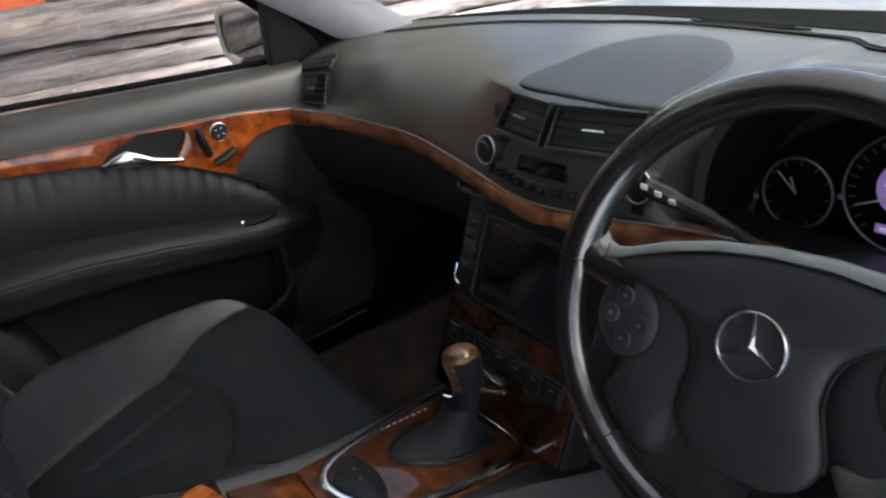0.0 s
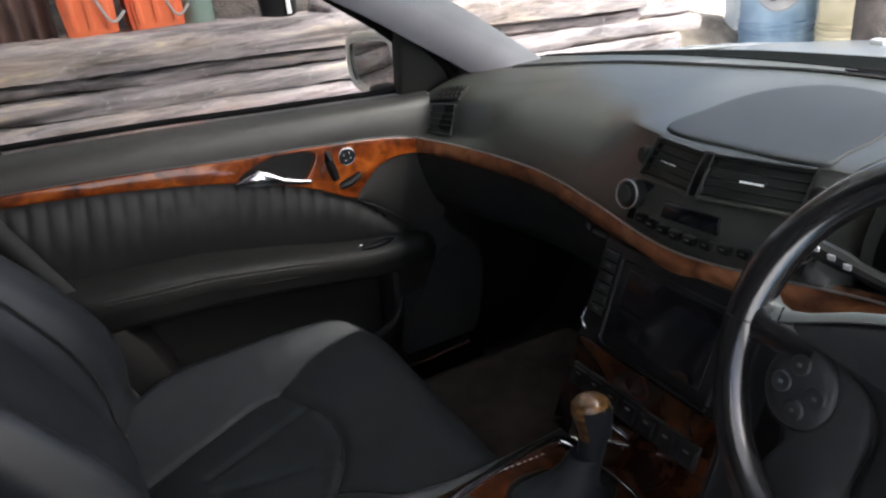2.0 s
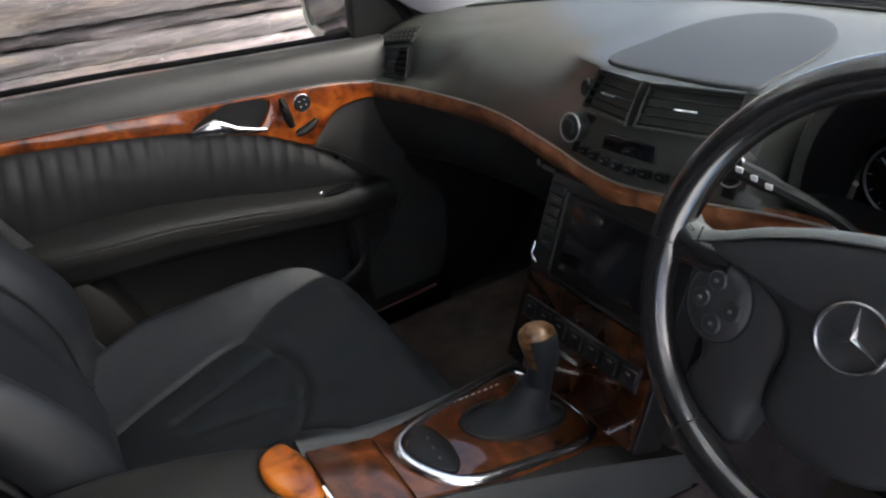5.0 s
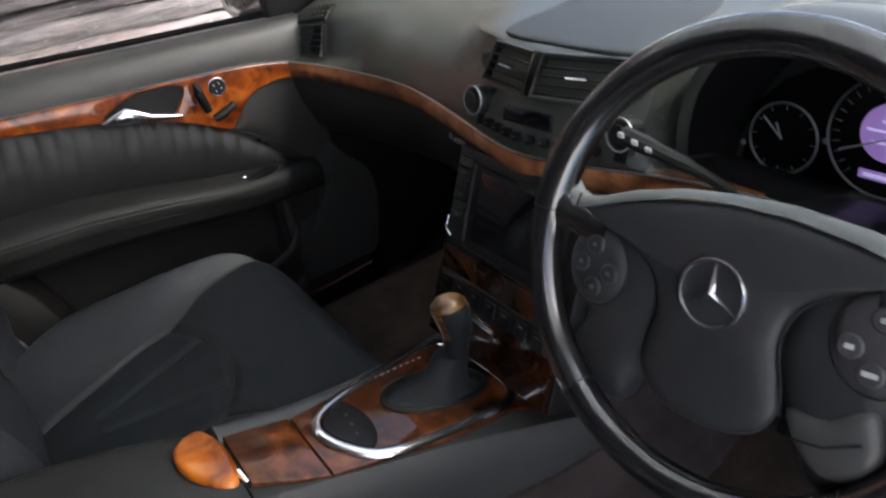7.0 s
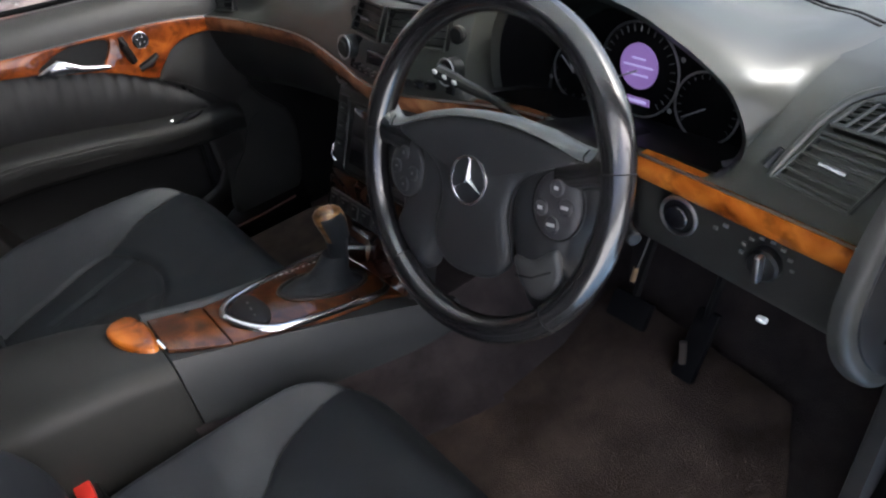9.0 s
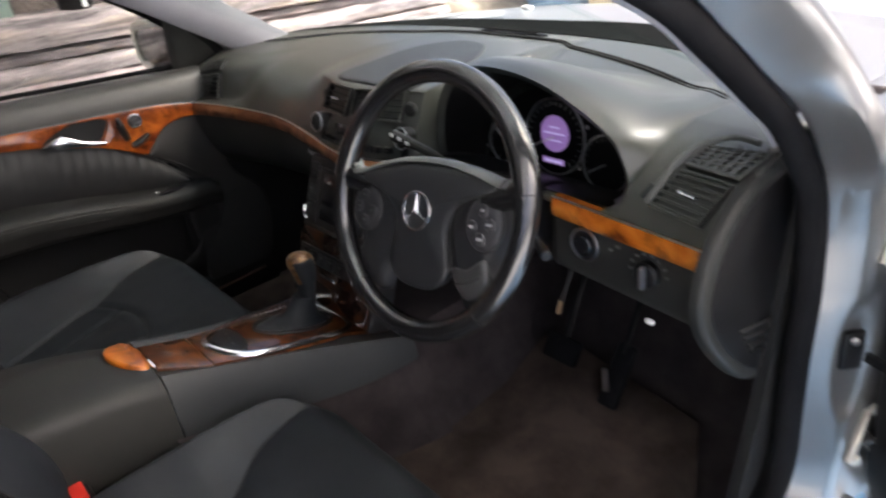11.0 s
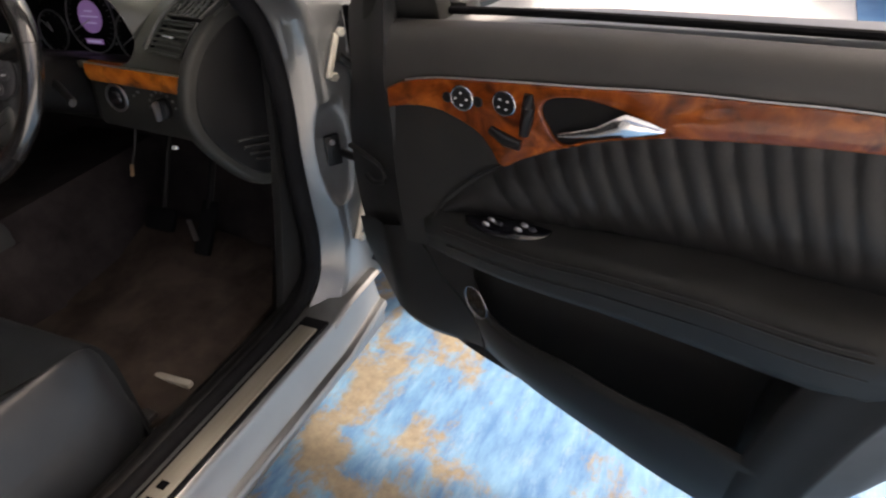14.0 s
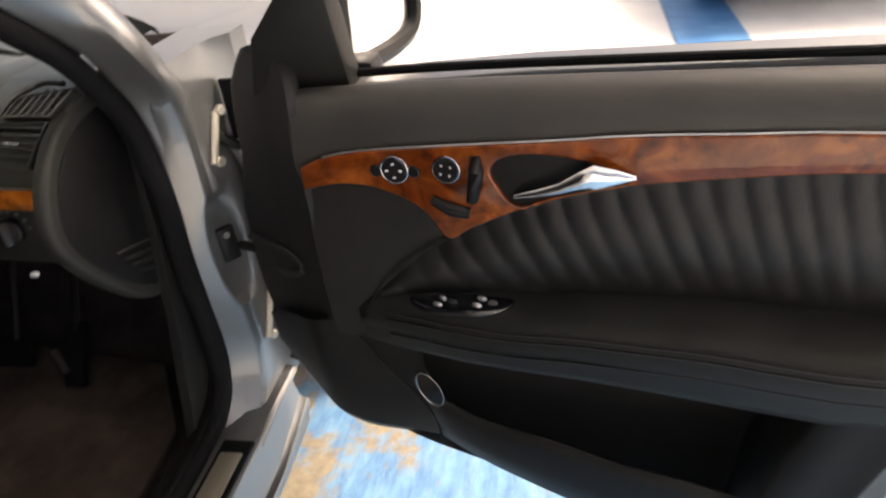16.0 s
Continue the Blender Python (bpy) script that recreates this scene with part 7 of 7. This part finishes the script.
M["blue_drum"] = material("blue_drum_paint", (0.16, 0.24, 0.33), (0.30, 0.40, 0.50), 0.5, scale=5, grain=120, bump=0.2, dist=0.002)
M["cream_drum"] = material("cream_drum_paint", (0.50, 0.42, 0.26), (0.66, 0.58, 0.40), 0.5, scale=5, grain=120, bump=0.2, dist=0.002)
M["label"] = material("grey_label", (0.30, 0.29, 0.29), (0.40, 0.38, 0.37), 0.6, scale=9, grain=200, bump=0.1)
M["earth"] = material("pale_earth", (0.16, 0.13, 0.10), (0.36, 0.31, 0.25), 0.95, scale=5, grain=50, bump=1.0, dist=0.02)
M["green_can"] = material("grey_green_can", (0.09, 0.14, 0.12), (0.15, 0.20, 0.17), 0.5, scale=9, grain=200, bump=0.1)
M["white_paint"] = plain("white_car_paint", (0.80, 0.80, 0.81), 0.25, coat=0.6)
M["car_glass"] = plain("tinted_glass", (0.02, 0.025, 0.03), 0.06)

# bank behind the timber wall, and what stands on it
rows = []
for y in np.linspace(-3.2, 2.4, 20):
    rows.append([(x + 0.05 * noise.noise((y * 2, x * 3, 1)), y, z - 0.05 * (y - 0.4) + 0.05 * noise.noise((y * 3, z * 4, 7))) for x, z in ((-2.05, 0.98), (-2.25, 1.02), (-2.42, 1.15), (-2.5, 1.5), (-2.6, 2.8))])
thick(tagged(part("wall_south", grid(rows), "dark_bank", None), "dark earth bank behind the timber wall", "earth bank", kind="structure"), 0.1, (1, 0, 0.2))


def crate(c, w, dpt, h, label):
    th = base("plastic_crate", c, label, "crate")
    rows = []
    for k, z in ((0.90, 0.0), (0.93, 0.03), (1.0, h - 0.03), (1.05, h - 0.02), (1.05, h), (0.98, h), (0.9, 0.03)):
        rows.append([(c[0] + sx * dpt / 2 * k, c[1] + sy * w / 2 * k, c[2] + z) for sx, sy in ((-1, -1), (1, -1), (1, 1), (-1, 1))])
    bm_ = grid(rows, True, True)
    bmesh.ops.bevel(bm_, geom=[e for e in bm_.edges if abs(e.verts[0].co.z - e.verts[1].co.z) > 0.02], offset=0.012, segments=2, affect="EDGES")
    part("body", bm_, "orange", th, smooth=30)
    for k in (-0.3, 0.0, 0.3):
        part("rib", box((c[0] + dpt / 2 * 0.985, c[1] + k * w, c[2] + h * 0.45), (0.012, 0.018, h * 0.75), 0.003), "orange", th)
    part("handle", tube(spline([(c[0] + dpt / 2 + 0.006, c[1] - 0.02 * w, c[2] + h * 0.9), (c[0] + dpt / 2 + 0.02, c[1] + 0.05, c[2] + 0.04), (c[0] + dpt / 2 + 0.012, c[1] + 0.10, c[2] + 0.06)], 5), 0.005, 6), "liner", th, "pale wire handle")


crate((-2.0, 0.10, 1.085), 0.16, 0.2, 0.22, "bright orange plastic crate on the timber wall")
crate((-2.06, 0.30, 1.075), 0.18, 0.2, 0.24, "bright orange plastic crate with pale wire handle")
sh = base("corrugated_sheet", (-2.03, -0.25, 1.08), "brown corrugated sheet leaning on the bank", "sheet")
rows = [[(-2.0 - 0.06 * (z - 1.08) + 0.014 * math.sin(y * 2 * math.pi / 0.055), y, z) for y in np.linspace(-0.75, 0.0, 110)] for z in (1.078, 1.25, 1.55)]
thick(part("panel", grid(rows), "brown_sheet", sh), 0.003)
cn = base("metal_can", (-2.06, 0.44, 1.06), "grey-green metal can on the timber wall", "can")
part("body", disc((-2.06, 0.44, 1.05), (0, 0, 1), 0.055, 0.16, bevel=0.01), "green_can", cn)
part("lid", disc((-2.06, 0.44, 1.209), (0, 0, 1), 0.03, 0.02, bevel=0.004), "green_can", cn)
pt = base("black_bucket", (-1.98, 0.70, 1.05), "black bucket with a white stripe standing on a pale block", "bucket")
rows = [[(-1.98 + r * math.cos(a), 0.70 + r * math.sin(a), z) for a in (2 * math.pi * j / 24 for j in range(24))] for r, z in ((0.055, 1.052), (0.062, 1.06), (0.072, 1.22), (0.076, 1.225), (0.07, 1.23))]
part("body", grid(rows, True, True), "black", pt)
part("stripe", box((-1.908, 0.715, 1.13), (0.01, 0.016, 0.14), 0.003), "white", pt)
tagged(part("block", box((-1.93, 0.69, 1.035), (0.14, 0.13, 0.03), 0.008), "liner"), "pale broken block on the timber wall", "block")
rs = random.Random(8)
for k in range(4):
    y = 0.95 + k * 0.24
    tagged(part("stone", box((-2.02, y, 1.02 - 0.05 * (y - 0.4)), (0.2, 0.2 + 0.05 * rs.random(), 0.13 + 0.05 * rs.random()), 0.03, Euler((0.1 * rs.random(), 0.1, 0.2 * rs.random())).to_matrix(), seg=3), "log"), "rough grey stone on top of the timber wall", "stone", "stones on the wall")

# earth heap and drums ahead of the car
rows = []
for i in range(24):
    f = i / 23
    rows.append([(-5.6 + 2.3 * g, 3.3 + 2.2 * f, max(0.0, (0.55 * math.sin(math.pi * min(1, g * 1.05)) ** 0.8) * math.sin(math.pi * f) ** 0.6 + 0.10 * noise.noise((g * 6, f * 5, 2)))) for g in np.linspace(0, 1, 30)])
tagged(part("earth_heap", grid(rows), "earth", None), "heap of pale brown earth ahead of the car", "earth heap")
tagged(part("white_post", box((-3.75, 5.0, 0.8), (0.09, 0.09, 1.6), 0.01), "plaster"), "white square post beside the drums", "post")


def drum(c, mt, label, sign=False):
    th = base("oil_drum", c, label, "drum", "drums in the yard")
    prof = [(0.270, 0.0), (0.285, 0.01), (0.280, 0.03)]
    for hz in (0.26, 0.30, 0.34, 0.56, 0.60, 0.64):
        prof += [(0.280, hz - 0.014), (0.292, hz), (0.280, hz + 0.014)]
    prof += [(0.280, 0.85), (0.287, 0.872), (0.275, 0.88), (0.26, 0.865)]
    rows = [[(c[0] + r * math.cos(a), c[1] + r * math.sin(a), c[2] + z) for a in (2 * math.pi * j / 40 for j in range(40))] for r, z in prof]
    part("barrel", grid(rows, True, True), mt, th)
    part("bung", disc((c[0] + 0.12, c[1], c[2] + 0.864), (0, 0, 1), 0.035, 0.02), mt, th)
    if sign:
        way = (Vector((0.58, -0.06, 0)) - Vector((c[0], c[1], 0))).normalized()
        side = Vector((0, 0, 1)).cross(way)
        rows = []
        for q in (0.0, 0.08, 0.155, 0.165):
            rows.append([])
            for j in range(32):
                a = 2 * math.pi * j / 32
                s_, h_ = q * math.cos(a), q * math.sin(a)
                dep = math.sqrt(max(0.283 ** 2 - s_ * s_, 0)) + (0.012 if q < 0.16 else 0.0)
                rows[-1].append(Vector((c[0], c[1], c[2] + 0.60)) + side * s_ + way * dep + Vector((0, 0, h_)))
        lb = part("label_disc", grid(rows[::-1], True), "label", th, "round grey label")
        cu = bpy.data.curves.new("text", "FONT")
        cu.body, cu.size, cu.extrude, cu.align_x = "OIL", 0.11, 0.002, "CENTER"
        tmp = new("text_tmp", cu)
        me = bpy.data.meshes.new_from_object(tmp.evaluated_get(bpy.context.evaluated_depsgraph_get()))
        bpy.data.objects.remove(tmp)
        m = Matrix((side, Vector((0, 0, 1)), way)).transposed().to_4x4()
        m.translation = Vector((c[0], c[1], c[2] + 0.515)) + way * 0.297
        me.transform(m)
        b_ = bmesh.new()
        b_.from_mesh(me)
        part("lettering", b_, "gloss_black", lb, smooth=0)


drum((-3.31, 5.0, 0.0), "blue_drum", "blue steel oil drum with round grey label", True)
drum((-2.74, 5.15, 0.0), "cream_drum", "cream steel drum with raised hoops")
tagged(part("wall_north", box((-1.0, 9.0, 1.6), (14.0, 0.2, 3.2), 0.0), "plaster", None, smooth=0), "plain white wall across the yard", "wall", kind="structure")
pot = base("dark_barrel", (-2.34, 4.7, 0), "dark barrel standing in weeds", "barrel")
part("body", disc((-2.34, 4.7, 0.0), (0, 0, 1), 0.13, 0.95, bevel=0.02), "dark_bank", pot)


# white car parked ahead
def parked_car(ox, oy, face):
    th = base("parked_car", (ox, oy, 0), "white parked car in bright sunlight", "car")

    def P(a, b, z):
        return (ox + a, oy + face * b, z)
    rows = []
    for b, lo, zs, w in ((0.0, 0.35, 0.62, 0.72), (0.06, 0.24, 0.70, 0.82), (0.5, 0.22, 0.82, 0.87), (1.2, 0.22, 0.93, 0.88), (2.6, 0.22, 0.96, 0.88), (3.7, 0.24, 0.98, 0.86), (4.2, 0.30, 0.9, 0.78)):
        rows.append([P(-w, b, lo), P(-w - 0.01, b, (lo + zs) / 2), P(-w + 0.03, b, zs - 0.05), P(-w + 0.14, b, zs), P(0, b, zs + 0.03), P(w - 0.14, b, zs), P(w - 0.03, b, zs - 0.05), P(w + 0.01, b, (lo + zs) / 2), P(w, b, lo)])
    part("body", grid(rows, True, True), "white_paint", th, smooth=50)
    rows = [[P(-w, b, z), P(-w * 0.6, b, z + 0.03), P(w * 0.6, b, z + 0.03), P(w, b, z)] for b, z, w in ((1.15, 0.93, 0.74), (1.75, 1.36, 0.60), (2.9, 1.40, 0.58), (3.6, 0.98, 0.70))]
    part("cabin", grid(rows), "car_glass", th)
    rows = [[P(-w, b, z), P(0, b, z + 0.02), P(w, b, z)] for b, z, w in ((1.74, 1.375, 0.62), (2.9, 1.415, 0.60))]
    thick(part("roof", grid(rows), "white_paint", th), 0.03)
    for sx in (-1, 1):
        for b in (0.75, 3.35):
            wl = part("wheel", disc(P(sx * 0.70, b, 0.31), (sx, 0, 0), 0.31, 0.19, bevel=0.03), "seal", th, "black tyre")
            part("rim", disc(P(sx * 0.885, b, 0.31), (sx, 0, 0), 0.2, 0.012), "satin", wl)
        part("headlight", slab([(0.05, -0.08), (0.26, -0.06), (0.28, 0.05), (0.08, 0.07)], lambda a, b, d: P(sx * (0.80 - a), 0.05 - d + (0.28 - a) * 0.0, 0.64 + b), 0.03, 0.01), "chrome", th, "clear headlight")
    part("grille", box(P(0, 0.02, 0.56), (0.5, 0.05, 0.14), 0.02), "black", th)


parked_car(3.05, 4.45, 1)
tagged(part("painted_strip", box((2.14, 4.9, -0.004), (0.40, 1.6, 0.012), 0), "blue_paint", None, smooth=0), "blue painted strip of concrete beside the parked car", "floor paint", kind="structure")

rows = []
for i in range(9):
    f = i / 8
    rows.append([(-1.84 + 0.05 * math.sin(math.pi * f) * math.cos(a) + 0.012 * noise.noise((a * 2, f * 5, 1)), 2.27 + (0.085 - 0.04 * f) * math.sin(a) + 0.02 * noise.noise((a, f * 4, 5)), 0.985 - 0.15 * f) for a in (2 * math.pi * j / 14 for j in range(14))])
tagged(part("plastic_sack", grid(rows, True, True), "plaster", None), "crumpled white plastic sack hanging over the timber end", "sack")

# Unseen slab added to shade the car and the floor beside it.
tagged(part("ceiling", box((-0.05, -1.35, 3.25), (6.9, 6.3, 0.14), 0), "plaster", None, smooth=0), "unseen pale ceiling added to keep the sun off the car", "ceiling", kind="structure")
